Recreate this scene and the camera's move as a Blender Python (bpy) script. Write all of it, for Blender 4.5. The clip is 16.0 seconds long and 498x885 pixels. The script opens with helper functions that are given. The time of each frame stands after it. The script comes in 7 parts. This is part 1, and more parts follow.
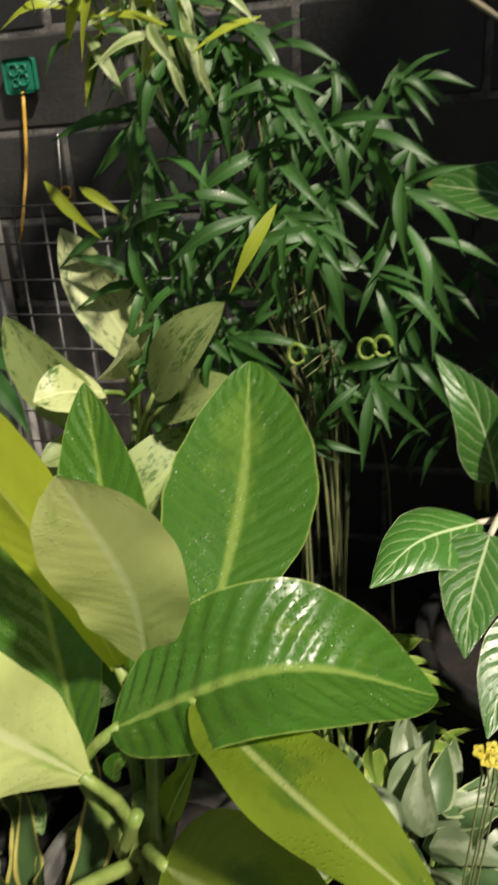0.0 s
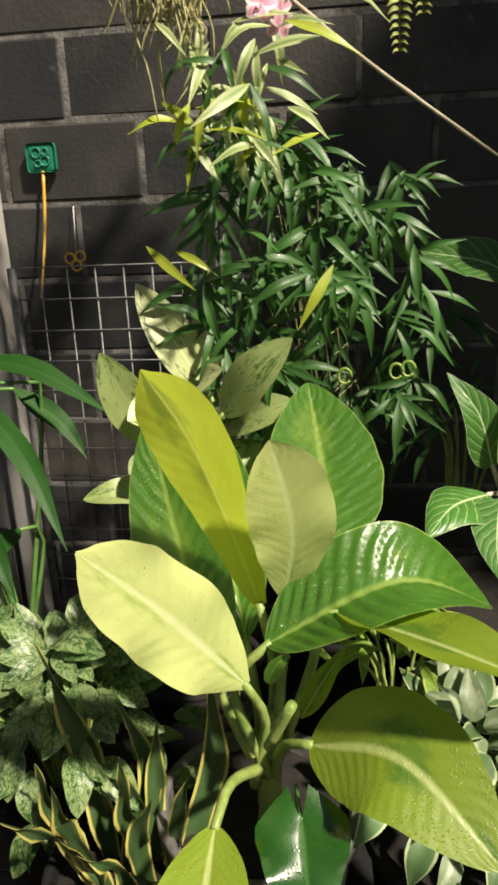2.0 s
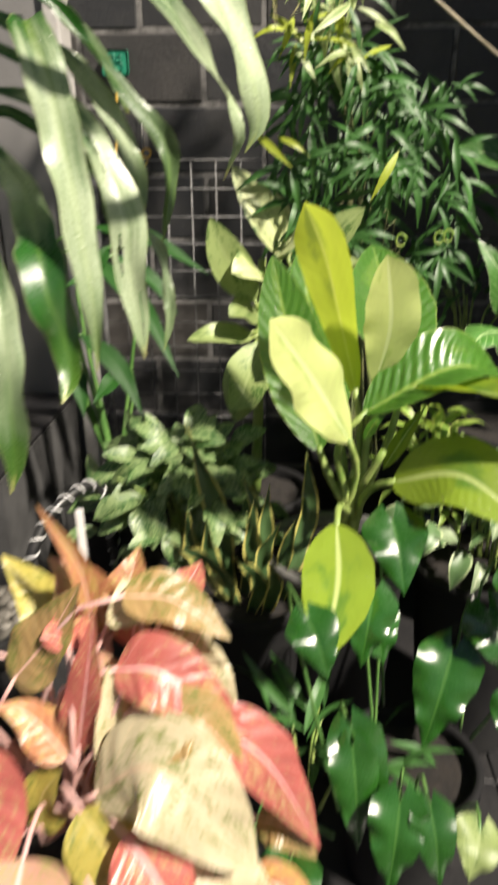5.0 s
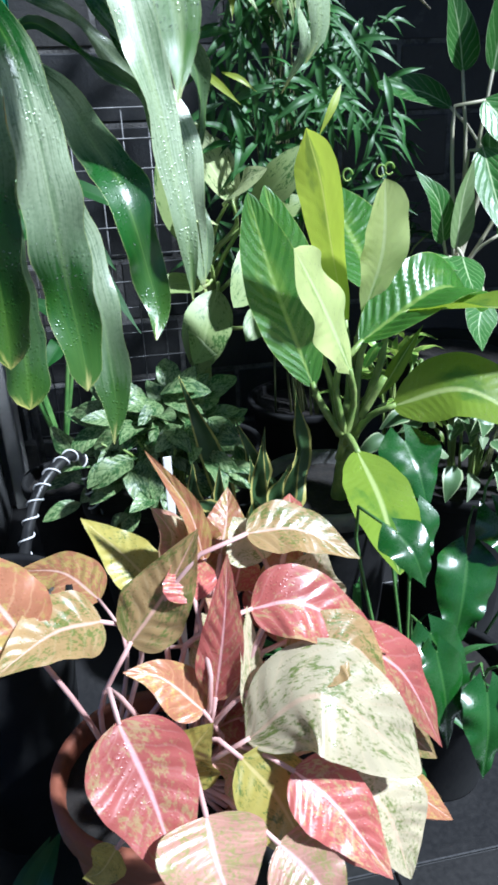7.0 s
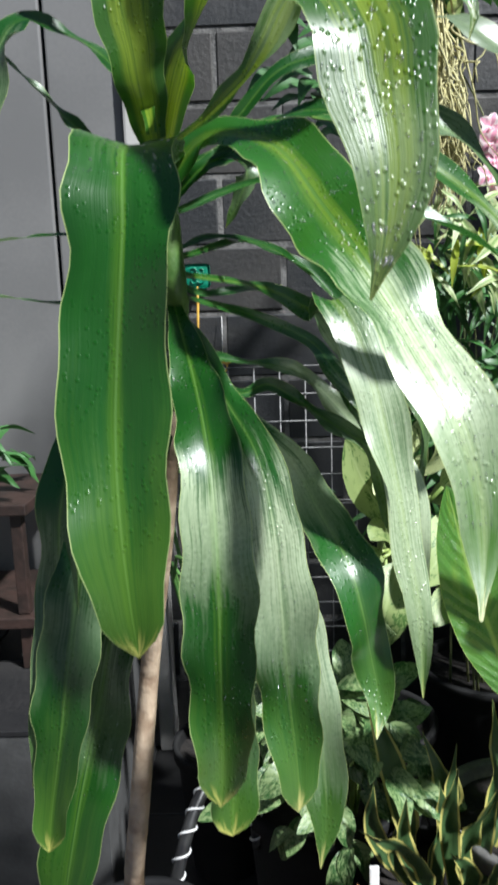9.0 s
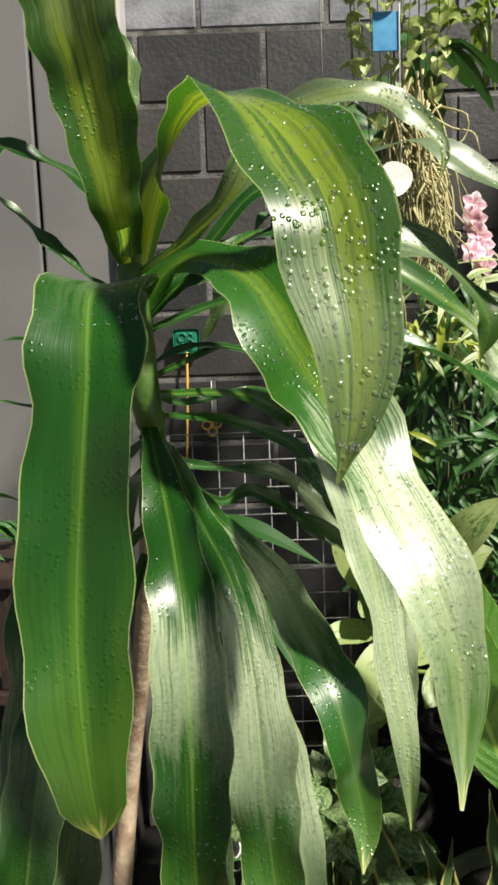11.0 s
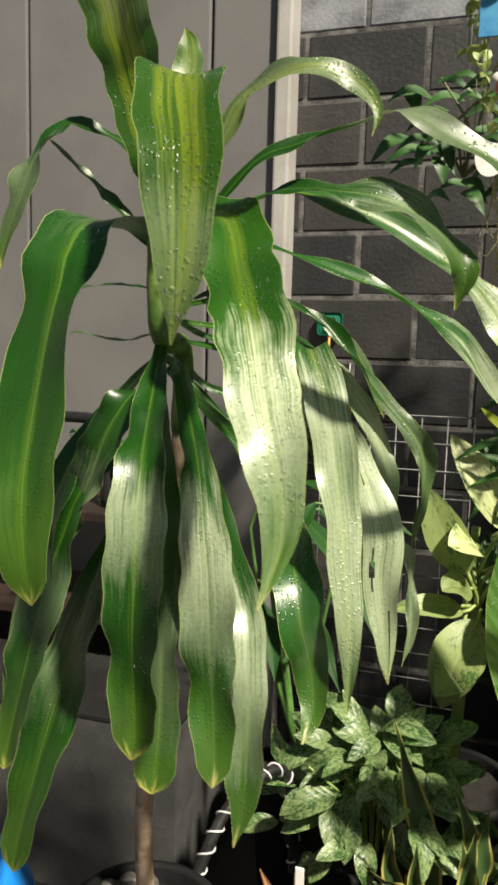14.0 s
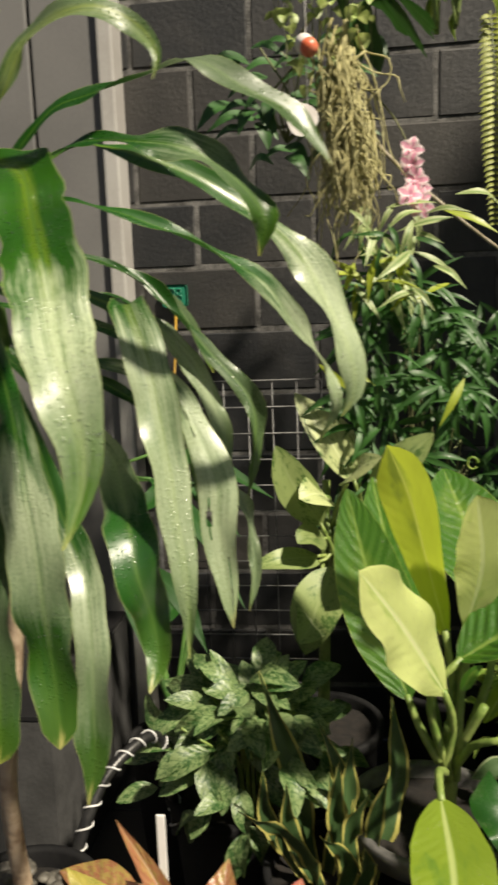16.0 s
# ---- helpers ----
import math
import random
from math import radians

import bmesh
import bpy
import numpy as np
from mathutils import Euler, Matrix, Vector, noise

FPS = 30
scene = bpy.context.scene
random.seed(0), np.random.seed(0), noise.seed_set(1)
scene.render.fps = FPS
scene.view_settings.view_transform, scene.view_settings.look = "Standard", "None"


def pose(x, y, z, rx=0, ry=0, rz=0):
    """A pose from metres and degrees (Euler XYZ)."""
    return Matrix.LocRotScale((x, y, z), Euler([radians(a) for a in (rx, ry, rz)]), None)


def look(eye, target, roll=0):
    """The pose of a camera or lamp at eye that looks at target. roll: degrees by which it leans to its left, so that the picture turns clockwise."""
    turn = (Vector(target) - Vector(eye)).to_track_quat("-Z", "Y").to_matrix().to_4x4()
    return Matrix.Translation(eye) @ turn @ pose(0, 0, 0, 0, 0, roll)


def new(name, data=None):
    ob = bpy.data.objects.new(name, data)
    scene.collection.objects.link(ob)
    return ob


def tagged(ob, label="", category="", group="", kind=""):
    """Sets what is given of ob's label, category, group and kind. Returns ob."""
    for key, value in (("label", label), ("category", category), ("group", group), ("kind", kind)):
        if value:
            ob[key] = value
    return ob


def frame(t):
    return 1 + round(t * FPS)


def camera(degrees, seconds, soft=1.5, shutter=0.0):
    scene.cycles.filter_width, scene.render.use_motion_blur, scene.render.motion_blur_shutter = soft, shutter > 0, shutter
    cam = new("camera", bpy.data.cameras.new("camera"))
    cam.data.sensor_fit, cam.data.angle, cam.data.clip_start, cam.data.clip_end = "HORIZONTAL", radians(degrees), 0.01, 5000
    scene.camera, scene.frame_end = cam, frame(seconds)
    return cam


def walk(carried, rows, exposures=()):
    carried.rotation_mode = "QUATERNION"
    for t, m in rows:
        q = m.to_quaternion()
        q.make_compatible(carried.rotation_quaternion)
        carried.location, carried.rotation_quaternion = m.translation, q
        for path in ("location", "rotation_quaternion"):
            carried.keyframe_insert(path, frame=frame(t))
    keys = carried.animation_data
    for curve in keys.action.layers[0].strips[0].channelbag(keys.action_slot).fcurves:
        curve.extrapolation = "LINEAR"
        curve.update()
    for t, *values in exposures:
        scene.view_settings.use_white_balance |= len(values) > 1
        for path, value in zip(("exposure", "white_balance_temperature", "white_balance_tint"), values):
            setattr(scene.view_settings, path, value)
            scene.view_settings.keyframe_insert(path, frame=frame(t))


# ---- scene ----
cam = camera(38.27, 16.0, soft=3.0, shutter=0.5)
PATH = [
    (0, (-0.011, -0.072, 1.334), (-0.582, 1.688, 0.575), -3.7),
    (0.5, (-0.047, -0.112, 1.339), (-0.450, 1.742, 0.707), -2.5),
    (1, (-0.121, -0.238, 1.354), (-0.407, 1.652, 0.765), -4.4),
    (1.5, (-0.175, -0.350, 1.360), (-0.423, 1.528, 0.719), -3.9),
    (2, (-0.216, -0.405, 1.359), (-0.490, 1.479, 0.745), -2.5),
    (2.5, (-0.217, -0.390, 1.359), (-0.550, 1.490, 0.761), -1.7),
    (3, (-0.205, -0.373, 1.348), (-0.582, 1.508, 0.783), 1.1),
    (3.5, (-0.259, -0.440, 1.327), (-0.378, 1.475, 0.764), -1.2),
    (4, (-0.356, -0.620, 1.302), (-0.317, 1.271, 0.651), -4.3),
    (4.2, (-0.376, -0.680, 1.307), (-0.397, 1.216, 0.672), -3.1),
    (4.5, (-0.400, -0.726, 1.304), (-0.456, 1.171, 0.673), -1.3),
    (5, (-0.450, -0.872, 1.283), (-0.577, 0.971, 0.518), -0.4),
    (5.2, (-0.477, -0.939, 1.291), (-0.657, 0.865, 0.445), -2.1),
    (7.3, (-0.805, -0.851, 1.225), (-0.458, 0.929, 0.383), -2.3),
    (7.5, (-0.820, -0.862, 1.254), (-0.535, 0.930, 0.413), -1.6),
    (8, (-0.823, -0.829, 1.310), (-0.572, 1.011, 0.568), -0.5),
    (8.5, (-0.828, -0.756, 1.362), (-0.748, 1.172, 0.838), -2.4),
    (9, (-0.832, -0.699, 1.406), (-0.863, 1.268, 1.044), -1.9),
    (11.3, (-0.813, -0.672, 1.474), (-0.819, 1.313, 1.224), -2.3),
    (11.5, (-0.814, -0.688, 1.455), (-0.809, 1.295, 1.194), -2.4),
    (12, (-0.824, -0.770, 1.441), (-0.807, 1.218, 1.221), -1.1),
    (12.5, (-0.794, -0.803, 1.422), (-0.847, 1.176, 1.139), -2.2),
    (13, (-0.716, -0.782, 1.408), (-0.928, 1.192, 1.162), -0.8),
    (13.5, (-0.645, -0.773, 1.396), (-1.070, 1.164, 1.140), 0.1),
    (14, (-0.589, -0.777, 1.403), (-1.151, 1.128, 1.165), 1.6),
    (14.5, (-0.557, -0.778, 1.397), (-1.148, 1.115, 1.140), 3.0),
    (15, (-0.564, -0.764, 1.377), (-1.092, 1.143, 1.085), 0.9),
    (15.5, (-0.575, -0.768, 1.371), (-0.934, 1.179, 1.087), -1.1),
    (16, (-0.534, -0.778, 1.370), (-0.752, 1.189, 1.084), -2.1),
]
EXPOSURES = [(0, 0.45, 7000, 10), (1.5, 0.78, 7200, 10), (2.5, 0.98, 7200, 11), (4, 1.00, 7200, 11), (5, 1.22, 6800, 12), (7.4, 1.16, 4850, 8), (9, 1.12, 5600, 8), (11.5, 1.00, 6700, 8), (14, 0.90, 7000, 8), (14.5, 0.74, 7100, 8), (16, 0.64, 7200, 8)]
walk(cam, [(t, look(eye, target, roll)) for t, eye, target, roll in PATH],
     EXPOSURES)
# ==== END CAMERA

# ==== world and light
world = bpy.data.worlds.new("sky")
scene.world = world
world.use_nodes = True
_nt = world.node_tree
_sky = _nt.nodes.new("ShaderNodeTexSky")
_sky.sky_type, _sky.sun_disc = "NISHITA", False
SUN_TO = Vector((0.50, -0.40, 0.76)).normalized()
_sky.sun_elevation = math.asin(SUN_TO.z)
_sky.sun_rotation = math.atan2(SUN_TO.x, SUN_TO.y)
_nt.links.new(_sky.outputs[0], _nt.nodes["Background"].inputs[0])
_nt.nodes["Background"].inputs[1].default_value = 0.022
_sun = bpy.data.lights.new("sun", "SUN")
_sun.energy, _sun.angle, _sun.color = 5.0, radians(3), (1.0, 0.93, 0.82)
_sun_ob = new("sun", _sun)
_sun_ob.matrix_world = look(SUN_TO * 8, (0, 0, 0))


# ==== material tools
class Nodes:
    def __init__(self, name):
        self.m = bpy.data.materials.new(name)
        self.m.use_nodes = True
        self.t = self.m.node_tree
        self.bsdf = self.t.nodes["Principled BSDF"]
        self.out = self.t.nodes["Material Output"]

    def n(self, kind, *ins, operation="", interpolation_type=""):
        nd = self.t.nodes.new("ShaderNode" + kind)
        if operation:
            nd.operation = operation
        if interpolation_type:
            nd.interpolation_type = interpolation_type
        for i, v in enumerate(ins):
            if v is not None:
                self.put(nd.inputs[i], v)
        return nd

    def put(self, sock, v):
        if isinstance(v, bpy.types.NodeSocket):
            self.t.links.new(v, sock)
        else:
            sock.default_value = v

    def set(self, **kw):
        for k, v in kw.items():
            self.put(self.bsdf.inputs[k.replace("_", " ")], v)

    def math(self, op, a, b=None, c=None, clamp=False):
        nd = self.n("Math", a, b, c, operation=op)
        nd.use_clamp = clamp
        return nd.outputs[0]

    def mix(self, f, a, b, kind="MIX"):
        nd = self.t.nodes.new("ShaderNodeMix")
        nd.data_type, nd.blend_type = "RGBA", kind
        self.put(nd.inputs[0], f)
        self.put(nd.inputs[6], a if isinstance(a, bpy.types.NodeSocket) else (*a, 1))
        self.put(nd.inputs[7], b if isinstance(b, bpy.types.NodeSocket) else (*b, 1))
        return nd.outputs[2]

    def step(self, v, lo, hi):
        nd = self.n("MapRange", v, lo, hi, 0.0, 1.0, interpolation_type="SMOOTHSTEP")
        return nd.outputs[0]

    def noise(self, vec, scale, detail=3.0, rough=0.55, out=0):
        nd = self.t.nodes.new("ShaderNodeTexNoise")
        if vec is not None:
            self.t.links.new(vec, nd.inputs["Vector"])
        nd.inputs["Scale"].default_value, nd.inputs["Detail"].default_value, nd.inputs["Roughness"].default_value = scale, detail, rough
        return nd.outputs[out]

    def bump(self, height, strength, dist=0.002, base=None):
        nd = self.t.nodes.new("ShaderNodeBump")
        nd.inputs["Strength"].default_value, nd.inputs["Distance"].default_value = strength, dist
        self.put(nd.inputs["Height"], height)
        if base is not None:
            self.put(nd.inputs["Normal"], base)
        return nd.outputs[0]

    def obj(self):
        return self.t.nodes.new("ShaderNodeTexCoord").outputs["Object"]

    def uv(self):
        return self.t.nodes.new("ShaderNodeTexCoord").outputs["UV"]

    def rnd(self):
        return self.t.nodes.new("ShaderNodeObjectInfo").outputs["Random"]


def plain(name, c1, c2, rough=0.6, scale=8.0, bump=0.2, metal=0.0, fine=90.0, spec=0.5):
    """A solid material of two mingled colours with coarse stains and a fine grain."""
    k = Nodes(name)
    p = k.obj()
    a = k.noise(p, scale, 5)
    b = k.noise(p, fine, 3)
    f = k.math("ADD", k.math("MULTIPLY", a, 0.75), k.math("MULTIPLY", b, 0.25))
    k.set(Base_Color=k.mix(k.step(f, 0.35, 0.65), c1, c2), Roughness=k.math("ADD", k.math("MULTIPLY", b, 0.25), rough - 0.12), Metallic=metal,
          Normal=k.bump(k.math("ADD", a, b), bump, 0.003))
    k.bsdf.inputs["Specular IOR Level"].default_value = spec
    return k.m


def leaf_mat(name, main, second=None, mid=None, pattern="plain", rough=0.32, glow=0.18, veins=0.0, vein_col=None, vein_n=16.0, vein_slant=0.22,
             tipcol=None, drops=0.25, amount=0.5, scale=6.0, edge=None, vary=0.25, rib=0.05, spec=0.5, press=0.6, sheen_residue=0.0):
    """A leaf. The texture runs along the blade (v) and across it (u); pattern names the way its second colour lies on it."""
    k = Nodes(name)
    sep = k.n("SeparateXYZ", k.uv())
    u, v = sep.outputs[0], sep.outputs[1]
    a = k.math("ABSOLUTE", k.math("SUBTRACT", k.math("MULTIPLY", u, 2.0), 1.0))
    r = k.rnd()
    shift = k.n("VectorMath", k.uv(), k.n("CombineXYZ", k.math("MULTIPLY", r, 37.0), k.math("MULTIPLY", r, 91.0), r).outputs[0], operation="ADD").outputs[0]
    soft = k.noise(shift, 2.2, 4)
    col = k.mix(soft, tuple(c * (1 - vary) for c in main), tuple(c * (1 + vary) for c in main))
    streak_p = k.n("VectorMath", shift, (1.0, 0.16, 1.0), operation="MULTIPLY").outputs[0]
    if pattern == "stripe":
        n1 = k.noise(streak_p, 14, 3)
        m = k.math("MULTIPLY", k.step(k.math("ADD", a, k.math("MULTIPLY", k.math("SUBTRACT", n1, 0.5), 0.9)), amount, amount - 0.22), k.step(n1, 0.30, 0.6))
        col = k.mix(m, col, second)
        ridge = k.noise(k.n("VectorMath", shift, (1.0, 0.02, 1.0), operation="MULTIPLY").outputs[0], 60, 2)
    elif pattern == "margin":
        m = k.step(k.math("ADD", a, k.math("MULTIPLY", k.math("SUBTRACT", k.noise(streak_p, 7, 2), 0.5), 0.25)), 1 - amount, 1 - amount + 0.1)
        col = k.mix(m, col, second)
    elif pattern == "speckle":
        n1 = k.noise(shift, scale * 6, 6, 0.75)
        n2 = k.noise(shift, scale, 2)
        m = k.step(k.math("ADD", k.math("MULTIPLY", n1, 0.7), k.math("MULTIPLY", n2, 0.4)), amount, amount + 0.09)
        col = k.mix(m, col, second)
    elif pattern == "blotch":
        n1 = k.noise(shift, scale, 4, 0.6)
        m = k.step(k.math("SUBTRACT", k.math("ADD", n1, k.math("MULTIPLY", k.math("SUBTRACT", 1.0, a), 0.25)), 0.12), amount, amount + 0.16)
        col = k.mix(m, col, second)
    elif pattern == "feather":
        w = k.math("SINE", k.math("MULTIPLY", k.math("SUBTRACT", v, k.math("MULTIPLY", a, vein_slant)), vein_n * 6.28))
        n1 = k.noise(shift, scale, 3)
        m = k.step(k.math("ADD", k.math("MULTIPLY", w, 0.28), n1), amount, amount + 0.2)
        m = k.math("MULTIPLY", m, k.step(a, 0.97, 0.8))
        col = k.mix(m, col, second)
    height = k.math("MULTIPLY", soft, 0.3)
    if pattern == "stripe":
        height = k.math("ADD", height, k.math("MULTIPLY", ridge, 0.12))
    if veins > 0:
        ph = k.math("ADD", k.math("MULTIPLY", k.math("SUBTRACT", v, k.math("MULTIPLY", a, vein_slant)), vein_n), k.math("MULTIPLY", k.noise(shift, 4, 3), 0.9))
        tri = k.math("ABSOLUTE", k.math("SUBTRACT", k.math("MULTIPLY", k.math("FRACT", ph), 2.0), 1.0))
        vm = k.math("MULTIPLY", k.step(tri, 0.20, 0.05), k.step(a, 0.99, 0.80))
        col = k.mix(k.math("MULTIPLY", vm, veins), col, vein_col or main)
        height = k.math("ADD", height, k.math("MULTIPLY", tri, press))
    if mid:
        col = k.mix(k.math("MULTIPLY", k.step(k.math("ADD", a, k.math("MULTIPLY", v, rib * 0.5)), rib * 1.7, rib * 0.5), 0.9), col, mid)
    if sheen_residue > 0:
        # painted sheen and sun patches with some residue: each leaf's own colour setting holds where it starts, where
        # it ends and how dense it is
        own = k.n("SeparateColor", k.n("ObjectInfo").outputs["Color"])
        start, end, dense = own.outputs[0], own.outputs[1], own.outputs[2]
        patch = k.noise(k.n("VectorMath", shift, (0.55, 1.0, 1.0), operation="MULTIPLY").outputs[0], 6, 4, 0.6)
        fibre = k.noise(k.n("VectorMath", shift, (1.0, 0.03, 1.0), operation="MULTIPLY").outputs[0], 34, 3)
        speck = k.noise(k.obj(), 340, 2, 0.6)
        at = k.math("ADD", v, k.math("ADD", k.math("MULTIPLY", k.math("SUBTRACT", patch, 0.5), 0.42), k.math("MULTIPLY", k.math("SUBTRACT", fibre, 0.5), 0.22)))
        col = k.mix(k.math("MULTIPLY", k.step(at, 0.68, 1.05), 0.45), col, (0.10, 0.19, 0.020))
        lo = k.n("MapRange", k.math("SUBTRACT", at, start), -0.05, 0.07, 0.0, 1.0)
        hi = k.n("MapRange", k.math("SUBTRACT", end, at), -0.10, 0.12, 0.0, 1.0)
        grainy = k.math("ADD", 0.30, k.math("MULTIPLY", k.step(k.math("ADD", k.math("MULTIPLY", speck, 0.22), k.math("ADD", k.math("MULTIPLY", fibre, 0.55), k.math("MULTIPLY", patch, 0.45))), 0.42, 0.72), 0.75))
        m = k.math("MULTIPLY", k.math("MULTIPLY", lo.outputs[0], hi.outputs[0]), k.math("MULTIPLY", dense, k.math("MULTIPLY", grainy, sheen_residue)))
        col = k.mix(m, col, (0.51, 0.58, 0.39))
    if edge:
        col = k.mix(k.math("MULTIPLY", k.step(a, 0.965, 0.995), 0.8), col, edge)
    if tipcol:
        col = k.mix(k.step(k.math("ADD", v, k.math("MULTIPLY", k.math("SUBTRACT", k.noise(shift, 6, 3), 0.5), 0.14)), 0.965, 1.02), col, tipcol)
    hsv = k.n("HueSaturation", None, None, k.math("ADD", k.math("MULTIPLY", r, 0.35), 0.82), None, col)
    hsv.inputs[0].default_value = 0.5
    col = hsv.outputs[0]
    p = k.obj()
    vor = k.t.nodes.new("ShaderNodeTexVoronoi")
    vor.inputs["Scale"].default_value = 210.0
    k.t.links.new(p, vor.inputs["Vector"])
    wet = k.step(k.noise(p, 17, 2), 0.42, 0.58)
    film = k.noise(p, 55, 4, 0.7)
    drop = k.math("MULTIPLY", k.step(vor.outputs["Distance"], 0.36, 0.16), wet)
    nrm = k.bump(height, 0.30, 0.004)
    nrm = k.bump(drop, drops, 0.0010, nrm)
    k.set(Base_Color=col, Roughness=k.math("SUBTRACT", k.math("ADD", rough - 0.10, k.math("ADD", k.math("MULTIPLY", soft, 0.12), k.math("MULTIPLY", film, 0.22))), k.math("MULTIPLY", drop, 0.2)), Normal=nrm)
    k.bsdf.inputs["Specular IOR Level"].default_value = spec
    tr = k.n("BsdfTranslucent")
    k.t.links.new(k.n("HueSaturation", 0.49, 1.05, 1.9, 1.0, col).outputs[0], tr.inputs["Color"])
    mixs = k.n("MixShader", glow, k.bsdf.outputs[0], tr.outputs[0])
    k.t.links.new(mixs.outputs[0], k.out.inputs[0])
    return k.m


# ==== mesh tools
def mesh_of(name, verts, faces, mat, uvs=None, smooth=True):
    me = bpy.data.meshes.new(name)
    me.from_pydata([tuple(float(c) for c in p) for p in verts], [], faces)
    if uvs is not None:
        layer = me.uv_layers.new(name="UVMap")
        idx = np.empty(len(me.loops), dtype=np.int32)
        me.loops.foreach_get("vertex_index", idx)
        layer.data.foreach_set("uv", np.asarray(uvs, dtype=np.float32)[idx].ravel())
    if smooth:
        me.polygons.foreach_set("use_smooth", [True] * len(me.polygons))
    for one in (mat if isinstance(mat, (list, tuple)) else [mat]):
        me.materials.append(one)
    me.update()
    return me


def put(name, me, parent=None, label="", m=None):
    ob = new(name, me)
    if m is not None:
        ob.matrix_basis = m
    if parent is not None:
        ob.parent = parent
        ob.matrix_parent_inverse = Matrix.Translation(-parent.location)
    if label:
        ob["label"] = label
    return ob


def part(name, bm, mat, parent, label=""):
    me = bpy.data.meshes.new(name)
    bm.to_mesh(me)
    bm.free()
    for one in (mat if isinstance(mat, (list, tuple)) else [mat]):
        me.materials.append(one)
    return put(name, me, parent, label)


def thing(name, at, label, category, group="", kind=""):
    ob = new(name)
    ob.location = at
    ob.empty_display_size = 0.05
    return tagged(ob, label, category, group, kind)


def box_bm(lo, hi, bevel=0.0, seg=2):
    bm = bmesh.new()
    bmesh.ops.create_cube(bm, size=1.0)
    lo, hi = Vector(lo), Vector(hi)
    for w in bm.verts:
        w.co = Vector((lo[i] + (w.co[i] + 0.5) * (hi[i] - lo[i]) for i in range(3)))
    if bevel:
        bmesh.ops.bevel(bm, geom=bm.edges[:], offset=bevel, segments=seg, affect="EDGES", profile=0.6)
    return bm


def lathe(name, prof, mat, n=40, squash=1.0, wob=0.0, seed=1, smooth=True):
    """A mesh turned round z from (radius, height) pairs."""
    rr = random.Random(seed)
    ph = rr.random() * 6
    vs, fs = [], []
    for r, z in prof:
        for i in range(n):
            a = 2 * math.pi * i / n
            q = r * (1 + wob * math.sin(3 * a + ph))
            vs.append((q * math.cos(a), q * math.sin(a) * squash, z))
    for j in range(len(prof) - 1):
        for i in range(n):
            fs.append((j * n + i, j * n + (i + 1) % n, (j + 1) * n + (i + 1) % n, (j + 1) * n + i))
    return mesh_of(name, vs, fs, mat, smooth=smooth)


def smooth_path(pts, n):
    """n points on a smooth curve through pts."""
    pts = np.array(pts, float)
    if len(pts) == 2:
        s = np.linspace(0, 1, n)[:, None]
        return pts[0] * (1 - s) + pts[1] * s
    ext = np.vstack([2 * pts[0] - pts[1], pts, 2 * pts[-1] - pts[-2]])
    seg = np.linalg.norm(np.diff(pts, axis=0), axis=1)
    cum = np.r_[0, np.cumsum(seg)] / seg.sum()
    out = []
    for s in np.linspace(0, 1, n):
        i = min(max(np.searchsorted(cum, s, side="right") - 1, 0), len(pts) - 2)
        f = (s - cum[i]) / max(cum[i + 1] - cum[i], 1e-9)
        p0, p1, p2, p3 = ext[i:i + 4]
        out.append(0.5 * (2 * p1 + (p2 - p0) * f + (2 * p0 - 5 * p1 + 4 * p2 - p3) * f * f + (3 * p1 - p0 - 3 * p2 + p3) * f ** 3))
    return np.array(out)


def tube(name, pts, r0, r1, mat, n=10, sides=8, bulge=None):
    """A round stem through pts that tapers from r0 to r1."""
    c = smooth_path(pts, n)
    tan = np.gradient(c, axis=0)
    tan /= np.linalg.norm(tan, axis=1)[:, None]
    ref = np.array([0.31, 0.9, 0.2])
    vs, fs, uv = [], [], []
    for i in range(n):
        a = np.cross(tan[i], ref)
        a /= np.linalg.norm(a)
        b = np.cross(tan[i], a)
        s = i / (n - 1)
        r = r0 + (r1 - r0) * s
        if bulge:
            r *= bulge(s)
        for j in range(sides):
            w = 2 * math.pi * j / sides
            vs.append(c[i] + r * (math.cos(w) * a + math.sin(w) * b))
            uv.append((j / sides, s))
    for i in range(n - 1):
        for j in range(sides):
            fs.append((i * sides + j, i * sides + (j + 1) % sides, (i + 1) * sides + (j + 1) % sides, (i + 1) * sides + j))
    fs.append(tuple(range(sides))[::-1])
    fs.append(tuple((n - 1) * sides + j for j in range(sides)))
    return mesh_of(name, vs, fs, mat, uv)


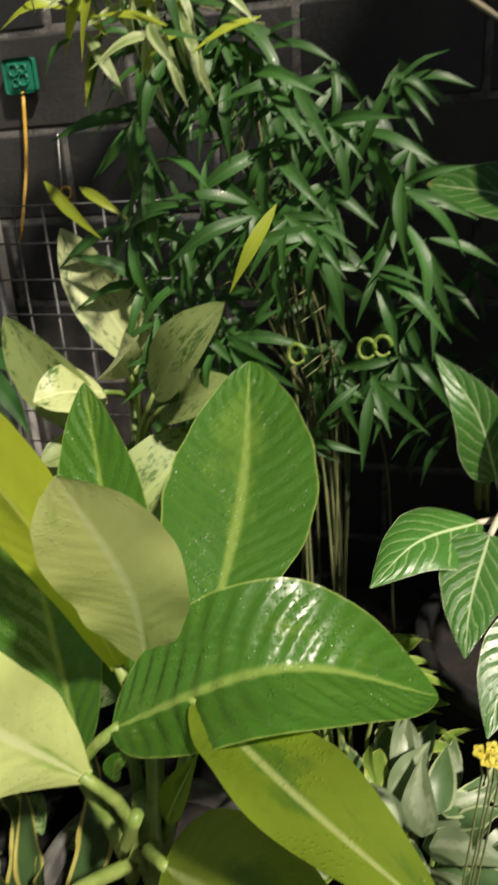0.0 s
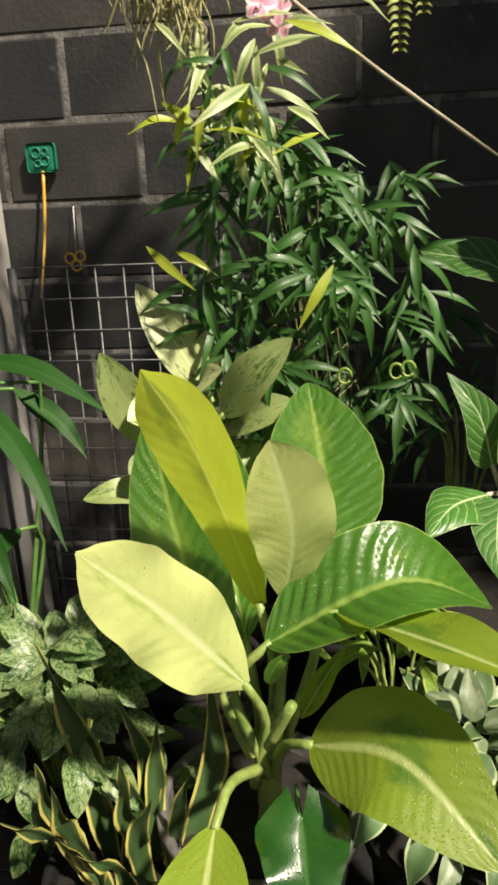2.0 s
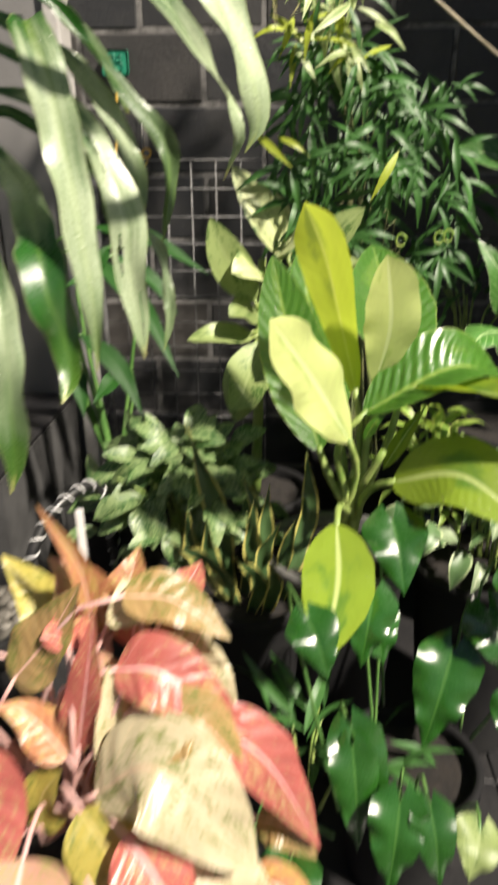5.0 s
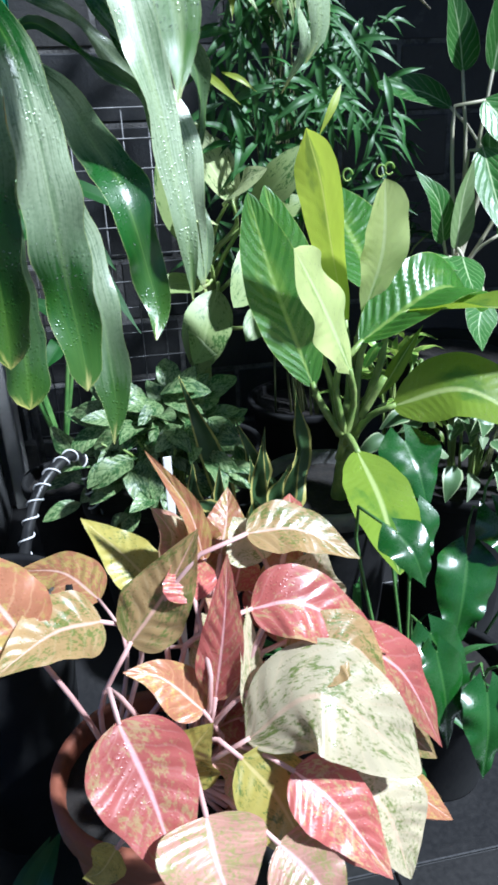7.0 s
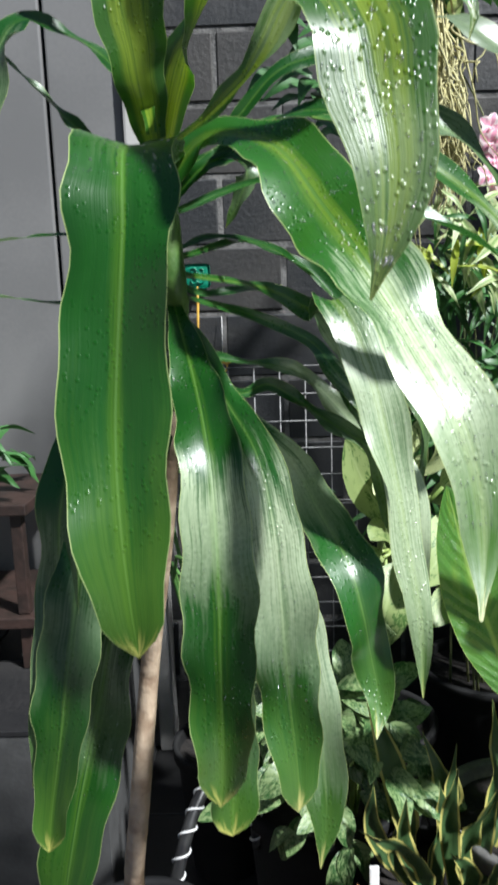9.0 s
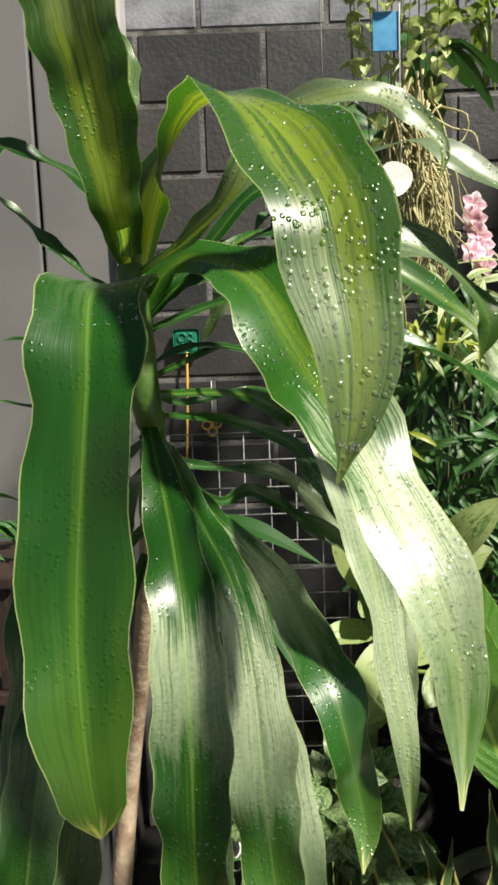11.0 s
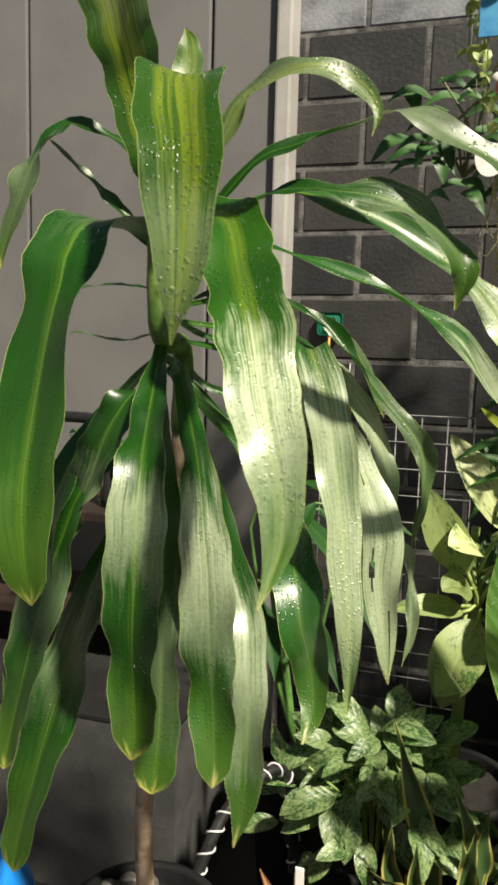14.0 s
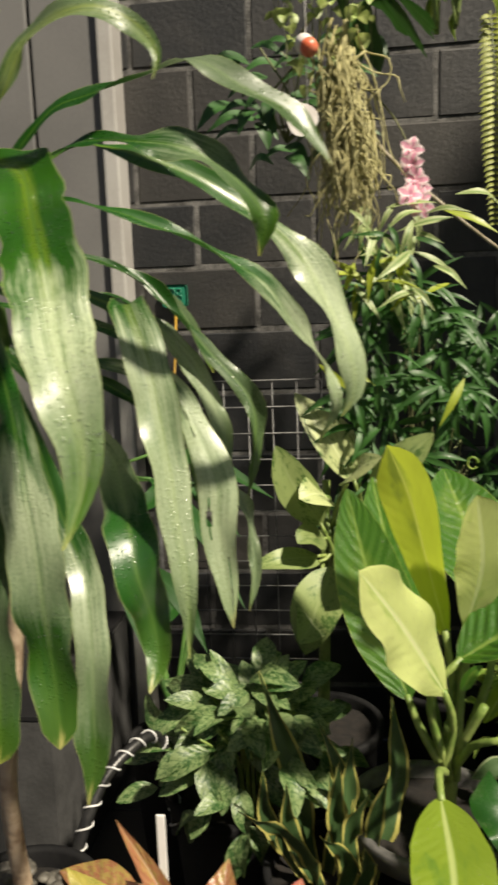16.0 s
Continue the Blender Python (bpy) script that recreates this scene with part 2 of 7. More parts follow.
def outline(shape, s):
    """Half width of a blade, 0 to 1, at s along it. shape: a name, or nine widths from foot to tip."""
    if not isinstance(shape, str):
        q = np.interp(s, np.linspace(0, 1, len(shape)), shape)
        q = np.convolve(np.pad(q, 2, mode="edge"), (0.1, 0.2, 0.4, 0.2, 0.1), mode="valid")
        return q * np.clip((1 - s) / 0.05, 0, 1) ** 0.5
    if shape == "oval":        # broad, blunt, short point
        return np.sin(np.pi * s ** 0.86) ** 0.72
    if shape == "ovate":       # widest low, drawn to a point
        return (np.sin(np.pi * s ** 0.62) ** 0.85) * (1 - 0.25 * s)
    if shape == "spoon":       # widest high, rounded end
        return np.sin(np.pi * s ** 1.55) ** 0.55
    if shape == "spatula":     # widest high
        return np.sin(np.pi * s ** 1.35) ** 0.75
    if shape == "ribbon":      # a long thin foot that widens into a hanging blade
        return np.clip(0.17 + 0.83 * np.clip((s - 0.30) / 0.32, 0, 1) ** 1.2, 0, 1) * np.clip((1 - s) / 0.18, 0, 1) ** 0.55
    if shape == "strap":       # long, even, narrowed at the foot, drawn-out tip
        return np.clip(0.18 + 0.82 * np.minimum(1, s / 0.42) ** 1.3, 0, 1) * np.clip((1 - s) / 0.10, 0, 1) ** 0.5
    if shape == "spear":       # fleshy, pointed, widest in the middle
        return (0.55 + 0.45 * np.sin(np.pi * np.clip(s, 0, 1))) * np.clip((1 - s) / 0.45, 0, 1) ** 0.8
    if shape == "lance":
        return np.sin(np.pi * s ** 0.75) ** 1.15
    if shape == "heart":
        return np.sqrt(np.clip(1 - (2 * np.clip(s, 0, 1) - 0.62) ** 2 / 1.92, 0, 1)) * np.clip((1 - s) / 0.75, 0, 1) ** 0.65 * np.sqrt(np.clip(s / 0.16, 0.06, 1))
    return np.sin(np.pi * s)


def blade(name, pts, width, mat, shape="oval", up=(0, 0, 1), twist=(0, 0), fold=0.2, curl=0.0, wave=0.0, ripple=0.0, ripple_n=20, ns=0, nc=0, seed=0, tears=0, slant=0.14):
    """One leaf blade as a curved, folded sheet along pts: fold lifts both halves, curl rolls the rims, wave flutters them, ripple presses in the side veins."""
    rr = random.Random(seed)
    ns, nc = (110, 9) if tears else (ns, nc)
    ns, nc = ns or (64 if ripple else 20), nc or (9 if ripple else 4)
    c = smooth_path(pts, ns)
    tan = np.gradient(c, axis=0)
    tan /= np.linalg.norm(tan, axis=1)[:, None]
    up = np.array(up, float)
    s = np.linspace(0, 1, ns)
    w = outline(shape, s) * width / 2
    w[0] = max(w[0], width * 0.03)
    w[-1] = max(w[-1], width * 0.012)
    p1, p2, f1, f2 = rr.random() * 6.3, rr.random() * 6.3, 1.5 + rr.random(), 2.6 + rr.random() * 1.6
    long = width < 0.09 if not isinstance(shape, str) else shape in ("strap", "ribbon")
    if long:
        f1, f2 = f1 + 1.6, f2 + 2.4
    sway = 14 if long else 0
    rough_rim = 0.06 if long else 0.012
    vs, uv, fs = [], [], []
    for i in range(ns):
        t = tan[i]
        nrm = up - up.dot(t) * t
        nl = np.linalg.norm(nrm)
        nrm = nrm / nl if nl > 1e-3 else np.array([0, -1.0, 0])
        a = radians(twist[0] + (twist[1] - twist[0]) * s[i] + sway * math.sin(f1 * 3.1 * s[i] + p2))
        side = np.cross(t, nrm)
        side, nrm = side * math.cos(a) + nrm * math.sin(a), nrm * math.cos(a) - side * math.sin(a)
        for j in range(-nc, nc + 1):
            x = j / nc
            h = abs(x) * math.sin(fold) + curl * x * x
            fl = wave * x * abs(x) * (math.sin(f1 * 6.28 * s[i] + p1 + (1.3 if x > 0 else 0)) + 0.6 * math.sin(f2 * 6.28 * s[i] + p2))
            rip = ripple * math.sin((s[i] - abs(x) * slant) * ripple_n * 6.28) * min(1, 3 * abs(x)) * (1 - abs(x) ** 4)
            ww = w[i] * (1 + rough_rim * math.sin(f2 * 9 * s[i] + (p1 if x > 0 else p2)))
            lobe = width * 0.30 * abs(x) ** 1.4 * (1 - s[i]) ** 4 if shape == "heart" else 0.0
            vs.append(c[i] - t * lobe + side * x * ww * math.cos(fold) + nrm * (ww * h + (fl + rip) * min(1.0, 2.2 * w[i] / width + 0.1) * width))
            uv.append((0.5 + 0.5 * x, s[i]))
    m = 2 * nc + 1
    holes = set()
    for _ in range(tears):
        start, col, length, half = int(rr.uniform(0.50, 0.86) * ns), rr.randint(1, m - 3), rr.randint(6, 15), rr.uniform(0.6, 1.9)
        for q in range(length):
            k = half * math.sin(math.pi * (q + 0.5) / length)
            for hc in range(math.ceil(col - k), math.floor(col + k) + 1):
                holes.add((start + q, hc))
    if tears:
        cut = 0
        for hc in range(m - 1):
            cut = max(0, min(int(ns * 0.14), cut + rr.randint(-5, 5)))
            holes.update((ns - 2 - q, hc) for q in range(cut))
    for i in range(ns - 1):
        for j in range(m - 1):
            if (i, j) not in holes:
                fs.append((i * m + j, i * m + j + 1, (i + 1) * m + j + 1, (i + 1) * m + j))
    return mesh_of(name, vs, fs, mat, uv)


def drops(leaf_ob, n, seed, span, mat):
    """Water drops lying on a leaf, on the stretch span of its length."""
    rr = random.Random(seed)
    me = leaf_ob.data
    uvs = me.uv_layers[0].data
    faces = []
    for f in me.polygons:
        v = sum(uvs[k].uv.y for k in f.loop_indices) / f.loop_total
        if span[0] <= v <= span[1]:
            faces.append(f)
    bm = bmesh.new()
    bmesh.ops.create_icosphere(bm, subdivisions=1, radius=1.0)
    ico_v, ico_f = [w.co.copy() for w in bm.verts], [tuple(q.index for q in f.verts) for f in bm.faces]
    bm.free()
    vs, fs = [], []
    for _ in range(n):
        f = rr.choice(faces)
        w = [rr.random() for _ in f.vertices]
        t = sum(w)
        c = sum((me.vertices[q].co * (k / t) for q, k in zip(f.vertices, w)), Vector())
        r = rr.uniform(0.0003, 0.0006) if rr.random() < 0.8 else rr.uniform(0.0006, 0.0009)
        sign = 1 if f.normal.y < 0.15 else -1
        rot = (f.normal * sign).to_track_quat("Z", "Y").to_matrix()
        base = len(vs)
        vs.extend(c + rot @ Vector((k.x * r, k.y * r * 1.15, k.z * r * 0.6 + r * 0.2)) for k in ico_v)
        fs.extend(tuple(base + q for q in k) for k in ico_f)
    ob = put("dew", mesh_of("dew", vs, fs, mat), leaf_ob, "clear water drops")
    ob.matrix_parent_inverse = Matrix()
    return tagged(ob, kind="stuff")


# ==== the setting
WALL_Y = 1.53
BLOCK_L, BLOCK_H, JOINT = 0.37, 0.20, 0.014
M_BLOCK = Nodes("charcoal_block")
_p = M_BLOCK.obj()
_r = M_BLOCK.rnd()
_v = M_BLOCK.n("VectorMath", _p, M_BLOCK.n("CombineXYZ", M_BLOCK.math("MULTIPLY", _r, 40.0), _r, M_BLOCK.math("MULTIPLY", _r, 17.0)).outputs[0], operation="ADD").outputs[0]
_a, _b = M_BLOCK.noise(_v, 5, 5), M_BLOCK.noise(_v, 70, 4, 0.7)
_c = M_BLOCK.mix(M_BLOCK.step(_a, 0.38, 0.66), (0.010, 0.011, 0.013), (0.027, 0.026, 0.026))
_c = M_BLOCK.mix(M_BLOCK.math("MULTIPLY", M_BLOCK.step(_r, 0.6, 0.95), 0.6), _c, (0.046, 0.041, 0.036))
_c = M_BLOCK.mix(M_BLOCK.math("MULTIPLY", M_BLOCK.step(M_BLOCK.noise(_v, 11, 6, 0.65), 0.60, 0.72), 0.35), _c, (0.11, 0.106, 0.10))
M_BLOCK.set(Base_Color=_c, Roughness=M_BLOCK.math("ADD", M_BLOCK.math("MULTIPLY", _b, 0.3), 0.42), Normal=M_BLOCK.bump(M_BLOCK.math("ADD", _b, _a), 0.5, 0.004))
M_BLOCK = M_BLOCK.m
# top two courses in a paler blue-grey
M_BLOCK_TOP = plain("pale_blue_grey_block", (0.09, 0.095, 0.11), (0.24, 0.25, 0.28), 0.75, 7, 0.5)
M_MORTAR = plain("grey_mortar", (0.03, 0.029, 0.028), (0.15, 0.145, 0.14), 0.85, 16, 1.0, fine=120)
M_FLOOR = plain("dark_tile", (0.012, 0.012, 0.013), (0.024, 0.023, 0.023), 0.4, 3, 0.12)
M_GROUT = plain("grout", (0.03, 0.03, 0.03), (0.05, 0.05, 0.05), 0.8, 9, 0.3)
# grey well below off-white, stands in for shade on the panels
M_PANEL = plain("shade_grey_paint", (0.125, 0.123, 0.122), (0.155, 0.152, 0.15), 0.55, 2.5, 0.05)
M_TRIM = plain("white_trim_paint", (0.33, 0.315, 0.30), (0.40, 0.39, 0.375), 0.5, 5, 0.08)

wall = thing("wall_north", (0, WALL_Y + 0.1, 0), "charcoal concrete block wall with rough grey mortar joints behind the plants", "wall", kind="structure")
part("mortar_bed", box_bm((-3.4, WALL_Y + 0.0035, 0), (3.2, WALL_Y + 0.19, 2.79)), M_MORTAR, wall, "rough grey mortar in recessed joints")
floor = thing("floor", (0, 0, -0.02), "dark grey floor of large square tiles", "floor", kind="structure")
part("grout_bed", box_bm((-6, -6, -0.2), (6, WALL_Y + 0.007, -0.006)), M_GROUT, floor)
ground = put("ground", mesh_of("ground", [(-60, -60, -0.21), (60, -60, -0.21), (60, 60, -0.21), (-60, 60, -0.21)], [(0, 1, 2, 3)], M_FLOOR))
tagged(ground, "plain dark ground running out to the distance", "ground", kind="structure")

# white door panels and their trim at the end of the block wall
door = thing("door_1", (-1.5, WALL_Y - 0.06, 0), "off-white double door panels greyed down for shade, with a dark seam", "door", kind="structure")
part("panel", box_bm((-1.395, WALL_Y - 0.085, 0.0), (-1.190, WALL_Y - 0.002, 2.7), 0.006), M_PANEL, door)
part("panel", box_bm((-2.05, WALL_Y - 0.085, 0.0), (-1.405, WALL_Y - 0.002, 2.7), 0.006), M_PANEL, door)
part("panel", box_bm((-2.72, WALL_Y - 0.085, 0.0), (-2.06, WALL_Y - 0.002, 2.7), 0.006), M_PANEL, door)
trim = part("trim", box_bm((-1.187, WALL_Y - 0.11, 0.0), (-1.138, WALL_Y - 0.002, 2.79), 0.008), M_TRIM, None)
tagged(trim, "narrow white painted corner trim beside the block wall", "trim", kind="structure")
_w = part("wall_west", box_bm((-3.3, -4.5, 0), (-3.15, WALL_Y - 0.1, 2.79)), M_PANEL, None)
tagged(_w, "plain pale painted side wall", "wall", kind="structure")
# unseen tall wall added to cast shade over the right of the scene
_w = part("shade_wall_east", box_bm((1.60, -0.25, 0), (1.75, WALL_Y - 0.01, 4.5)), M_PANEL, None)
tagged(_w, "unseen added wall that shades the right of the block wall", "wall", kind="structure")
# step added in place of dark tiled floor, covers the lower panels
step = thing("added_step", (-2.1, 1.08, 0.0), "added low dark tiled step standing in for floor along the door panels", "step", kind="structure")
part("step_core", box_bm((-3.14, 0.755, 0.002), (-1.205, 1.42, 0.486)), M_GROUT, step)
for _i in range(5):
    for _j in range(2):
        part("tile", box_bm((-3.14 + _i * 0.387 + 0.002, 0.75 + _j * 0.335 + 0.002, 0.487), (-3.14 + (_i + 1) * 0.387 - 0.002, 0.75 + (_j + 1) * 0.335 - 0.002, 0.50), 0.002), M_FLOOR, step)

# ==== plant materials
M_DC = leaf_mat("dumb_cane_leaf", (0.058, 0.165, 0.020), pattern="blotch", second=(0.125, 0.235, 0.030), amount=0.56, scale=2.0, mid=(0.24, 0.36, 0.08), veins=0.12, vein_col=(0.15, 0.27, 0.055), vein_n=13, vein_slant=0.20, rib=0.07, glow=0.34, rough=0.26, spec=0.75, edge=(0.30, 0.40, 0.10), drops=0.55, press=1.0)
# lit copies of the leaf, brightened as light falls on or through it
M_DC_LIT = leaf_mat("dumb_cane_leaf_lit", (0.20, 0.29, 0.028), mid=(0.46, 0.54, 0.20), veins=0.06, press=0.25, vein_col=(0.30, 0.40, 0.10), vein_n=15, vein_slant=0.20, rib=0.08, glow=0.40, rough=0.32, pattern="blotch", second=(0.09, 0.19, 0.025), amount=0.52, scale=1.8, drops=0.5)
# pale copy for the brightly lit and backlit leaves
M_DC_PALE = leaf_mat("dumb_cane_leaf_pale_lit", (0.50, 0.56, 0.22), mid=(0.62, 0.67, 0.36), veins=0.06, vein_col=(0.36, 0.44, 0.14), vein_n=15, vein_slant=0.20, press=0.15, rib=0.08, glow=0.45, rough=0.34, vary=0.22, pattern="blotch", second=(0.26, 0.38, 0.08), amount=0.60, scale=1.8, drops=0.4)
# yellow leaf, its colour raised for light passing through
M_DC_YEL = leaf_mat("dumb_cane_leaf_yellow_lit", (0.38, 0.45, 0.045), mid=(0.48, 0.52, 0.11), veins=0.03, press=0.15, vein_col=(0.40, 0.43, 0.07), vein_n=13, vein_slant=0.20, rib=0.05, glow=0.45, rough=0.40, pattern="blotch", second=(0.24, 0.31, 0.04), amount=0.55, scale=2.5)
M_CANE = plain("green_cane", (0.12, 0.20, 0.04), (0.27, 0.33, 0.10), 0.45, 16, 0.3)
M_VEIN = leaf_mat("white_veined_leaf", (0.050, 0.155, 0.026), mid=(0.50, 0.62, 0.34), veins=0.42, vein_col=(0.40, 0.54, 0.26), vein_n=8, vein_slant=0.30, rib=0.04, glow=0.2, rough=0.28, edge=(0.5, 0.55, 0.35))
M_VEIN_DRY = leaf_mat("white_veined_leaf_dry_tip", (0.050, 0.155, 0.026), mid=(0.50, 0.62, 0.34), veins=0.42, vein_col=(0.40, 0.54, 0.26), vein_n=8, vein_slant=0.30, rib=0.04, glow=0.2, rough=0.28, edge=(0.5, 0.55, 0.35), tipcol=(0.34, 0.16, 0.05))
M_VEIN_BACK = leaf_mat("white_veined_leaf_back", (0.18, 0.26, 0.10), mid=(0.45, 0.52, 0.30), veins=0.3, vein_col=(0.30, 0.38, 0.2), vein_n=8, rib=0.06, rough=0.45)
M_PALESTALK = plain("pale_stalk", (0.38, 0.36, 0.24), (0.50, 0.47, 0.36), 0.5, 20, 0.1)
M_SPECK = leaf_mat("cream_speckled_leaf", (0.42, 0.47, 0.22), second=(0.045, 0.11, 0.02), pattern="speckle", amount=0.565, scale=2.6, mid=(0.55, 0.60, 0.32), rib=0.06, rough=0.4, drops=0.15, vary=0.12)
M_SPECK_D = leaf_mat("olive_speckled_leaf", (0.22, 0.28, 0.10), second=(0.05, 0.11, 0.02), pattern="speckle", amount=0.565, scale=3, mid=(0.26, 0.32, 0.13), rib=0.06, rough=0.42, drops=0.15)
# corn plant leaves: pale sheen bands are painted over their stripes
M_CORN = leaf_mat("corn_plant_leaf", (0.010, 0.058, 0.005), second=(0.055, 0.130, 0.008), pattern="stripe", mid=(0.075, 0.16, 0.03), rib=0.03, amount=0.24, rough=0.27, spec=0.6, glow=0.2, drops=0.3, tipcol=(0.42, 0.40, 0.10), edge=(0.30, 0.36, 0.14), vary=0.4, sheen_residue=1)
# brighter copy: lights wet, arched and upright leaves by colour
M_CORN_WET_LIT = leaf_mat("corn_plant_leaf_wet_lit", (0.028, 0.100, 0.006), second=(0.19, 0.27, 0.020), pattern="stripe", amount=0.66, rough=0.30, spec=0.8, glow=0.32, drops=0.5, tipcol=(0.34, 0.38, 0.12), edge=(0.30, 0.38, 0.13), vary=0.4, sheen_residue=1)
M_CORN_WHITE = leaf_mat("corn_plant_leaf_sheen", (0.018, 0.085, 0.006), second=(0.11, 0.19, 0.014), pattern="stripe", mid=(0.075, 0.16, 0.03), rib=0.03, amount=0.34, rough=0.27, spec=0.9, glow=0.24, drops=0.5, tipcol=(0.40, 0.42, 0.14), edge=(0.32, 0.38, 0.14), vary=0.4, sheen_residue=1)
M_CORN_PALE = leaf_mat("corn_plant_leaf_pale", (0.013, 0.072, 0.008), second=(0.060, 0.135, 0.020), pattern="stripe", mid=(0.075, 0.16, 0.03), rib=0.03, amount=0.22, rough=0.27, spec=0.9, glow=0.22, drops=0.4, tipcol=(0.50, 0.46, 0.16), edge=(0.38, 0.44, 0.17), vary=0.4, sheen_residue=1)
M_STEMGREEN = plain("green_leaf_sheath", (0.035, 0.085, 0.012), (0.10, 0.17, 0.035), 0.45, 20, 0.3)
M_BARK = plain("cane_bark", (0.20, 0.135, 0.085), (0.40, 0.31, 0.22), 0.8, 24, 0.6)
_pk = dict(rough=0.30, glow=0.22, drops=0.3, vary=0.35, press=0.5)
M_PK_OR = leaf_mat("salmon_leaf", (0.34, 0.145, 0.075), second=(0.36, 0.26, 0.08), pattern="speckle", amount=0.54, scale=2.4, mid=(0.62, 0.42, 0.34), veins=0.2, vein_col=(0.60, 0.42, 0.22), vein_n=7, **_pk)
M_PK_GR = leaf_mat("olive_pink_leaf", (0.30, 0.20, 0.085), second=(0.12, 0.14, 0.03), pattern="speckle", amount=0.55, scale=4, mid=(0.58, 0.36, 0.28), veins=0.2, vein_col=(0.45, 0.35, 0.2), vein_n=7, **_pk)
M_PK_YS = leaf_mat("yellow_speckled_leaf", (0.36, 0.31, 0.07), second=(0.10, 0.14, 0.025), pattern="speckle", amount=0.57, scale=6, mid=(0.5, 0.42, 0.16), **_pk)
M_PK_RED = leaf_mat("rose_leaf", (0.36, 0.095, 0.080), second=(0.38, 0.25, 0.12), pattern="speckle", amount=0.55, scale=3.0, mid=(0.75, 0.42, 0.42), veins=0.16, vein_col=(0.62, 0.36, 0.32), vein_n=8, **_pk)
M_PK_CR = leaf_mat("cream_leaf", (0.50, 0.44, 0.29), second=(0.16, 0.20, 0.05), pattern="speckle", amount=0.56, scale=5, mid=(0.62, 0.46, 0.32), veins=0.25, vein_col=(0.62, 0.48, 0.32), vein_n=9, **_pk)
M_PK_PINK = leaf_mat("dusty_pink_leaf", (0.46, 0.25, 0.19), second=(0.30, 0.27, 0.10), pattern="speckle", amount=0.53, scale=4.5, mid=(0.72, 0.48, 0.46), veins=0.25, vein_col=(0.64, 0.38, 0.32), vein_n=9, **_pk)
M_PINKSTALK = plain("pink_stalk", (0.46, 0.26, 0.24), (0.56, 0.36, 0.33), 0.5, 20, 0.1)
M_LILY = leaf_mat("glossy_lily_leaf", (0.014, 0.070, 0.008), mid=(0.04, 0.12, 0.02), veins=0.10, vein_col=(0.03, 0.11, 0.02), vein_n=6, vary=0.4, rough=0.20, glow=0.10, drops=0.15, press=0.12, spec=0.8)
M_LILYSTALK = plain("green_stalk", (0.05, 0.13, 0.03), (0.10, 0.20, 0.05), 0.4, 20, 0.1)
M_BAMBOO = leaf_mat("bamboo_leaf", (0.032, 0.105, 0.020), mid=(0.055, 0.15, 0.03), rough=0.42, glow=0.22, drops=0.1, vary=0.4, rib=0.09)
M_BAMBOO_PALE = leaf_mat("bamboo_leaf_pale", (0.36, 0.42, 0.20), second=(0.14, 0.24, 0.06), pattern="stripe", amount=0.5, rough=0.38, glow=0.2, drops=0.2)
M_BAMBOO_YEL = leaf_mat("bamboo_leaf_yellow", (0.27, 0.33, 0.03), mid=(0.36, 0.40, 0.08), rough=0.38, glow=0.3, drops=0.1)
M_CULM = plain("thin_stem", (0.10, 0.13, 0.05), (0.20, 0.20, 0.09), 0.55, 20, 0.1)
M_SILVER = leaf_mat("silver_green_leaf", (0.20, 0.27, 0.115), second=(0.025, 0.075, 0.016), pattern="speckle", amount=0.515, scale=2.2, mid=(0.07, 0.14, 0.05), rib=0.05, veins=0.75, vein_col=(0.03, 0.085, 0.02), vein_n=6, rough=0.36, drops=0.15, edge=(0.05, 0.11, 0.03))
M_SNAKE = leaf_mat("snake_leaf", (0.035, 0.070, 0.024), second=(0.34, 0.31, 0.09), pattern="margin", amount=0.28, rough=0.34, glow=0.05, drops=0.1)
M_SHRUB = leaf_mat("grey_green_leaf", (0.07, 0.13, 0.05), second=(0.30, 0.36, 0.20), pattern="margin", amount=0.25, rough=0.36, glow=0.1)
M_SHRUB_PALE = leaf_mat("white_green_leaf", (0.15, 0.20, 0.11), second=(0.28, 0.33, 0.22), pattern="blotch", amount=0.5, scale=2, rough=0.36, glow=0.12)
M_FINE = leaf_mat("lime_leaf", (0.16, 0.26, 0.045), second=(0.34, 0.40, 0.10), pattern="margin", amount=0.3, rough=0.36, glow=0.2)
M_STRAP = leaf_mat("strap_leaf", (0.010, 0.050, 0.006), mid=(0.02, 0.07, 0.012), rough=0.50, spec=0.22, glow=0.05, vary=0.4)
M_DARKLEAF = leaf_mat("deep_green_leaf", (0.030, 0.095, 0.020), mid=(0.06, 0.13, 0.04), rough=0.42, glow=0.1)
M_ROOT = plain("air_root", (0.32, 0.29, 0.12), (0.46, 0.43, 0.22), 0.7, 30, 0.2)
M_BEADLEAF = leaf_mat("bead_leaf", (0.28, 0.36, 0.12), second=(0.42, 0.48, 0.22), pattern="blotch", amount=0.5, rough=0.4, glow=0.2)
M_PETAL = leaf_mat("orchid_petal", (0.72, 0.34, 0.46), second=(0.80, 0.66, 0.68), pattern="margin", amount=0.6, rough=0.5, glow=0.25, drops=0.05)
M_FERN = leaf_mat("yellowing_frond", (0.30, 0.33, 0.06), second=(0.12, 0.17, 0.03), pattern="speckle", amount=0.55, scale=3, rough=0.45, glow=0.2)

M_BLACKPOT = plain("black_plastic", (0.007, 0.007, 0.008), (0.014, 0.014, 0.014), 0.75, 6, 0.15, spec=0.15)
M_GREYRIM = plain("scuffed_grey_plastic", (0.05, 0.05, 0.05), (0.14, 0.135, 0.13), 0.5, 12, 0.2)
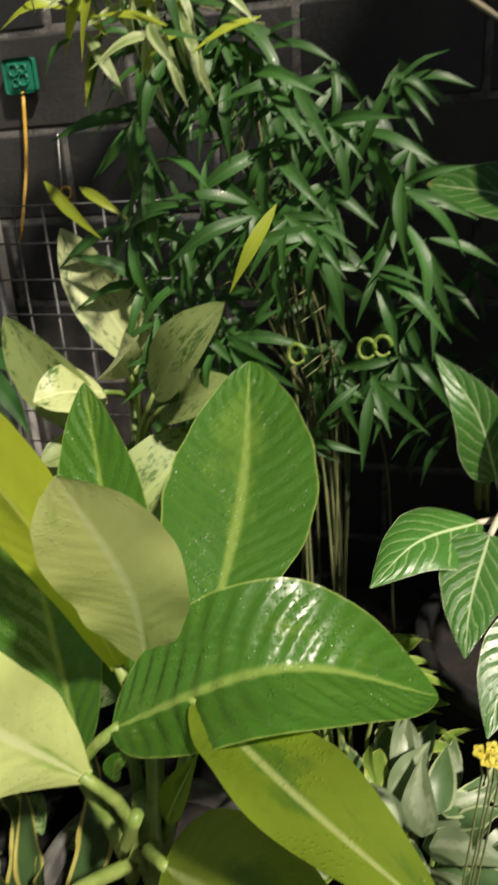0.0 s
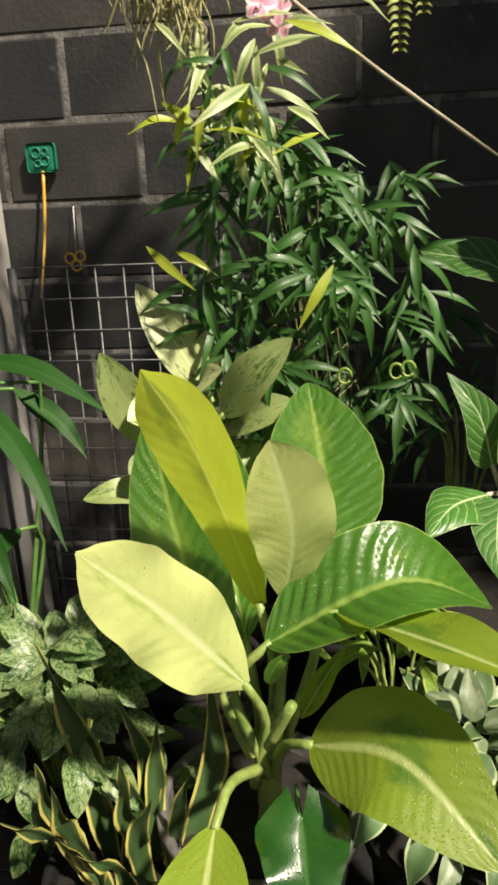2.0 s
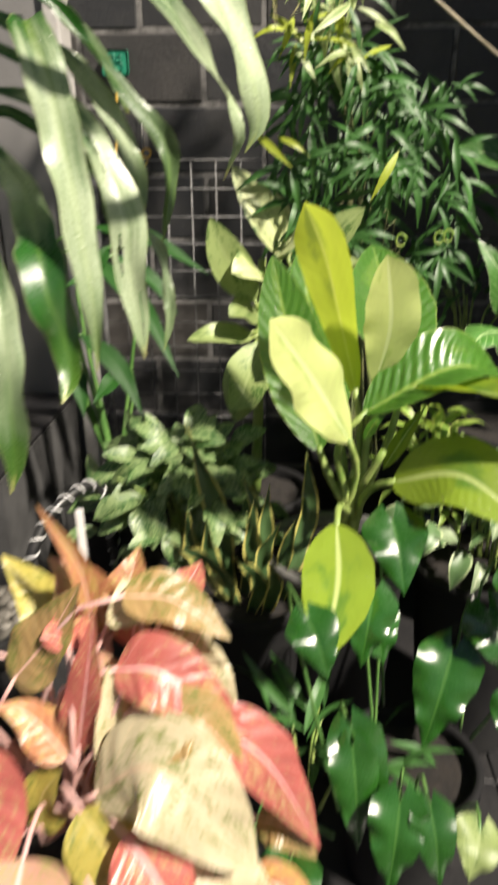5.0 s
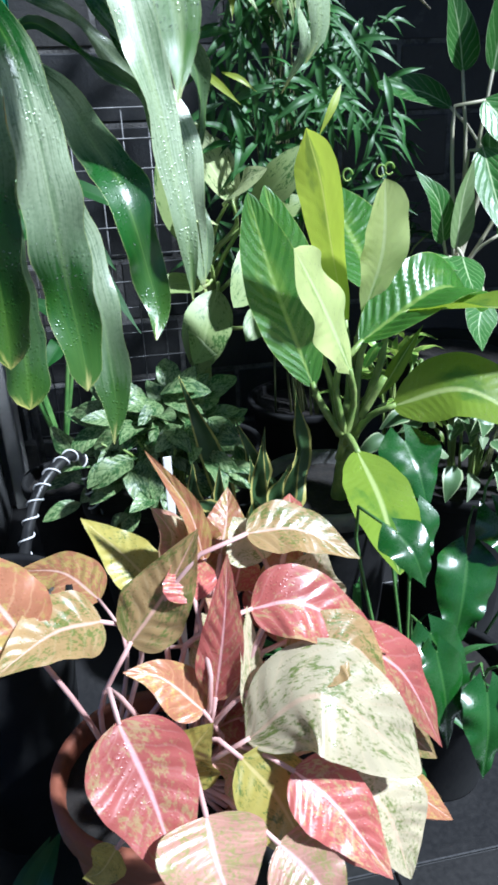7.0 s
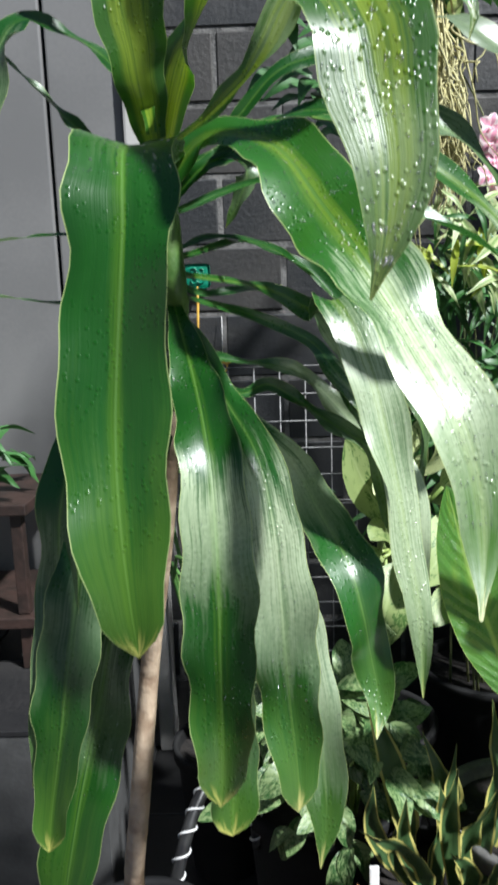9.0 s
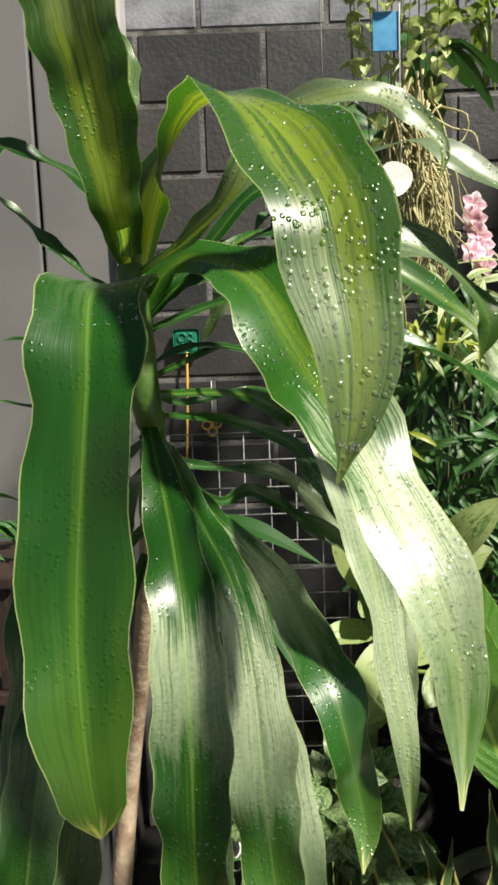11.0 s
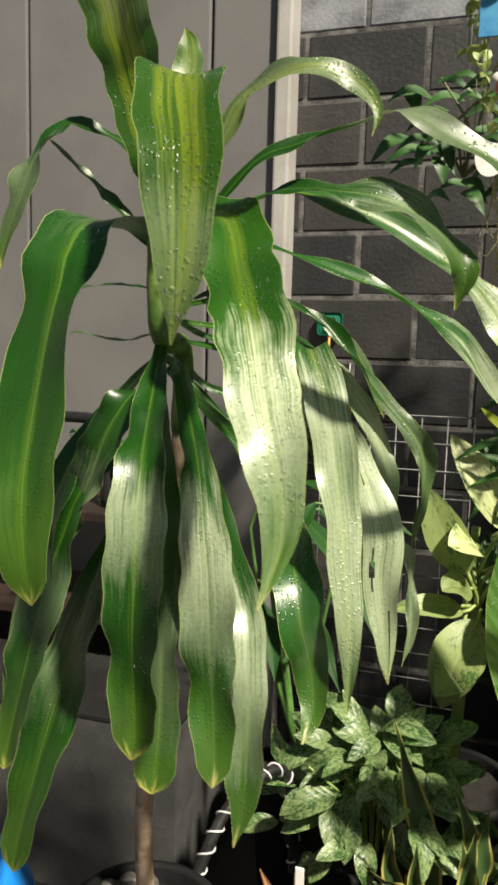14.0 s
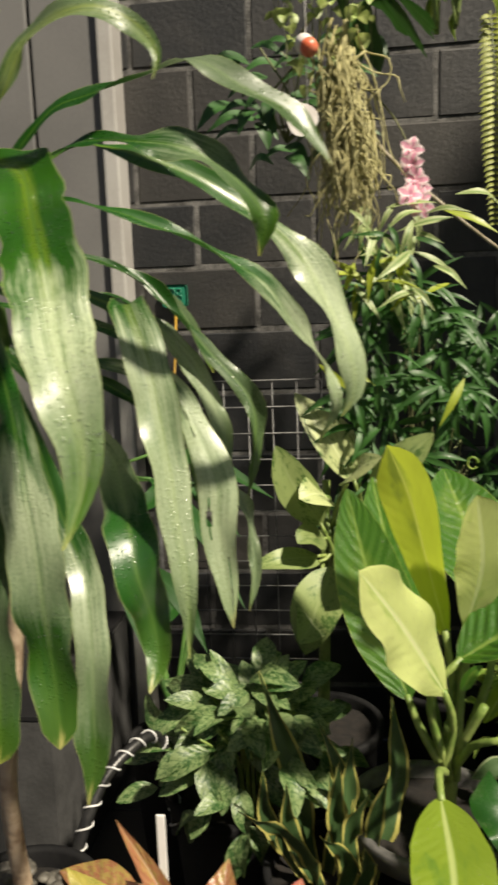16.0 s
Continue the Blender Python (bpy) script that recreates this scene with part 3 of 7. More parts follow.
M_CLAY = plain("terracotta", (0.12, 0.034, 0.016), (0.19, 0.06, 0.03), 0.7, 9, 0.25)
M_SOIL = plain("dark_soil", (0.004, 0.003, 0.0025), (0.012, 0.009, 0.007), 0.95, 40, 1.0)
M_PEBBLE = plain("pale_pebble", (0.055, 0.05, 0.042), (0.15, 0.14, 0.12), 0.6, 30, 0.2)
M_WIRE = plain("dull_wire", (0.09, 0.09, 0.09), (0.18, 0.18, 0.18), 0.5, 40, 0.1, metal=0.4)
M_BLACKROD = plain("black_rod", (0.010, 0.010, 0.011), (0.02, 0.02, 0.02), 0.35, 20, 0.1)
M_WHITEWIRE = plain("white_wire", (0.50, 0.50, 0.50), (0.66, 0.66, 0.66), 0.4, 20, 0.05)
M_BLUE = plain("blue_plastic", (0.005, 0.16, 0.55), (0.010, 0.22, 0.68), 0.32, 8, 0.08)
M_GREENPL = plain("green_plastic", (0.004, 0.13, 0.075), (0.008, 0.19, 0.11), 0.45, 12, 0.1)
M_YELPL = plain("yellow_plastic", (0.52, 0.30, 0.04), (0.60, 0.36, 0.06), 0.4, 12, 0.05)
M_WOOD = plain("worn_brown_wood", (0.012, 0.007, 0.005), (0.030, 0.015, 0.011), 0.6, 12, 0.3)
M_STICK = plain("dry_stick", (0.30, 0.25, 0.17), (0.46, 0.41, 0.32), 0.75, 18, 0.3)
M_WHITEPL = plain("white_plastic", (0.68, 0.67, 0.65), (0.78, 0.77, 0.76), 0.4, 10, 0.05)
M_SHELL = plain("capiz_shell", (0.62, 0.58, 0.55), (0.78, 0.74, 0.72), 0.3, 15, 0.15)
M_ORANGE = plain("coral_orange", (0.62, 0.12, 0.05), (0.72, 0.30, 0.20), 0.4, 14, 0.1)
M_REDBALL = plain("red_plastic", (0.50, 0.015, 0.012), (0.60, 0.03, 0.02), 0.3, 8, 0.05)
M_BLUETAG = plain("blue_card", (0.03, 0.20, 0.42), (0.06, 0.30, 0.52), 0.5, 20, 0.05)


# dry: start, end and density of the painted pale sheen and residue
def leaf(plant, mat, pts, width, shape, up=(0, 0, 1), petiole=None, pr=0.0052, pm=None, wet=0, dry=(0.6, 0.9, 0.2), **kw):
    """A leaf blade under its plant, and its stalk where it has one."""
    ob = put("leaf", blade("leaf", pts, width, mat, shape, up, **kw), plant)
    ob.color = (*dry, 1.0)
    if wet:
        drops(ob, int(wet[2] * 3.2), kw.get("seed", 1) + 5000, wet[:2], M_WATER)
    if petiole is not None:
        b, m = np.array(pts[0]), np.array(pts[1])
        q = np.array(petiole)
        d = np.linalg.norm(b - q)
        k = b - (m - b) / max(np.linalg.norm(m - b), 1e-6) * d * 0.35
        put("leaf_stalk", tube("leaf_stalk", [q, k * 0.6 + (q + b) * 0.2, b + (m - b) * 0.04], pr * 1.2, pr * 0.8, pm or M_CANE, 8, 7), plant)
    return ob


M_WATER = Nodes("water_drop")
_gl = M_WATER.n("BsdfGlossy")
_gl.inputs["Roughness"].default_value = 0.12
_cl = M_WATER.n("BsdfTransparent")
_mx = M_WATER.n("MixShader", 0.38, _cl.outputs[0], _gl.outputs[0])
M_WATER.t.links.new(_mx.outputs[0], M_WATER.out.inputs[0])
M_WATER = M_WATER.m
M_YELPETAL = leaf_mat("yellow_petal", (0.60, 0.52, 0.07), rough=0.5, glow=0.25, drops=0.05)

# ==== broad-leaved plant in the middle
dumb_cane = thing("dumb_cane", (-0.34, 0.47, 0.47), "tall dumb cane with broad yellow-green ribbed leaves in a black pot", "plant")
put("stem", tube("stem", [(-0.335, 0.47, 0.44), (-0.33, 0.45, 0.56), (-0.325, 0.44, 0.68)], 0.019, 0.013, M_CANE, 20, 12, lambda s: 1 + 0.10 * abs(math.sin(s * 15))), dumb_cane, "thick ringed green stem")

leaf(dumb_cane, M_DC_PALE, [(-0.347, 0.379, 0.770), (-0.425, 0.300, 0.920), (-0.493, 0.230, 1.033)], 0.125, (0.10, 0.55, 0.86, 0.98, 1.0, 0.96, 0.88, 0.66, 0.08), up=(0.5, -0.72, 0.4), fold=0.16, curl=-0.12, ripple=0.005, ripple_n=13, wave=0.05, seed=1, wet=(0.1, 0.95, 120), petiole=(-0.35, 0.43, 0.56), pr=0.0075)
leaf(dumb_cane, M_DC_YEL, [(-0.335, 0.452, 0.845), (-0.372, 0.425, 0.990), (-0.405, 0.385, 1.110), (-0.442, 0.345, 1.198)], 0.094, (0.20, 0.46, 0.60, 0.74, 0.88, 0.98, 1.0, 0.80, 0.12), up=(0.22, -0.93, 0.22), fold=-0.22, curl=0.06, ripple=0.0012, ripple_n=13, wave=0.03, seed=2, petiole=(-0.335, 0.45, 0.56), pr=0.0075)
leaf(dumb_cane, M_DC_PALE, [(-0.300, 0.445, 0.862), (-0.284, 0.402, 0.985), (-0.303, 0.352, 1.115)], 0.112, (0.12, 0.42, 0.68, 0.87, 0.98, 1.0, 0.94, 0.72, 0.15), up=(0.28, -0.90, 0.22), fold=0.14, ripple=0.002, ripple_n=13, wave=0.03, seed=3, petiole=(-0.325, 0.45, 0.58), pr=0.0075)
leaf(dumb_cane, M_DC, [(-0.400, 0.450, 0.720), (-0.462, 0.515, 0.920), (-0.500, 0.555, 1.085)], 0.135, "oval", up=(0.05, -0.92, 0.35), fold=0.2, ripple=0.009, ripple_n=17, seed=4, wet=(0.1, 0.95, 120), petiole=(-0.35, 0.42, 0.62), pr=0.0075)
leaf(dumb_cane, M_DC, [(-0.365, 0.500, 0.760), (-0.415, 0.600, 0.930), (-0.447, 0.651, 1.087)], 0.128, "oval", up=(0.1, -0.9, 0.35), fold=0.22, ripple=0.009, ripple_n=17, seed=12, petiole=(-0.34, 0.46, 0.60), pr=0.0075)
leaf(dumb_cane, M_DC, [(-0.248, 0.500, 0.879), (-0.256, 0.650, 0.967), (-0.285, 0.797, 1.075)], 0.185, "oval", up=(0.05, -0.85, 0.45), fold=0.16, ripple=0.012, ripple_n=24, ns=130, nc=9, seed=5, wet=(0.05, 0.97, 330), petiole=(-0.32, 0.46, 0.58), pr=0.0075)
leaf(dumb_cane, M_DC, [(-0.322, 0.400, 0.819), (-0.153, 0.420, 0.905), (-0.021, 0.507, 0.825)], 0.165, "oval", up=(-0.05, -0.45, 0.9), twist=(0, 5), fold=0.45, ripple=0.022, ripple_n=16, ns=110, nc=9, seed=6, wet=(0.05, 0.97, 300), petiole=(-0.33, 0.43, 0.58), pr=0.0075)
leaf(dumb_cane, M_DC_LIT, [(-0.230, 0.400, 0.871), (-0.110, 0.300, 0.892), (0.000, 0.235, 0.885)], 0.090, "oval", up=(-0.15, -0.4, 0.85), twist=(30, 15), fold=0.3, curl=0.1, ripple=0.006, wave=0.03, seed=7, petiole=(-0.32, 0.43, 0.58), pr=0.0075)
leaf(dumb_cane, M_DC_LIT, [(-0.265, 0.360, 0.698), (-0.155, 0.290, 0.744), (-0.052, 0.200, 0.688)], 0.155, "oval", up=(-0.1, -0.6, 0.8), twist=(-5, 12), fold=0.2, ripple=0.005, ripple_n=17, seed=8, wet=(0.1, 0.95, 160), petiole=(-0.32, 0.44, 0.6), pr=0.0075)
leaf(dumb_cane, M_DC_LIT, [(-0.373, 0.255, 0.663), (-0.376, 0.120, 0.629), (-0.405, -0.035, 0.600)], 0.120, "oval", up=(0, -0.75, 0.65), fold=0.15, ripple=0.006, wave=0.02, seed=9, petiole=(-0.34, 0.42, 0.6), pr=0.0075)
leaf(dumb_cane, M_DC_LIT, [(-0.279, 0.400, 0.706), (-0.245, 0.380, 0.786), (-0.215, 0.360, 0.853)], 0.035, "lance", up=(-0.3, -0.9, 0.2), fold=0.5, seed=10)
leaf(dumb_cane, M_DC, [(-0.320, 0.380, 0.774), (-0.304, 0.370, 0.812), (-0.287, 0.370, 0.824)], 0.022, "oval", up=(0, -0.9, 0.3), fold=0.4, seed=11)
put("cut_stub", tube("cut_stub", [(-0.322, 0.380, 0.673), (-0.286, 0.360, 0.759)], 0.0075, 0.007, M_CANE, 5, 8), dumb_cane)

# ==== white-veined plant
vein_plant = thing("veined_plant", (0.10, 0.90, 0.62), "dark green leafy plant with bright white veins and pale stalks", "plant")

leaf(vein_plant, M_VEIN_DRY, [(0.099, 0.970, 1.214), (0.030, 1.000, 1.252), (-0.080, 1.030, 1.272)], 0.094, "oval", seed=21, petiole=(0.1, 0.88, 0.8), pr=0.005, pm=M_PALESTALK, up=(0.15, -0.75, 0.6), fold=0.2, ripple=0.004)
leaf(vein_plant, M_VEIN, [(0.112, 0.950, 1.291), (0.101, 0.970, 1.391), (0.072, 0.980, 1.487)], 0.104, "ovate", seed=22, petiole=(0.1, 0.88, 0.8), pr=0.005, pm=M_PALESTALK, up=(0.15, -0.9, 0.3), fold=0.25)
leaf(vein_plant, M_VEIN, [(0.034, 0.820, 0.916), (0.003, 0.800, 1.015), (-0.051, 0.819, 1.085)], 0.085, "ovate", seed=23, petiole=(0.1, 0.88, 0.8), pr=0.005, pm=M_PALESTALK, up=(0.1, -0.85, 0.4), fold=0.2, ripple=0.004)
leaf(vein_plant, M_VEIN_BACK, [(0.069, 0.820, 0.897), (0.064, 0.800, 1.013), (0.085, 0.800, 1.106)], 0.082, "ovate", seed=24, petiole=(0.1, 0.88, 0.8), pr=0.005, pm=M_PALESTALK, up=(0.2, -0.9, 0.2), fold=0.35)
leaf(vein_plant, M_VEIN, [(0.014, 0.740, 0.896), (-0.054, 0.660, 0.907), (-0.100, 0.600, 0.879)], 0.118, "ovate", seed=25, petiole=(0.1, 0.88, 0.8), pr=0.005, pm=M_PALESTALK, up=(-0.1, -0.5, 0.85), fold=0.15, curl=-0.35, ripple=0.004)
leaf(vein_plant, M_VEIN, [(0.025, 0.700, 0.904), (0.007, 0.620, 0.866), (0.003, 0.560, 0.833)], 0.095, "ovate", seed=26, petiole=(0.1, 0.88, 0.8), pr=0.005, pm=M_PALESTALK, up=(0, -0.85, 0.5), fold=0.15, curl=-0.1)
leaf(vein_plant, M_VEIN, [(0.090, 0.700, 0.796), (0.051, 0.640, 0.751), (0.033, 0.580, 0.712)], 0.091, "ovate", seed=27, petiole=(0.1, 0.88, 0.8), pr=0.005, pm=M_PALESTALK, up=(0, -0.85, 0.5), fold=0.15)
leaf(vein_plant, M_VEIN, [(0.163, 0.900, 1.286), (0.196, 0.920, 1.443), (0.244, 0.950, 1.564)], 0.111, "ovate", seed=28, petiole=(0.1, 0.88, 0.8), pr=0.005, pm=M_PALESTALK, up=(0.2, -0.9, 0.3), fold=0.3)
leaf(vein_plant, M_VEIN, [(0.128, 0.860, 1.230), (0.191, 0.820, 1.146), (0.215, 0.800, 1.069)], 0.111, "ovate", seed=29, petiole=(0.1, 0.88, 0.8), pr=0.005, pm=M_PALESTALK, up=(-0.3, -0.7, 0.6), fold=0.25)
leaf(vein_plant, M_VEIN, [(0.125, 0.840, 1.127), (0.148, 0.780, 0.999), (0.175, 0.720, 0.907)], 0.104, "ovate", seed=30, petiole=(0.1, 0.88, 0.8), pr=0.005, pm=M_PALESTALK, up=(-0.2, -0.9, 0.3), fold=0.3)
leaf(vein_plant, M_VEIN, [(0.241, 0.880, 1.068), (0.262, 0.860, 1.182), (0.284, 0.850, 1.308)], 0.117, "ovate", seed=31, petiole=(0.1, 0.88, 0.8), pr=0.005, pm=M_PALESTALK, up=(-0.2, -0.9, 0.3), fold=0.3)
leaf(vein_plant, M_VEIN, [(0.180, 0.830, 0.920), (0.240, 0.780, 0.960), (0.300, 0.720, 0.950)], 0.130, "ovate", seed=32, petiole=(0.1, 0.88, 0.8), pr=0.005, pm=M_PALESTALK, up=(-0.1, -0.6, 0.8), fold=0.2)
leaf(vein_plant, M_VEIN, [(0.170, 0.910, 1.020), (0.230, 0.930, 1.150), (0.280, 0.950, 1.250)], 0.117, "ovate", seed=33, petiole=(0.1, 0.88, 0.8), pr=0.005, pm=M_PALESTALK, up=(-0.3, -0.8, 0.4), fold=0.2)

# ==== pale speckled plant behind
speckled_plant = thing("speckled_plant", (-0.56, 0.98, 0.40), "pale cream leaves speckled dark green on a tall cane", "plant")
put("stem", tube("stem", [(-0.56, 0.98, 0.36), (-0.55, 0.97, 0.65), (-0.54, 0.96, 1.02)], 0.016, 0.010, M_CANE, 14, 8, lambda s: 1 + 0.08 * abs(math.sin(s * 14))), speckled_plant)

leaf(speckled_plant, M_SPECK, [(-0.472, 0.887, 1.030), (-0.540, 0.883, 1.145), (-0.609, 0.920, 1.239)], 0.088, "oval", seed=41, petiole=(-0.545, 0.965, 0.89), up=(0.35, -0.85, 0.3), fold=0.2)
leaf(speckled_plant, M_SPECK, [(-0.461, 0.916, 1.031), (-0.484, 0.912, 1.113), (-0.506, 0.948, 1.176)], 0.060, "oval", seed=42, petiole=(-0.545, 0.965, 0.83), up=(-0.4, -0.85, 0.3), fold=0.3)
leaf(speckled_plant, M_SPECK_D, [(-0.441, 0.821, 1.012), (-0.374, 0.780, 1.094), (-0.308, 0.780, 1.156)], 0.085, "oval", seed=43, petiole=(-0.545, 0.965, 0.77), up=(0, -0.8, 0.5), fold=0.2)
leaf(speckled_plant, M_SPECK_D, [(-0.453, 0.880, 0.976), (-0.371, 0.820, 1.016), (-0.311, 0.820, 1.038)], 0.090, "oval", seed=44, petiole=(-0.545, 0.965, 0.71), up=(0, -0.7, 0.7), fold=0.2)
leaf(speckled_plant, M_SPECK, [(-0.540, 0.860, 1.002), (-0.567, 0.790, 1.024), (-0.598, 0.760, 1.019)], 0.095, "oval", seed=45, petiole=(-0.545, 0.965, 0.95), up=(-0.1, -0.85, 0.5), fold=0.15)
leaf(speckled_plant, M_SPECK_D, [(-0.545, 0.860, 0.901), (-0.584, 0.790, 0.925), (-0.605, 0.760, 0.919)], 0.073, "oval", seed=46, petiole=(-0.545, 0.965, 0.89), up=(-0.1, -0.85, 0.5), fold=0.15)
leaf(speckled_plant, M_SPECK_D, [(-0.564, 0.860, 0.858), (-0.645, 0.800, 0.869), (-0.709, 0.790, 0.856)], 0.056, "oval", seed=47, petiole=(-0.545, 0.965, 0.83), up=(0, -0.75, 0.6), fold=0.15)
leaf(speckled_plant, M_SPECK_D, [(-0.527, 0.840, 0.838), (-0.568, 0.780, 0.759), (-0.595, 0.760, 0.660)], 0.118, "oval", seed=48, petiole=(-0.545, 0.965, 0.77), up=(-0.2, -0.95, 0.1), fold=0.15)
leaf(speckled_plant, M_SPECK_D, [(-0.552, 0.860, 0.934), (-0.613, 0.820, 1.038), (-0.650, 0.800, 1.132)], 0.095, "oval", seed=49, petiole=(-0.545, 0.965, 0.71), up=(0.2, -0.9, 0.2), fold=0.15)
leaf(speckled_plant, M_SPECK_D, [(-0.558, 0.860, 0.844), (-0.643, 0.800, 0.866), (-0.703, 0.790, 0.855)], 0.056, "oval", seed=50, petiole=(-0.545, 0.965, 0.95), up=(0, -0.6, 0.8), fold=0.1)
leaf(speckled_plant, M_SPECK_D, [(-0.558, 0.840, 0.799), (-0.570, 0.780, 0.742), (-0.606, 0.740, 0.694)], 0.095, "oval", seed=51, petiole=(-0.545, 0.965, 0.89), up=(0, -0.95, 0.2), fold=0.15)
leaf(speckled_plant, M_SPECK, [(-0.493, 0.860, 1.030), (-0.469, 0.780, 1.081), (-0.421, 0.740, 1.112)], 0.078, "oval", seed=52, petiole=(-0.545, 0.965, 0.83), up=(0, -0.7, 0.7), fold=0.1)
leaf(speckled_plant, M_SPECK_D, [(-0.369, 0.860, 0.946), (-0.443, 0.780, 0.885), (-0.506, 0.740, 0.819)], 0.123, "oval", seed=53, petiole=(-0.545, 0.965, 0.77), up=(0, -0.9, 0.4), fold=0.1)
leaf(speckled_plant, M_SPECK_D, [(-0.327, 0.840, 0.737), (-0.439, 0.740, 0.781), (-0.490, 0.690, 0.752)], 0.101, "oval", seed=54, petiole=(-0.545, 0.965, 0.71), up=(0, -0.8, 0.5), fold=0.1)

# ==== dark plant before the wire mesh
strap_plant = thing("strap_plant", (-0.95, 0.95, 0.30), "dark plant with glossy strap leaves before the wire mesh", "plant")

leaf(strap_plant, M_STRAP, [(-0.964, 0.950, 1.100), (-0.815, 0.910, 1.075), (-0.664, 0.880, 0.994)], 0.050, "lance", up=(0.1, -0.6, 0.8), fold=0.2, wave=0.04, seed=240, petiole=(-0.95, 0.95, 0.4), pm=M_LILYSTALK)
leaf(strap_plant, M_STRAP, [(-0.969, 0.900, 1.047), (-0.817, 0.800, 0.931), (-0.722, 0.720, 0.783)], 0.050, "lance", up=(0.1, -0.6, 0.8), fold=0.2, wave=0.04, seed=241, petiole=(-0.95, 0.95, 0.4), pm=M_LILYSTALK)
leaf(strap_plant, M_STRAP, [(-0.957, 0.750, 0.878), (-0.861, 0.700, 0.814), (-0.796, 0.650, 0.709)], 0.050, "lance", up=(0.1, -0.6, 0.8), fold=0.2, wave=0.04, seed=242, petiole=(-0.95, 0.95, 0.4), pm=M_LILYSTALK)
leaf(strap_plant, M_STRAP, [(-0.923, 1.000, 1.024), (-0.810, 0.980, 0.945), (-0.759, 0.960, 0.878)], 0.050, "lance", up=(0.1, -0.6, 0.8), fold=0.2, wave=0.04, seed=243, petiole=(-0.95, 0.95, 0.4), pm=M_LILYSTALK)
leaf(strap_plant, M_STRAP, [(-0.911, 0.900, 1.059), (-0.953, 0.850, 0.997), (-1.008, 0.800, 0.976)], 0.050, "lance", up=(0.1, -0.6, 0.8), fold=0.2, wave=0.04, seed=244, petiole=(-0.95, 0.95, 0.4), pm=M_LILYSTALK)
leaf(strap_plant, M_STRAP, [(-1.016, 0.800, 0.837), (-0.972, 0.750, 0.747), (-0.950, 0.700, 0.687)], 0.050, "lance", up=(0.1, -0.6, 0.8), fold=0.2, wave=0.04, seed=245, petiole=(-0.95, 0.95, 0.4), pm=M_LILYSTALK)
leaf(strap_plant, M_STRAP, [(-0.900, 0.900, 0.741), (-0.914, 0.850, 0.733), (-0.957, 0.800, 0.687)], 0.050, "lance", up=(0.1, -0.6, 0.8), fold=0.2, wave=0.04, seed=246, petiole=(-0.95, 0.95, 0.4), pm=M_LILYSTALK)

# ==== tall strap-leaved tree
corn_plant = thing("corn_plant", (-1.04, 0.23, 0.51), "corn plant with long wet green yellow-striped leaves on a cane", "plant")
put("trunk", tube("trunk", [(-1.036, 0.219, 0.502), (-1.029, 0.189, 0.621), (-1.006, 0.142, 0.761), (-0.980, 0.150, 0.971), (-0.945, 0.095, 1.160), (-0.923, 0.051, 1.309)], 0.0145, 0.010, M_BARK, 40, 12, lambda s: 1 + 0.05 * abs(math.sin(s * 60))), corn_plant, "slender pale brown ringed cane")
put("green_stem", tube("green_stem", [(-0.923, 0.051, 1.309), (-0.912, 0.027, 1.408), (-0.905, -0.053, 1.427), (-0.915, -0.040, 1.550)], 0.0115, 0.0125, M_STEMGREEN, 24, 12, lambda s: 1 + 0.10 * abs(math.sin(s * 22))), corn_plant, "green crown stem sheathed by leaf feet")

# pale crest band painted in for sunlight on the bend
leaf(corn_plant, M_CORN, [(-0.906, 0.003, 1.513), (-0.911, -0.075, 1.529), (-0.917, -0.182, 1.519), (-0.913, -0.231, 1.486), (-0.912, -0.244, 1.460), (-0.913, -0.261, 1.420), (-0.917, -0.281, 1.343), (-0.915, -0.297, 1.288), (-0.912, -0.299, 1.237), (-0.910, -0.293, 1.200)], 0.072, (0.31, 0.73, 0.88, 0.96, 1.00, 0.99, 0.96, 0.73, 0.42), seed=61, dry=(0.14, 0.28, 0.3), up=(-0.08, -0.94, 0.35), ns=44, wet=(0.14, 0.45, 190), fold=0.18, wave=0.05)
leaf(corn_plant, M_CORN_WET_LIT, [(-0.916, 0.017, 1.544), (-0.901, -0.008, 1.595), (-0.879, -0.044, 1.636), (-0.846, -0.113, 1.653), (-0.809, -0.247, 1.612), (-0.778, -0.315, 1.552), (-0.770, -0.330, 1.511), (-0.766, -0.342, 1.473), (-0.768, -0.342, 1.437), (-0.775, -0.335, 1.409)], 0.067, (0.23, 0.69, 0.83, 0.88, 0.95, 0.98, 0.93, 0.74, 0.03), seed=62, dry=(0.86, 0.97, 0.35), up=(0.1, -0.8, 0.6), ns=44, wet=(0.35, 0.97, 380), fold=0.18, wave=0.03)
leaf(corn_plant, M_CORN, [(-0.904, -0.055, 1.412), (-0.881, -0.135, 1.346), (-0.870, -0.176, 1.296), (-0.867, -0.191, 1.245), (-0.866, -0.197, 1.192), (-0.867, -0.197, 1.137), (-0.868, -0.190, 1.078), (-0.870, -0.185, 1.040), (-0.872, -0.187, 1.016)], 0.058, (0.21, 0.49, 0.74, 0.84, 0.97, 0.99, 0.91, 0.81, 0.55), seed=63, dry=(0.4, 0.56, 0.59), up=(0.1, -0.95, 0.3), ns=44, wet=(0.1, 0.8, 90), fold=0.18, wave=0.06)
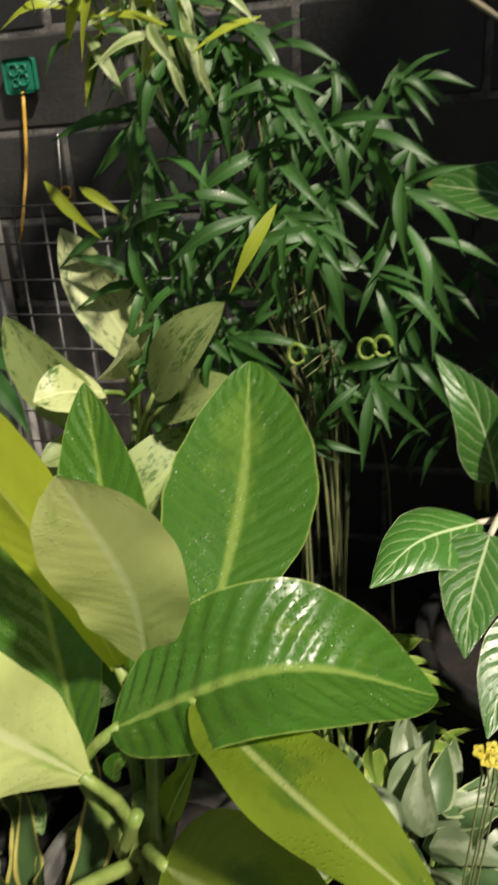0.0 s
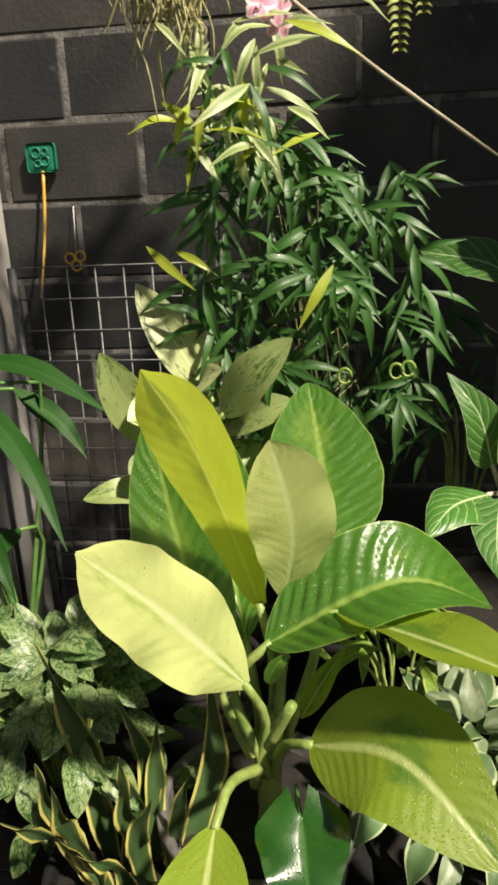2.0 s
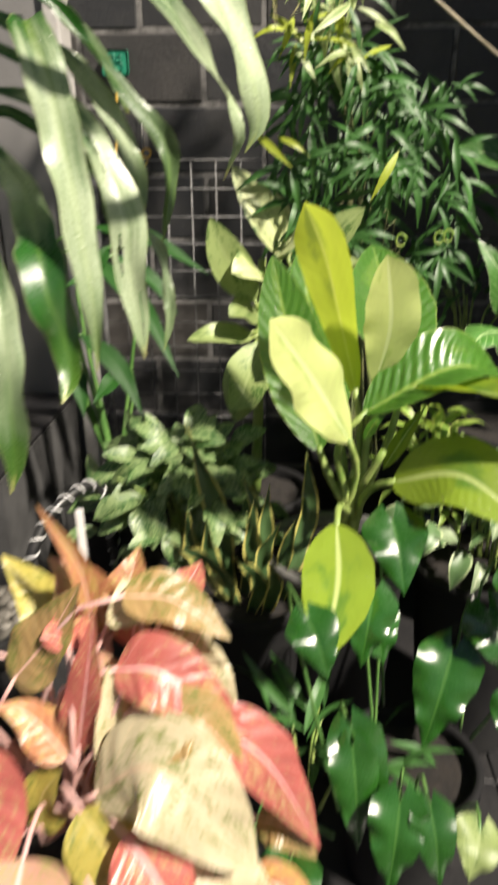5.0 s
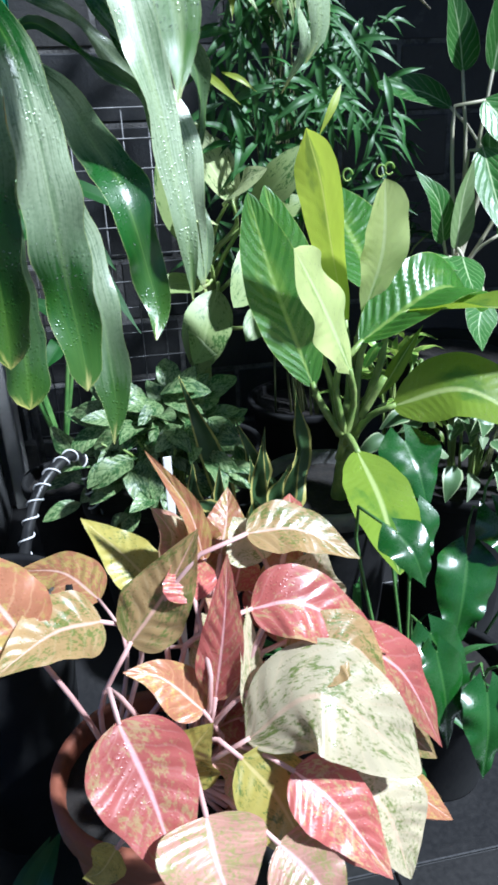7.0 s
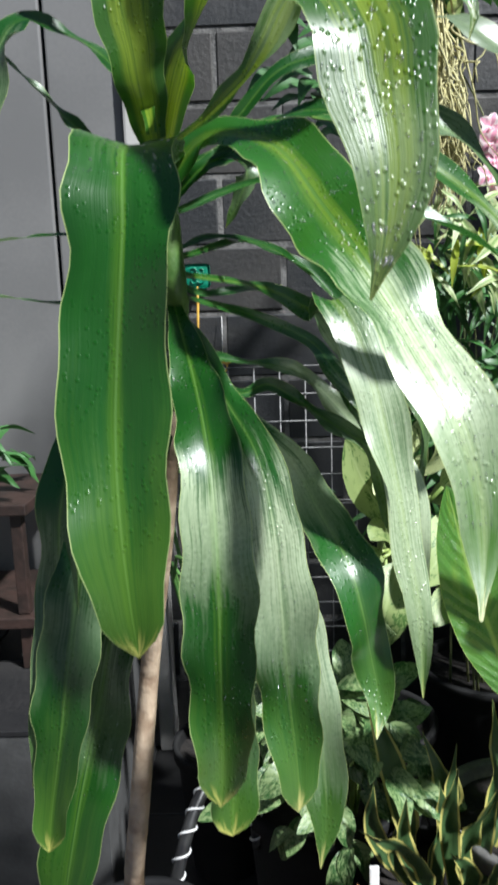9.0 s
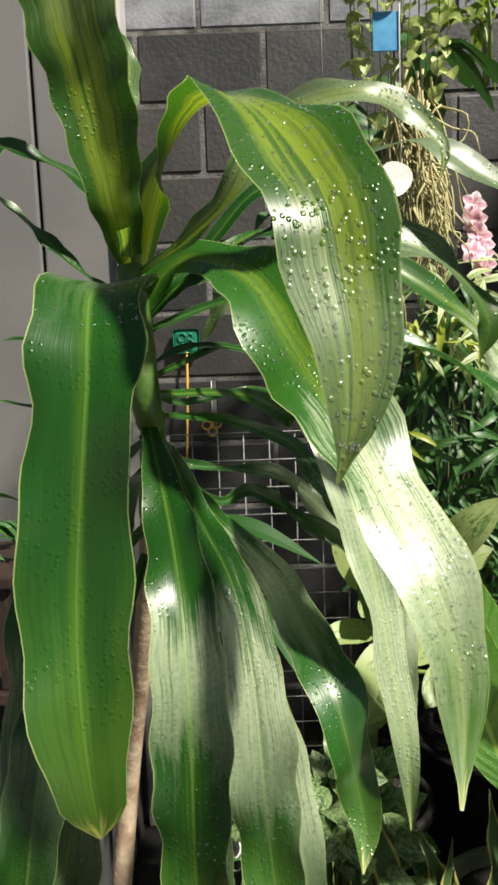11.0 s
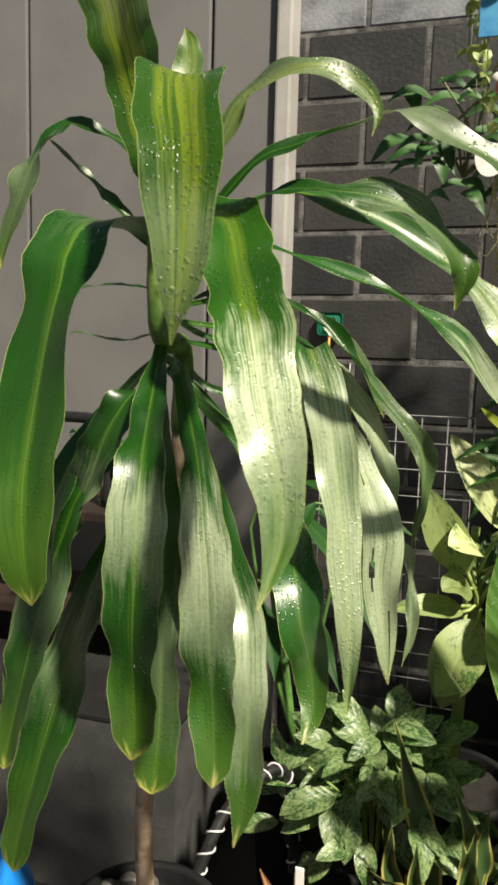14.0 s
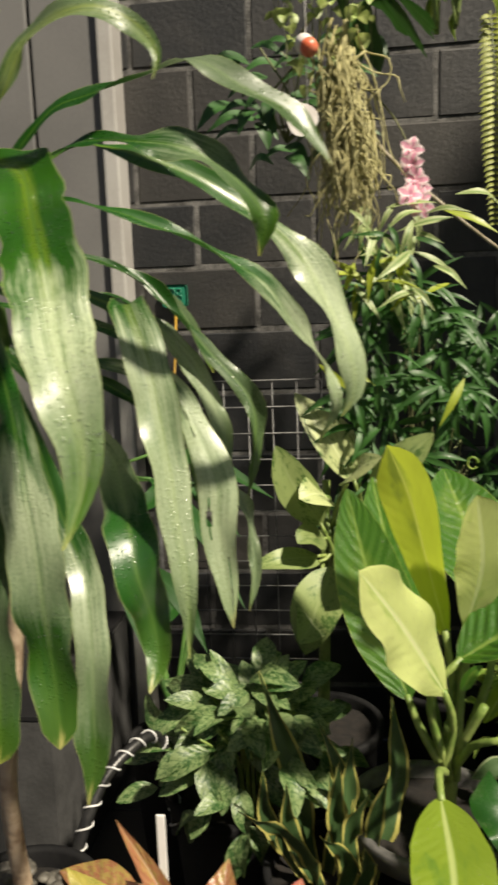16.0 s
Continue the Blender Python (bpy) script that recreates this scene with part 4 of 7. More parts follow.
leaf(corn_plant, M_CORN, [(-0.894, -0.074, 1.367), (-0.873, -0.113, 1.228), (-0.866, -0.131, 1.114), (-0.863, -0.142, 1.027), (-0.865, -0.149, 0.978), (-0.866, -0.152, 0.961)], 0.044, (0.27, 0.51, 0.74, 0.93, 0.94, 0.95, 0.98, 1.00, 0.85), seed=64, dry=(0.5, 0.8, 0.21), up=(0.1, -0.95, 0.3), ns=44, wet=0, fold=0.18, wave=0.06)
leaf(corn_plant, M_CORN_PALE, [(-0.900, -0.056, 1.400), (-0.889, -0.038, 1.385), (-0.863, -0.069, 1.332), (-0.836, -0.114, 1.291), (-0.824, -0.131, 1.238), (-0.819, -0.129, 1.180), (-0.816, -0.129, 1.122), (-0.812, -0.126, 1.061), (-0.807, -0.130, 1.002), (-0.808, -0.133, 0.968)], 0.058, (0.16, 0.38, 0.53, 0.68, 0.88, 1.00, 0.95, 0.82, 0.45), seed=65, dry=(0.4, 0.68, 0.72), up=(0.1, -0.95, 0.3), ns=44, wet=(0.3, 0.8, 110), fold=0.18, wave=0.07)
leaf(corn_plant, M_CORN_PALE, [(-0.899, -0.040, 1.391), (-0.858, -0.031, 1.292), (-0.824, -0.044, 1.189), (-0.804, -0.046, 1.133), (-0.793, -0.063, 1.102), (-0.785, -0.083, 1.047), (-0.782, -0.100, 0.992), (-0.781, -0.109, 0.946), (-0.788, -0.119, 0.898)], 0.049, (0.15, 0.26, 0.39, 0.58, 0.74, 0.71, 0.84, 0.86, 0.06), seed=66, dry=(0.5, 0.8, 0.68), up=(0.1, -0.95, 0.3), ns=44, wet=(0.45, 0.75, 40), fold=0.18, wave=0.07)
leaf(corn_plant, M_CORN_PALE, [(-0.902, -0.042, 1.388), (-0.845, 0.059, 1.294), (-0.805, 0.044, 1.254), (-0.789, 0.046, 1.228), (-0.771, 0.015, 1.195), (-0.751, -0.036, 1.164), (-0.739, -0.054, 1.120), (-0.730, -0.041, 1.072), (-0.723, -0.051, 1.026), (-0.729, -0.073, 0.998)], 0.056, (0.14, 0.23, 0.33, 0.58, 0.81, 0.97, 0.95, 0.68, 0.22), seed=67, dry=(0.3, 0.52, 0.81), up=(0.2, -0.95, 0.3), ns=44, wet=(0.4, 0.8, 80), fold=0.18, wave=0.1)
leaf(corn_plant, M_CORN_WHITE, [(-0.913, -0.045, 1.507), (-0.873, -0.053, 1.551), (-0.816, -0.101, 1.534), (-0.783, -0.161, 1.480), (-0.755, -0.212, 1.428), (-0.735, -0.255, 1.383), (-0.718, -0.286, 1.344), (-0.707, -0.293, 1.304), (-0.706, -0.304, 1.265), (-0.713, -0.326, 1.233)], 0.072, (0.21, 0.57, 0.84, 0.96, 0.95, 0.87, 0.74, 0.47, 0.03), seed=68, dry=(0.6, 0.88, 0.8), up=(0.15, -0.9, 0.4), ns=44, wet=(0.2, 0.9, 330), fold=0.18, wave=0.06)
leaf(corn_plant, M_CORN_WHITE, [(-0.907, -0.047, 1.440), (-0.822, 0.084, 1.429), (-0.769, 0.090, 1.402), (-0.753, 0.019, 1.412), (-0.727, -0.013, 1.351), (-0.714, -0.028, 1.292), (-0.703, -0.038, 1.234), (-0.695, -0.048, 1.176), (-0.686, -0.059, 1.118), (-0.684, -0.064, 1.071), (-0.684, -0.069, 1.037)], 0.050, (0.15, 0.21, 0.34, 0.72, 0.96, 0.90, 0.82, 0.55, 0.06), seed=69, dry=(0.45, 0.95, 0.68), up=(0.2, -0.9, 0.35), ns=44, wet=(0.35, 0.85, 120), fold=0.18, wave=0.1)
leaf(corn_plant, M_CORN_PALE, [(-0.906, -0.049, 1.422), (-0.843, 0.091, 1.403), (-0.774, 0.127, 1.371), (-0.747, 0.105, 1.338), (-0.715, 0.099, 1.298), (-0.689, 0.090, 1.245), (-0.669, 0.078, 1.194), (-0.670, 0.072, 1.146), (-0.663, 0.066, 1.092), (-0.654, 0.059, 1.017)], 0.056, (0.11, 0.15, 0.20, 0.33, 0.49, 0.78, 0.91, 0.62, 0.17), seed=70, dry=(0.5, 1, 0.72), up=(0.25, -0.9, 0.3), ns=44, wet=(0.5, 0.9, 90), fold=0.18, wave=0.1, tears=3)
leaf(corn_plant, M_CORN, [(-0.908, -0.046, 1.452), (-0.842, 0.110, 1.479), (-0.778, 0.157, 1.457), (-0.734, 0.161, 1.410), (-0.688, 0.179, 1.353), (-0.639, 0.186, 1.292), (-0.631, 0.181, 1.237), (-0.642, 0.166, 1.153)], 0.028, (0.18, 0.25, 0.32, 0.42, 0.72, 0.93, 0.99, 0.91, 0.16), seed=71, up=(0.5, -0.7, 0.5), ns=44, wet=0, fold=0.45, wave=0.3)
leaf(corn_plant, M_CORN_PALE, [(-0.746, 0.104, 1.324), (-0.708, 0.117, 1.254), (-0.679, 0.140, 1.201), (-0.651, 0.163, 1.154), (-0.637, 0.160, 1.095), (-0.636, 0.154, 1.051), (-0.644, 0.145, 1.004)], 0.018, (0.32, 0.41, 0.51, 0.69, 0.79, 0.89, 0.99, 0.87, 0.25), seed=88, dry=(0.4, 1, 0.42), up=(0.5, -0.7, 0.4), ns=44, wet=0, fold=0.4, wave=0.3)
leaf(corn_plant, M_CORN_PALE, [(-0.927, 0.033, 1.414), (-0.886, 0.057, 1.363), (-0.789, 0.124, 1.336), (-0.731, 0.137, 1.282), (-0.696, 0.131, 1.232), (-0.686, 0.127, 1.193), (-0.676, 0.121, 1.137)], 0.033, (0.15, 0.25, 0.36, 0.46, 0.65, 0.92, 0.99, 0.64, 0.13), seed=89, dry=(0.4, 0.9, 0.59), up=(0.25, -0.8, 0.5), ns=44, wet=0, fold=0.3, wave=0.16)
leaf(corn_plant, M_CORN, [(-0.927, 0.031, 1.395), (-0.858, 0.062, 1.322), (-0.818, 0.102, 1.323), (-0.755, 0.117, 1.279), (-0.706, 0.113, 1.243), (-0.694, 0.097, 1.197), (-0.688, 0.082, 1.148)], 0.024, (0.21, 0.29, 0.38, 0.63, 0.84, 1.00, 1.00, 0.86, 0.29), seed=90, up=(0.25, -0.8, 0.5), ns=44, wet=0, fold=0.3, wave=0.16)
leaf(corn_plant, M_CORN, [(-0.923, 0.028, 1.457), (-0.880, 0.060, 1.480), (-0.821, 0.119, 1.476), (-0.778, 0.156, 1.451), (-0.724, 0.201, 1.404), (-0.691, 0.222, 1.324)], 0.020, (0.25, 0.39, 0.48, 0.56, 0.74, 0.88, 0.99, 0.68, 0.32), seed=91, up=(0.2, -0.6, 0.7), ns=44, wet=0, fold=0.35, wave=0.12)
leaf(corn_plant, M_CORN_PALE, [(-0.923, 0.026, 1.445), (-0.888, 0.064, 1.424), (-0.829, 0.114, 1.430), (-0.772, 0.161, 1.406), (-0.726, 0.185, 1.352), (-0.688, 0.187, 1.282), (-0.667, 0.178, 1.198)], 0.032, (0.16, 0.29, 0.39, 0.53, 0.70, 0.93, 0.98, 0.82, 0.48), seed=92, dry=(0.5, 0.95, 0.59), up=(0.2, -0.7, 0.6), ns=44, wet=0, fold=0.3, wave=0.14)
leaf(corn_plant, M_CORN_WET_LIT, [(-0.914, -0.041, 1.538), (-0.850, -0.096, 1.570), (-0.822, -0.116, 1.593), (-0.791, -0.121, 1.638), (-0.733, -0.144, 1.649), (-0.695, -0.133, 1.640), (-0.672, -0.140, 1.612), (-0.675, -0.144, 1.590)], 0.039, (0.24, 0.40, 0.56, 0.85, 0.97, 0.89, 0.71, 0.44, 0.05), seed=74, dry=(0.4, 0.9, 0.34), up=(0.05, -0.75, 0.65), ns=44, wet=0, fold=0.25, wave=0.08)
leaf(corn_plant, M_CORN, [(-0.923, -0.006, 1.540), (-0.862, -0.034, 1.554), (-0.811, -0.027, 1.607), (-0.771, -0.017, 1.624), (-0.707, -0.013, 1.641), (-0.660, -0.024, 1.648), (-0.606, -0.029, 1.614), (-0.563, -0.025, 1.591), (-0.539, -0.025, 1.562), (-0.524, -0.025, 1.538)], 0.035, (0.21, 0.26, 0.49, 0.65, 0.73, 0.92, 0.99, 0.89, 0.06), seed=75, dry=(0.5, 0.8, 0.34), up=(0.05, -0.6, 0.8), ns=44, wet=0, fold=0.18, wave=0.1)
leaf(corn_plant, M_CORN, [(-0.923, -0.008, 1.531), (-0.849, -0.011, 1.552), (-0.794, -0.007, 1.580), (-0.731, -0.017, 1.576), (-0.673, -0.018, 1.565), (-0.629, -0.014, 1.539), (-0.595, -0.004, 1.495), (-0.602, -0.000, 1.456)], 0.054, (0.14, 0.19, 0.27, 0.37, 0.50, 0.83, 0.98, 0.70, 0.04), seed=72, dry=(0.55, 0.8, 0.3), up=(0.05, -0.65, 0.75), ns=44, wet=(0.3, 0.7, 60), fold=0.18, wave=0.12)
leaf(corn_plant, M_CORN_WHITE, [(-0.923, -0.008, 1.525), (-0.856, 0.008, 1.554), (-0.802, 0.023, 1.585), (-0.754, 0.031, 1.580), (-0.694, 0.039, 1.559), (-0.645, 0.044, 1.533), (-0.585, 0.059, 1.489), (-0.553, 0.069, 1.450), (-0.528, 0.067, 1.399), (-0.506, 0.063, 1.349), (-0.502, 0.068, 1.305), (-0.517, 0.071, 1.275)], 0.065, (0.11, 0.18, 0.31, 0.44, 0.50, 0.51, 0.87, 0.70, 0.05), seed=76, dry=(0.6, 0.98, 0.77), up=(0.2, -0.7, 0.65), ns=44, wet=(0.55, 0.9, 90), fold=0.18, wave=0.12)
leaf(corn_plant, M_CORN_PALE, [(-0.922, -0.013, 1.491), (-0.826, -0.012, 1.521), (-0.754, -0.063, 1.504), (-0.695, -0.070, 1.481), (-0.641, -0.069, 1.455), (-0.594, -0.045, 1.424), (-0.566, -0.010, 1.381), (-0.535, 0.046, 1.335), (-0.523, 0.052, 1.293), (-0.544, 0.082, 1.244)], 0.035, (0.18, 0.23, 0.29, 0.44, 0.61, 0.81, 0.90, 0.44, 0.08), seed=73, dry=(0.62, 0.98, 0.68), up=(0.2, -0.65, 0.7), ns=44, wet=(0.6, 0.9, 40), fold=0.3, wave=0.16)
leaf(corn_plant, M_CORN_WET_LIT, [(-0.923, 0.028, 1.549), (-0.927, -0.026, 1.608), (-0.933, -0.059, 1.679), (-0.944, -0.081, 1.745), (-0.954, -0.095, 1.800), (-0.963, -0.109, 1.860), (-0.967, -0.115, 1.891)], 0.077, (0.22, 0.46, 0.67, 0.81, 0.92, 0.99, 0.91, 0.60, 0.04), seed=77, up=(0.05, -1, 0.1), ns=44, wet=0, fold=0.18, wave=0.05)
leaf(corn_plant, M_CORN_WET_LIT, [(-0.918, -0.034, 1.560), (-0.936, 0.048, 1.659), (-0.934, 0.080, 1.735), (-0.933, 0.086, 1.776), (-0.940, 0.087, 1.798)], 0.039, (0.24, 0.34, 0.44, 0.54, 0.65, 0.81, 0.98, 0.92, 0.18), seed=78, up=(0.05, -1, 0.1), ns=44, wet=0, fold=0.18, wave=0.06)
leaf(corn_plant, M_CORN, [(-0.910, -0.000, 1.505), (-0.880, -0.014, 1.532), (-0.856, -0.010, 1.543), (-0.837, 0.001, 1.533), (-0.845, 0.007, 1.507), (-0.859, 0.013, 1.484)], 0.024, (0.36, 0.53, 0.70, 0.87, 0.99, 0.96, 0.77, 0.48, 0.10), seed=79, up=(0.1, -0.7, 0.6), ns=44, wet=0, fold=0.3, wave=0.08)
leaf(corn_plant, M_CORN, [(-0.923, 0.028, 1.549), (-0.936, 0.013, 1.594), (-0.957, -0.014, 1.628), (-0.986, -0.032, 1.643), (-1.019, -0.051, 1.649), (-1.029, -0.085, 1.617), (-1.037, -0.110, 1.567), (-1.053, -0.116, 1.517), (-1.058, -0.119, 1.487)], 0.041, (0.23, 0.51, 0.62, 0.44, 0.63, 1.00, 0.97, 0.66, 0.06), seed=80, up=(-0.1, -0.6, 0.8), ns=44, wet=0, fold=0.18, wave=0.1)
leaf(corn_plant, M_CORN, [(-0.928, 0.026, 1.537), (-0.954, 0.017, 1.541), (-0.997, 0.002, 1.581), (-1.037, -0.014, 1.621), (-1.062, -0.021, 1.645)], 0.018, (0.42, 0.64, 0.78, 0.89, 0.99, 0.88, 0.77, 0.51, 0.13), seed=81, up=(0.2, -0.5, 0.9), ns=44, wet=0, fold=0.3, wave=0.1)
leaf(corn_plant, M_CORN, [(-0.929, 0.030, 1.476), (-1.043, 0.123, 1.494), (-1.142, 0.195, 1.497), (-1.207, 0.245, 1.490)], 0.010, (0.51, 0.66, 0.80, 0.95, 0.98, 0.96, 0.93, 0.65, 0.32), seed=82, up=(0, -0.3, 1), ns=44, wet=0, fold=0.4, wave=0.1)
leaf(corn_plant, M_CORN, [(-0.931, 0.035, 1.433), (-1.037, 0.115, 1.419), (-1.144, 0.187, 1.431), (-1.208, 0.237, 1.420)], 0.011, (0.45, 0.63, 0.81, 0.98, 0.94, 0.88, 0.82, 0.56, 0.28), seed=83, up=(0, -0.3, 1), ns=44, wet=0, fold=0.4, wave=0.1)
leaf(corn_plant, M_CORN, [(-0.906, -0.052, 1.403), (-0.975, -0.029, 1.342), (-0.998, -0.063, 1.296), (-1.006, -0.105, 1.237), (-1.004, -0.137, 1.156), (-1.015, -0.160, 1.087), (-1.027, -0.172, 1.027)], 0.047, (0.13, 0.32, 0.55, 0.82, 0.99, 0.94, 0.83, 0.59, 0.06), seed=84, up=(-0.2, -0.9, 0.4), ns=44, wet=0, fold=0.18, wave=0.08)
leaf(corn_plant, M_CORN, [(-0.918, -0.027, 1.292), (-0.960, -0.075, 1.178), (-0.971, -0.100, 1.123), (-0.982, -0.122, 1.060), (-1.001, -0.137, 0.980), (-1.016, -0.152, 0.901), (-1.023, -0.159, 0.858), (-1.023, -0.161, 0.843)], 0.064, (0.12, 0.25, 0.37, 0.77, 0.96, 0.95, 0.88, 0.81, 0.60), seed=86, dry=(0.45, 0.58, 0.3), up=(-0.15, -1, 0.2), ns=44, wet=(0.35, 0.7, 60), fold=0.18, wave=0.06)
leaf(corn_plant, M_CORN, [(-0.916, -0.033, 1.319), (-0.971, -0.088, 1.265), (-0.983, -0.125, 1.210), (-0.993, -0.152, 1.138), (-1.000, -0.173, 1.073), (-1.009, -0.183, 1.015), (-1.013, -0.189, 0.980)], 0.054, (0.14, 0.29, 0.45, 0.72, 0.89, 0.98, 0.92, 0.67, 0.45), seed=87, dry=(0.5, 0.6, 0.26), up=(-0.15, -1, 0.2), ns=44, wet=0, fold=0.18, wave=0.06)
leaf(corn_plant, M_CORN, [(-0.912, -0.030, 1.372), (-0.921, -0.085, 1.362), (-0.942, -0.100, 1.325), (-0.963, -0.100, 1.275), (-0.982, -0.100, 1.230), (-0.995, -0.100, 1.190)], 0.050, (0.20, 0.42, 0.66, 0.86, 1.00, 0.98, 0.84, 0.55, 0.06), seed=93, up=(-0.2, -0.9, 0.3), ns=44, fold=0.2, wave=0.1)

# ==== pink-leaved plant in a clay pot
pink_plant = thing("pink_plant", (-0.79, -0.12, 0.40), "bushy plant with pink and cream speckled leaves in clay pot", "plant")

leaf(pink_plant, M_PK_OR, [(-0.903, -0.200, 0.705), (-0.938, -0.190, 0.774), (-0.990, -0.190, 0.836)], 0.105, "ovate", seed=101, petiole=(-0.845, -0.1, 0.4), pr=0.0035, pm=M_PINKSTALK, fold=0.15, ripple=0.01, ripple_n=9, wave=0.03, up=(0, -0.6, 0.8))
leaf(pink_plant, M_PK_GR, [(-0.827, -0.160, 0.693), (-0.877, -0.200, 0.717), (-0.933, -0.260, 0.720)], 0.095, "ovate", seed=102, petiole=(-0.845, -0.1, 0.4), pr=0.0035, pm=M_PINKSTALK, fold=0.15, ripple=0.01, ripple_n=9, wave=0.03, up=(0, -0.6, 0.8))
leaf(pink_plant, M_PK_YS, [(-0.757, -0.100, 0.679), (-0.796, -0.070, 0.722), (-0.842, -0.060, 0.776)], 0.075, "ovate", seed=103, petiole=(-0.845, -0.1, 0.4), pr=0.0035, pm=M_PINKSTALK, fold=0.15, ripple=0.01, ripple_n=9, wave=0.03, up=(0, -0.6, 0.8))
leaf(pink_plant, M_PK_GR, [(-0.798, -0.170, 0.662), (-0.749, -0.160, 0.722), (-0.706, -0.150, 0.794)], 0.095, "ovate", seed=104, petiole=(-0.845, -0.1, 0.4), pr=0.0035, pm=M_PINKSTALK, fold=0.15, ripple=0.01, ripple_n=9, wave=0.03, up=(-0.3, -0.8, 0.6))
leaf(pink_plant, M_PK_OR, [(-0.700, -0.140, 0.743), (-0.714, -0.130, 0.811), (-0.756, -0.130, 0.891)], 0.035, "ovate", seed=105, petiole=(-0.745, -0.17, 0.42), pr=0.0035, pm=M_PINKSTALK, fold=0.5, ripple=0.01, ripple_n=9, wave=0.03, up=(0.4, -0.9, 0.1))
leaf(pink_plant, M_PK_OR, [(-0.678, -0.120, 0.734), (-0.663, -0.080, 0.758), (-0.655, -0.050, 0.789)], 0.065, "ovate", seed=106, petiole=(-0.745, -0.17, 0.42), pr=0.0035, pm=M_PINKSTALK, fold=0.15, ripple=0.01, ripple_n=9, wave=0.03, up=(0, -0.6, 0.8))
leaf(pink_plant, M_PK_RED, [(-0.594, -0.130, 0.763), (-0.580, -0.080, 0.764), (-0.573, -0.050, 0.768)], 0.055, "ovate", seed=107, petiole=(-0.745, -0.17, 0.42), pr=0.0035, pm=M_PINKSTALK, fold=0.15, ripple=0.01, ripple_n=9, wave=0.03, up=(0, -0.6, 0.8))
leaf(pink_plant, M_PK_GR, [(-0.652, -0.160, 0.786), (-0.589, -0.160, 0.781), (-0.520, -0.180, 0.743)], 0.075, "ovate", seed=108, petiole=(-0.745, -0.17, 0.42), pr=0.0035, pm=M_PINKSTALK, fold=0.15, ripple=0.01, ripple_n=9, wave=0.03, up=(0, -0.5, 0.9))
leaf(pink_plant, M_PK_RED, [(-0.657, -0.200, 0.710), (-0.595, -0.210, 0.712), (-0.494, -0.220, 0.630)], 0.095, "ovate", seed=109, petiole=(-0.745, -0.17, 0.42), pr=0.0035, pm=M_PINKSTALK, fold=0.15, ripple=0.01, ripple_n=9, wave=0.03, up=(0, -0.6, 0.8))
leaf(pink_plant, M_PK_CR, [(-0.678, -0.260, 0.574), (-0.594, -0.280, 0.639), (-0.484, -0.310, 0.528)], 0.125, "oval", seed=110, petiole=(-0.745, -0.17, 0.42), pr=0.0035, pm=M_PINKSTALK, fold=0.15, ripple=0.01, ripple_n=9, wave=0.03, up=(0, -0.6, 0.8))
leaf(pink_plant, M_PK_RED, [(-0.554, -0.220, 0.663), (-0.476, -0.220, 0.595), (-0.406, -0.210, 0.441)], 0.090, "ovate", seed=111, petiole=(-0.745, -0.17, 0.42), pr=0.0035, pm=M_PINKSTALK, fold=0.15, ripple=0.01, ripple_n=9, wave=0.03, up=(0.2, -0.5, 0.8))
leaf(pink_plant, M_PK_RED, [(-0.634, -0.300, 0.559), (-0.592, -0.330, 0.526), (-0.543, -0.380, 0.460)], 0.095, "ovate", seed=112, petiole=(-0.745, -0.17, 0.42), pr=0.0035, pm=M_PINKSTALK, fold=0.15, ripple=0.01, ripple_n=9, wave=0.03, up=(0, -0.6, 0.8))
leaf(pink_plant, M_PK_YS, [(-0.689, -0.280, 0.571), (-0.650, -0.300, 0.512), (-0.610, -0.320, 0.398)], 0.100, "ovate", seed=113, petiole=(-0.745, -0.17, 0.42), pr=0.0035, pm=M_PINKSTALK, fold=0.15, ripple=0.01, ripple_n=9, wave=0.03, up=(0, -0.6, 0.8))
leaf(pink_plant, M_PK_RED, [(-0.707, -0.220, 0.602), (-0.690, -0.210, 0.702), (-0.679, -0.190, 0.782)], 0.060, "ovate", seed=114, petiole=(-0.745, -0.17, 0.42), pr=0.0035, pm=M_PINKSTALK, fold=0.15, ripple=0.01, ripple_n=9, wave=0.03, up=(-0.3, -0.95, 0.2))
leaf(pink_plant, M_PK_CR, [(-0.657, -0.230, 0.565), (-0.665, -0.220, 0.647), (-0.663, -0.210, 0.723)], 0.050, "ovate", seed=115, petiole=(-0.745, -0.17, 0.42), pr=0.0035, pm=M_PINKSTALK, fold=0.15, ripple=0.01, ripple_n=9, wave=0.03, up=(0.6, -0.8, 0.2))
leaf(pink_plant, M_PK_OR, [(-0.721, -0.220, 0.587), (-0.766, -0.210, 0.639), (-0.808, -0.210, 0.656)], 0.065, "ovate", seed=116, petiole=(-0.745, -0.17, 0.42), pr=0.0035, pm=M_PINKSTALK, fold=0.15, ripple=0.01, ripple_n=9, wave=0.03, up=(0, -0.6, 0.8))
leaf(pink_plant, M_PK_RED, [(-0.817, -0.270, 0.644), (-0.789, -0.320, 0.579), (-0.769, -0.380, 0.508)], 0.125, "ovate", seed=117, petiole=(-0.745, -0.17, 0.42), pr=0.0035, pm=M_PINKSTALK, fold=0.15, ripple=0.01, ripple_n=9, wave=0.03, up=(0, -0.6, 0.8))
leaf(pink_plant, M_PK_PINK, [(-0.737, -0.340, 0.565), (-0.733, -0.380, 0.547), (-0.718, -0.420, 0.505)], 0.125, "ovate", seed=118, petiole=(-0.745, -0.17, 0.42), pr=0.0035, pm=M_PINKSTALK, fold=0.15, ripple=0.01, ripple_n=9, wave=0.03, up=(0, -0.6, 0.8))
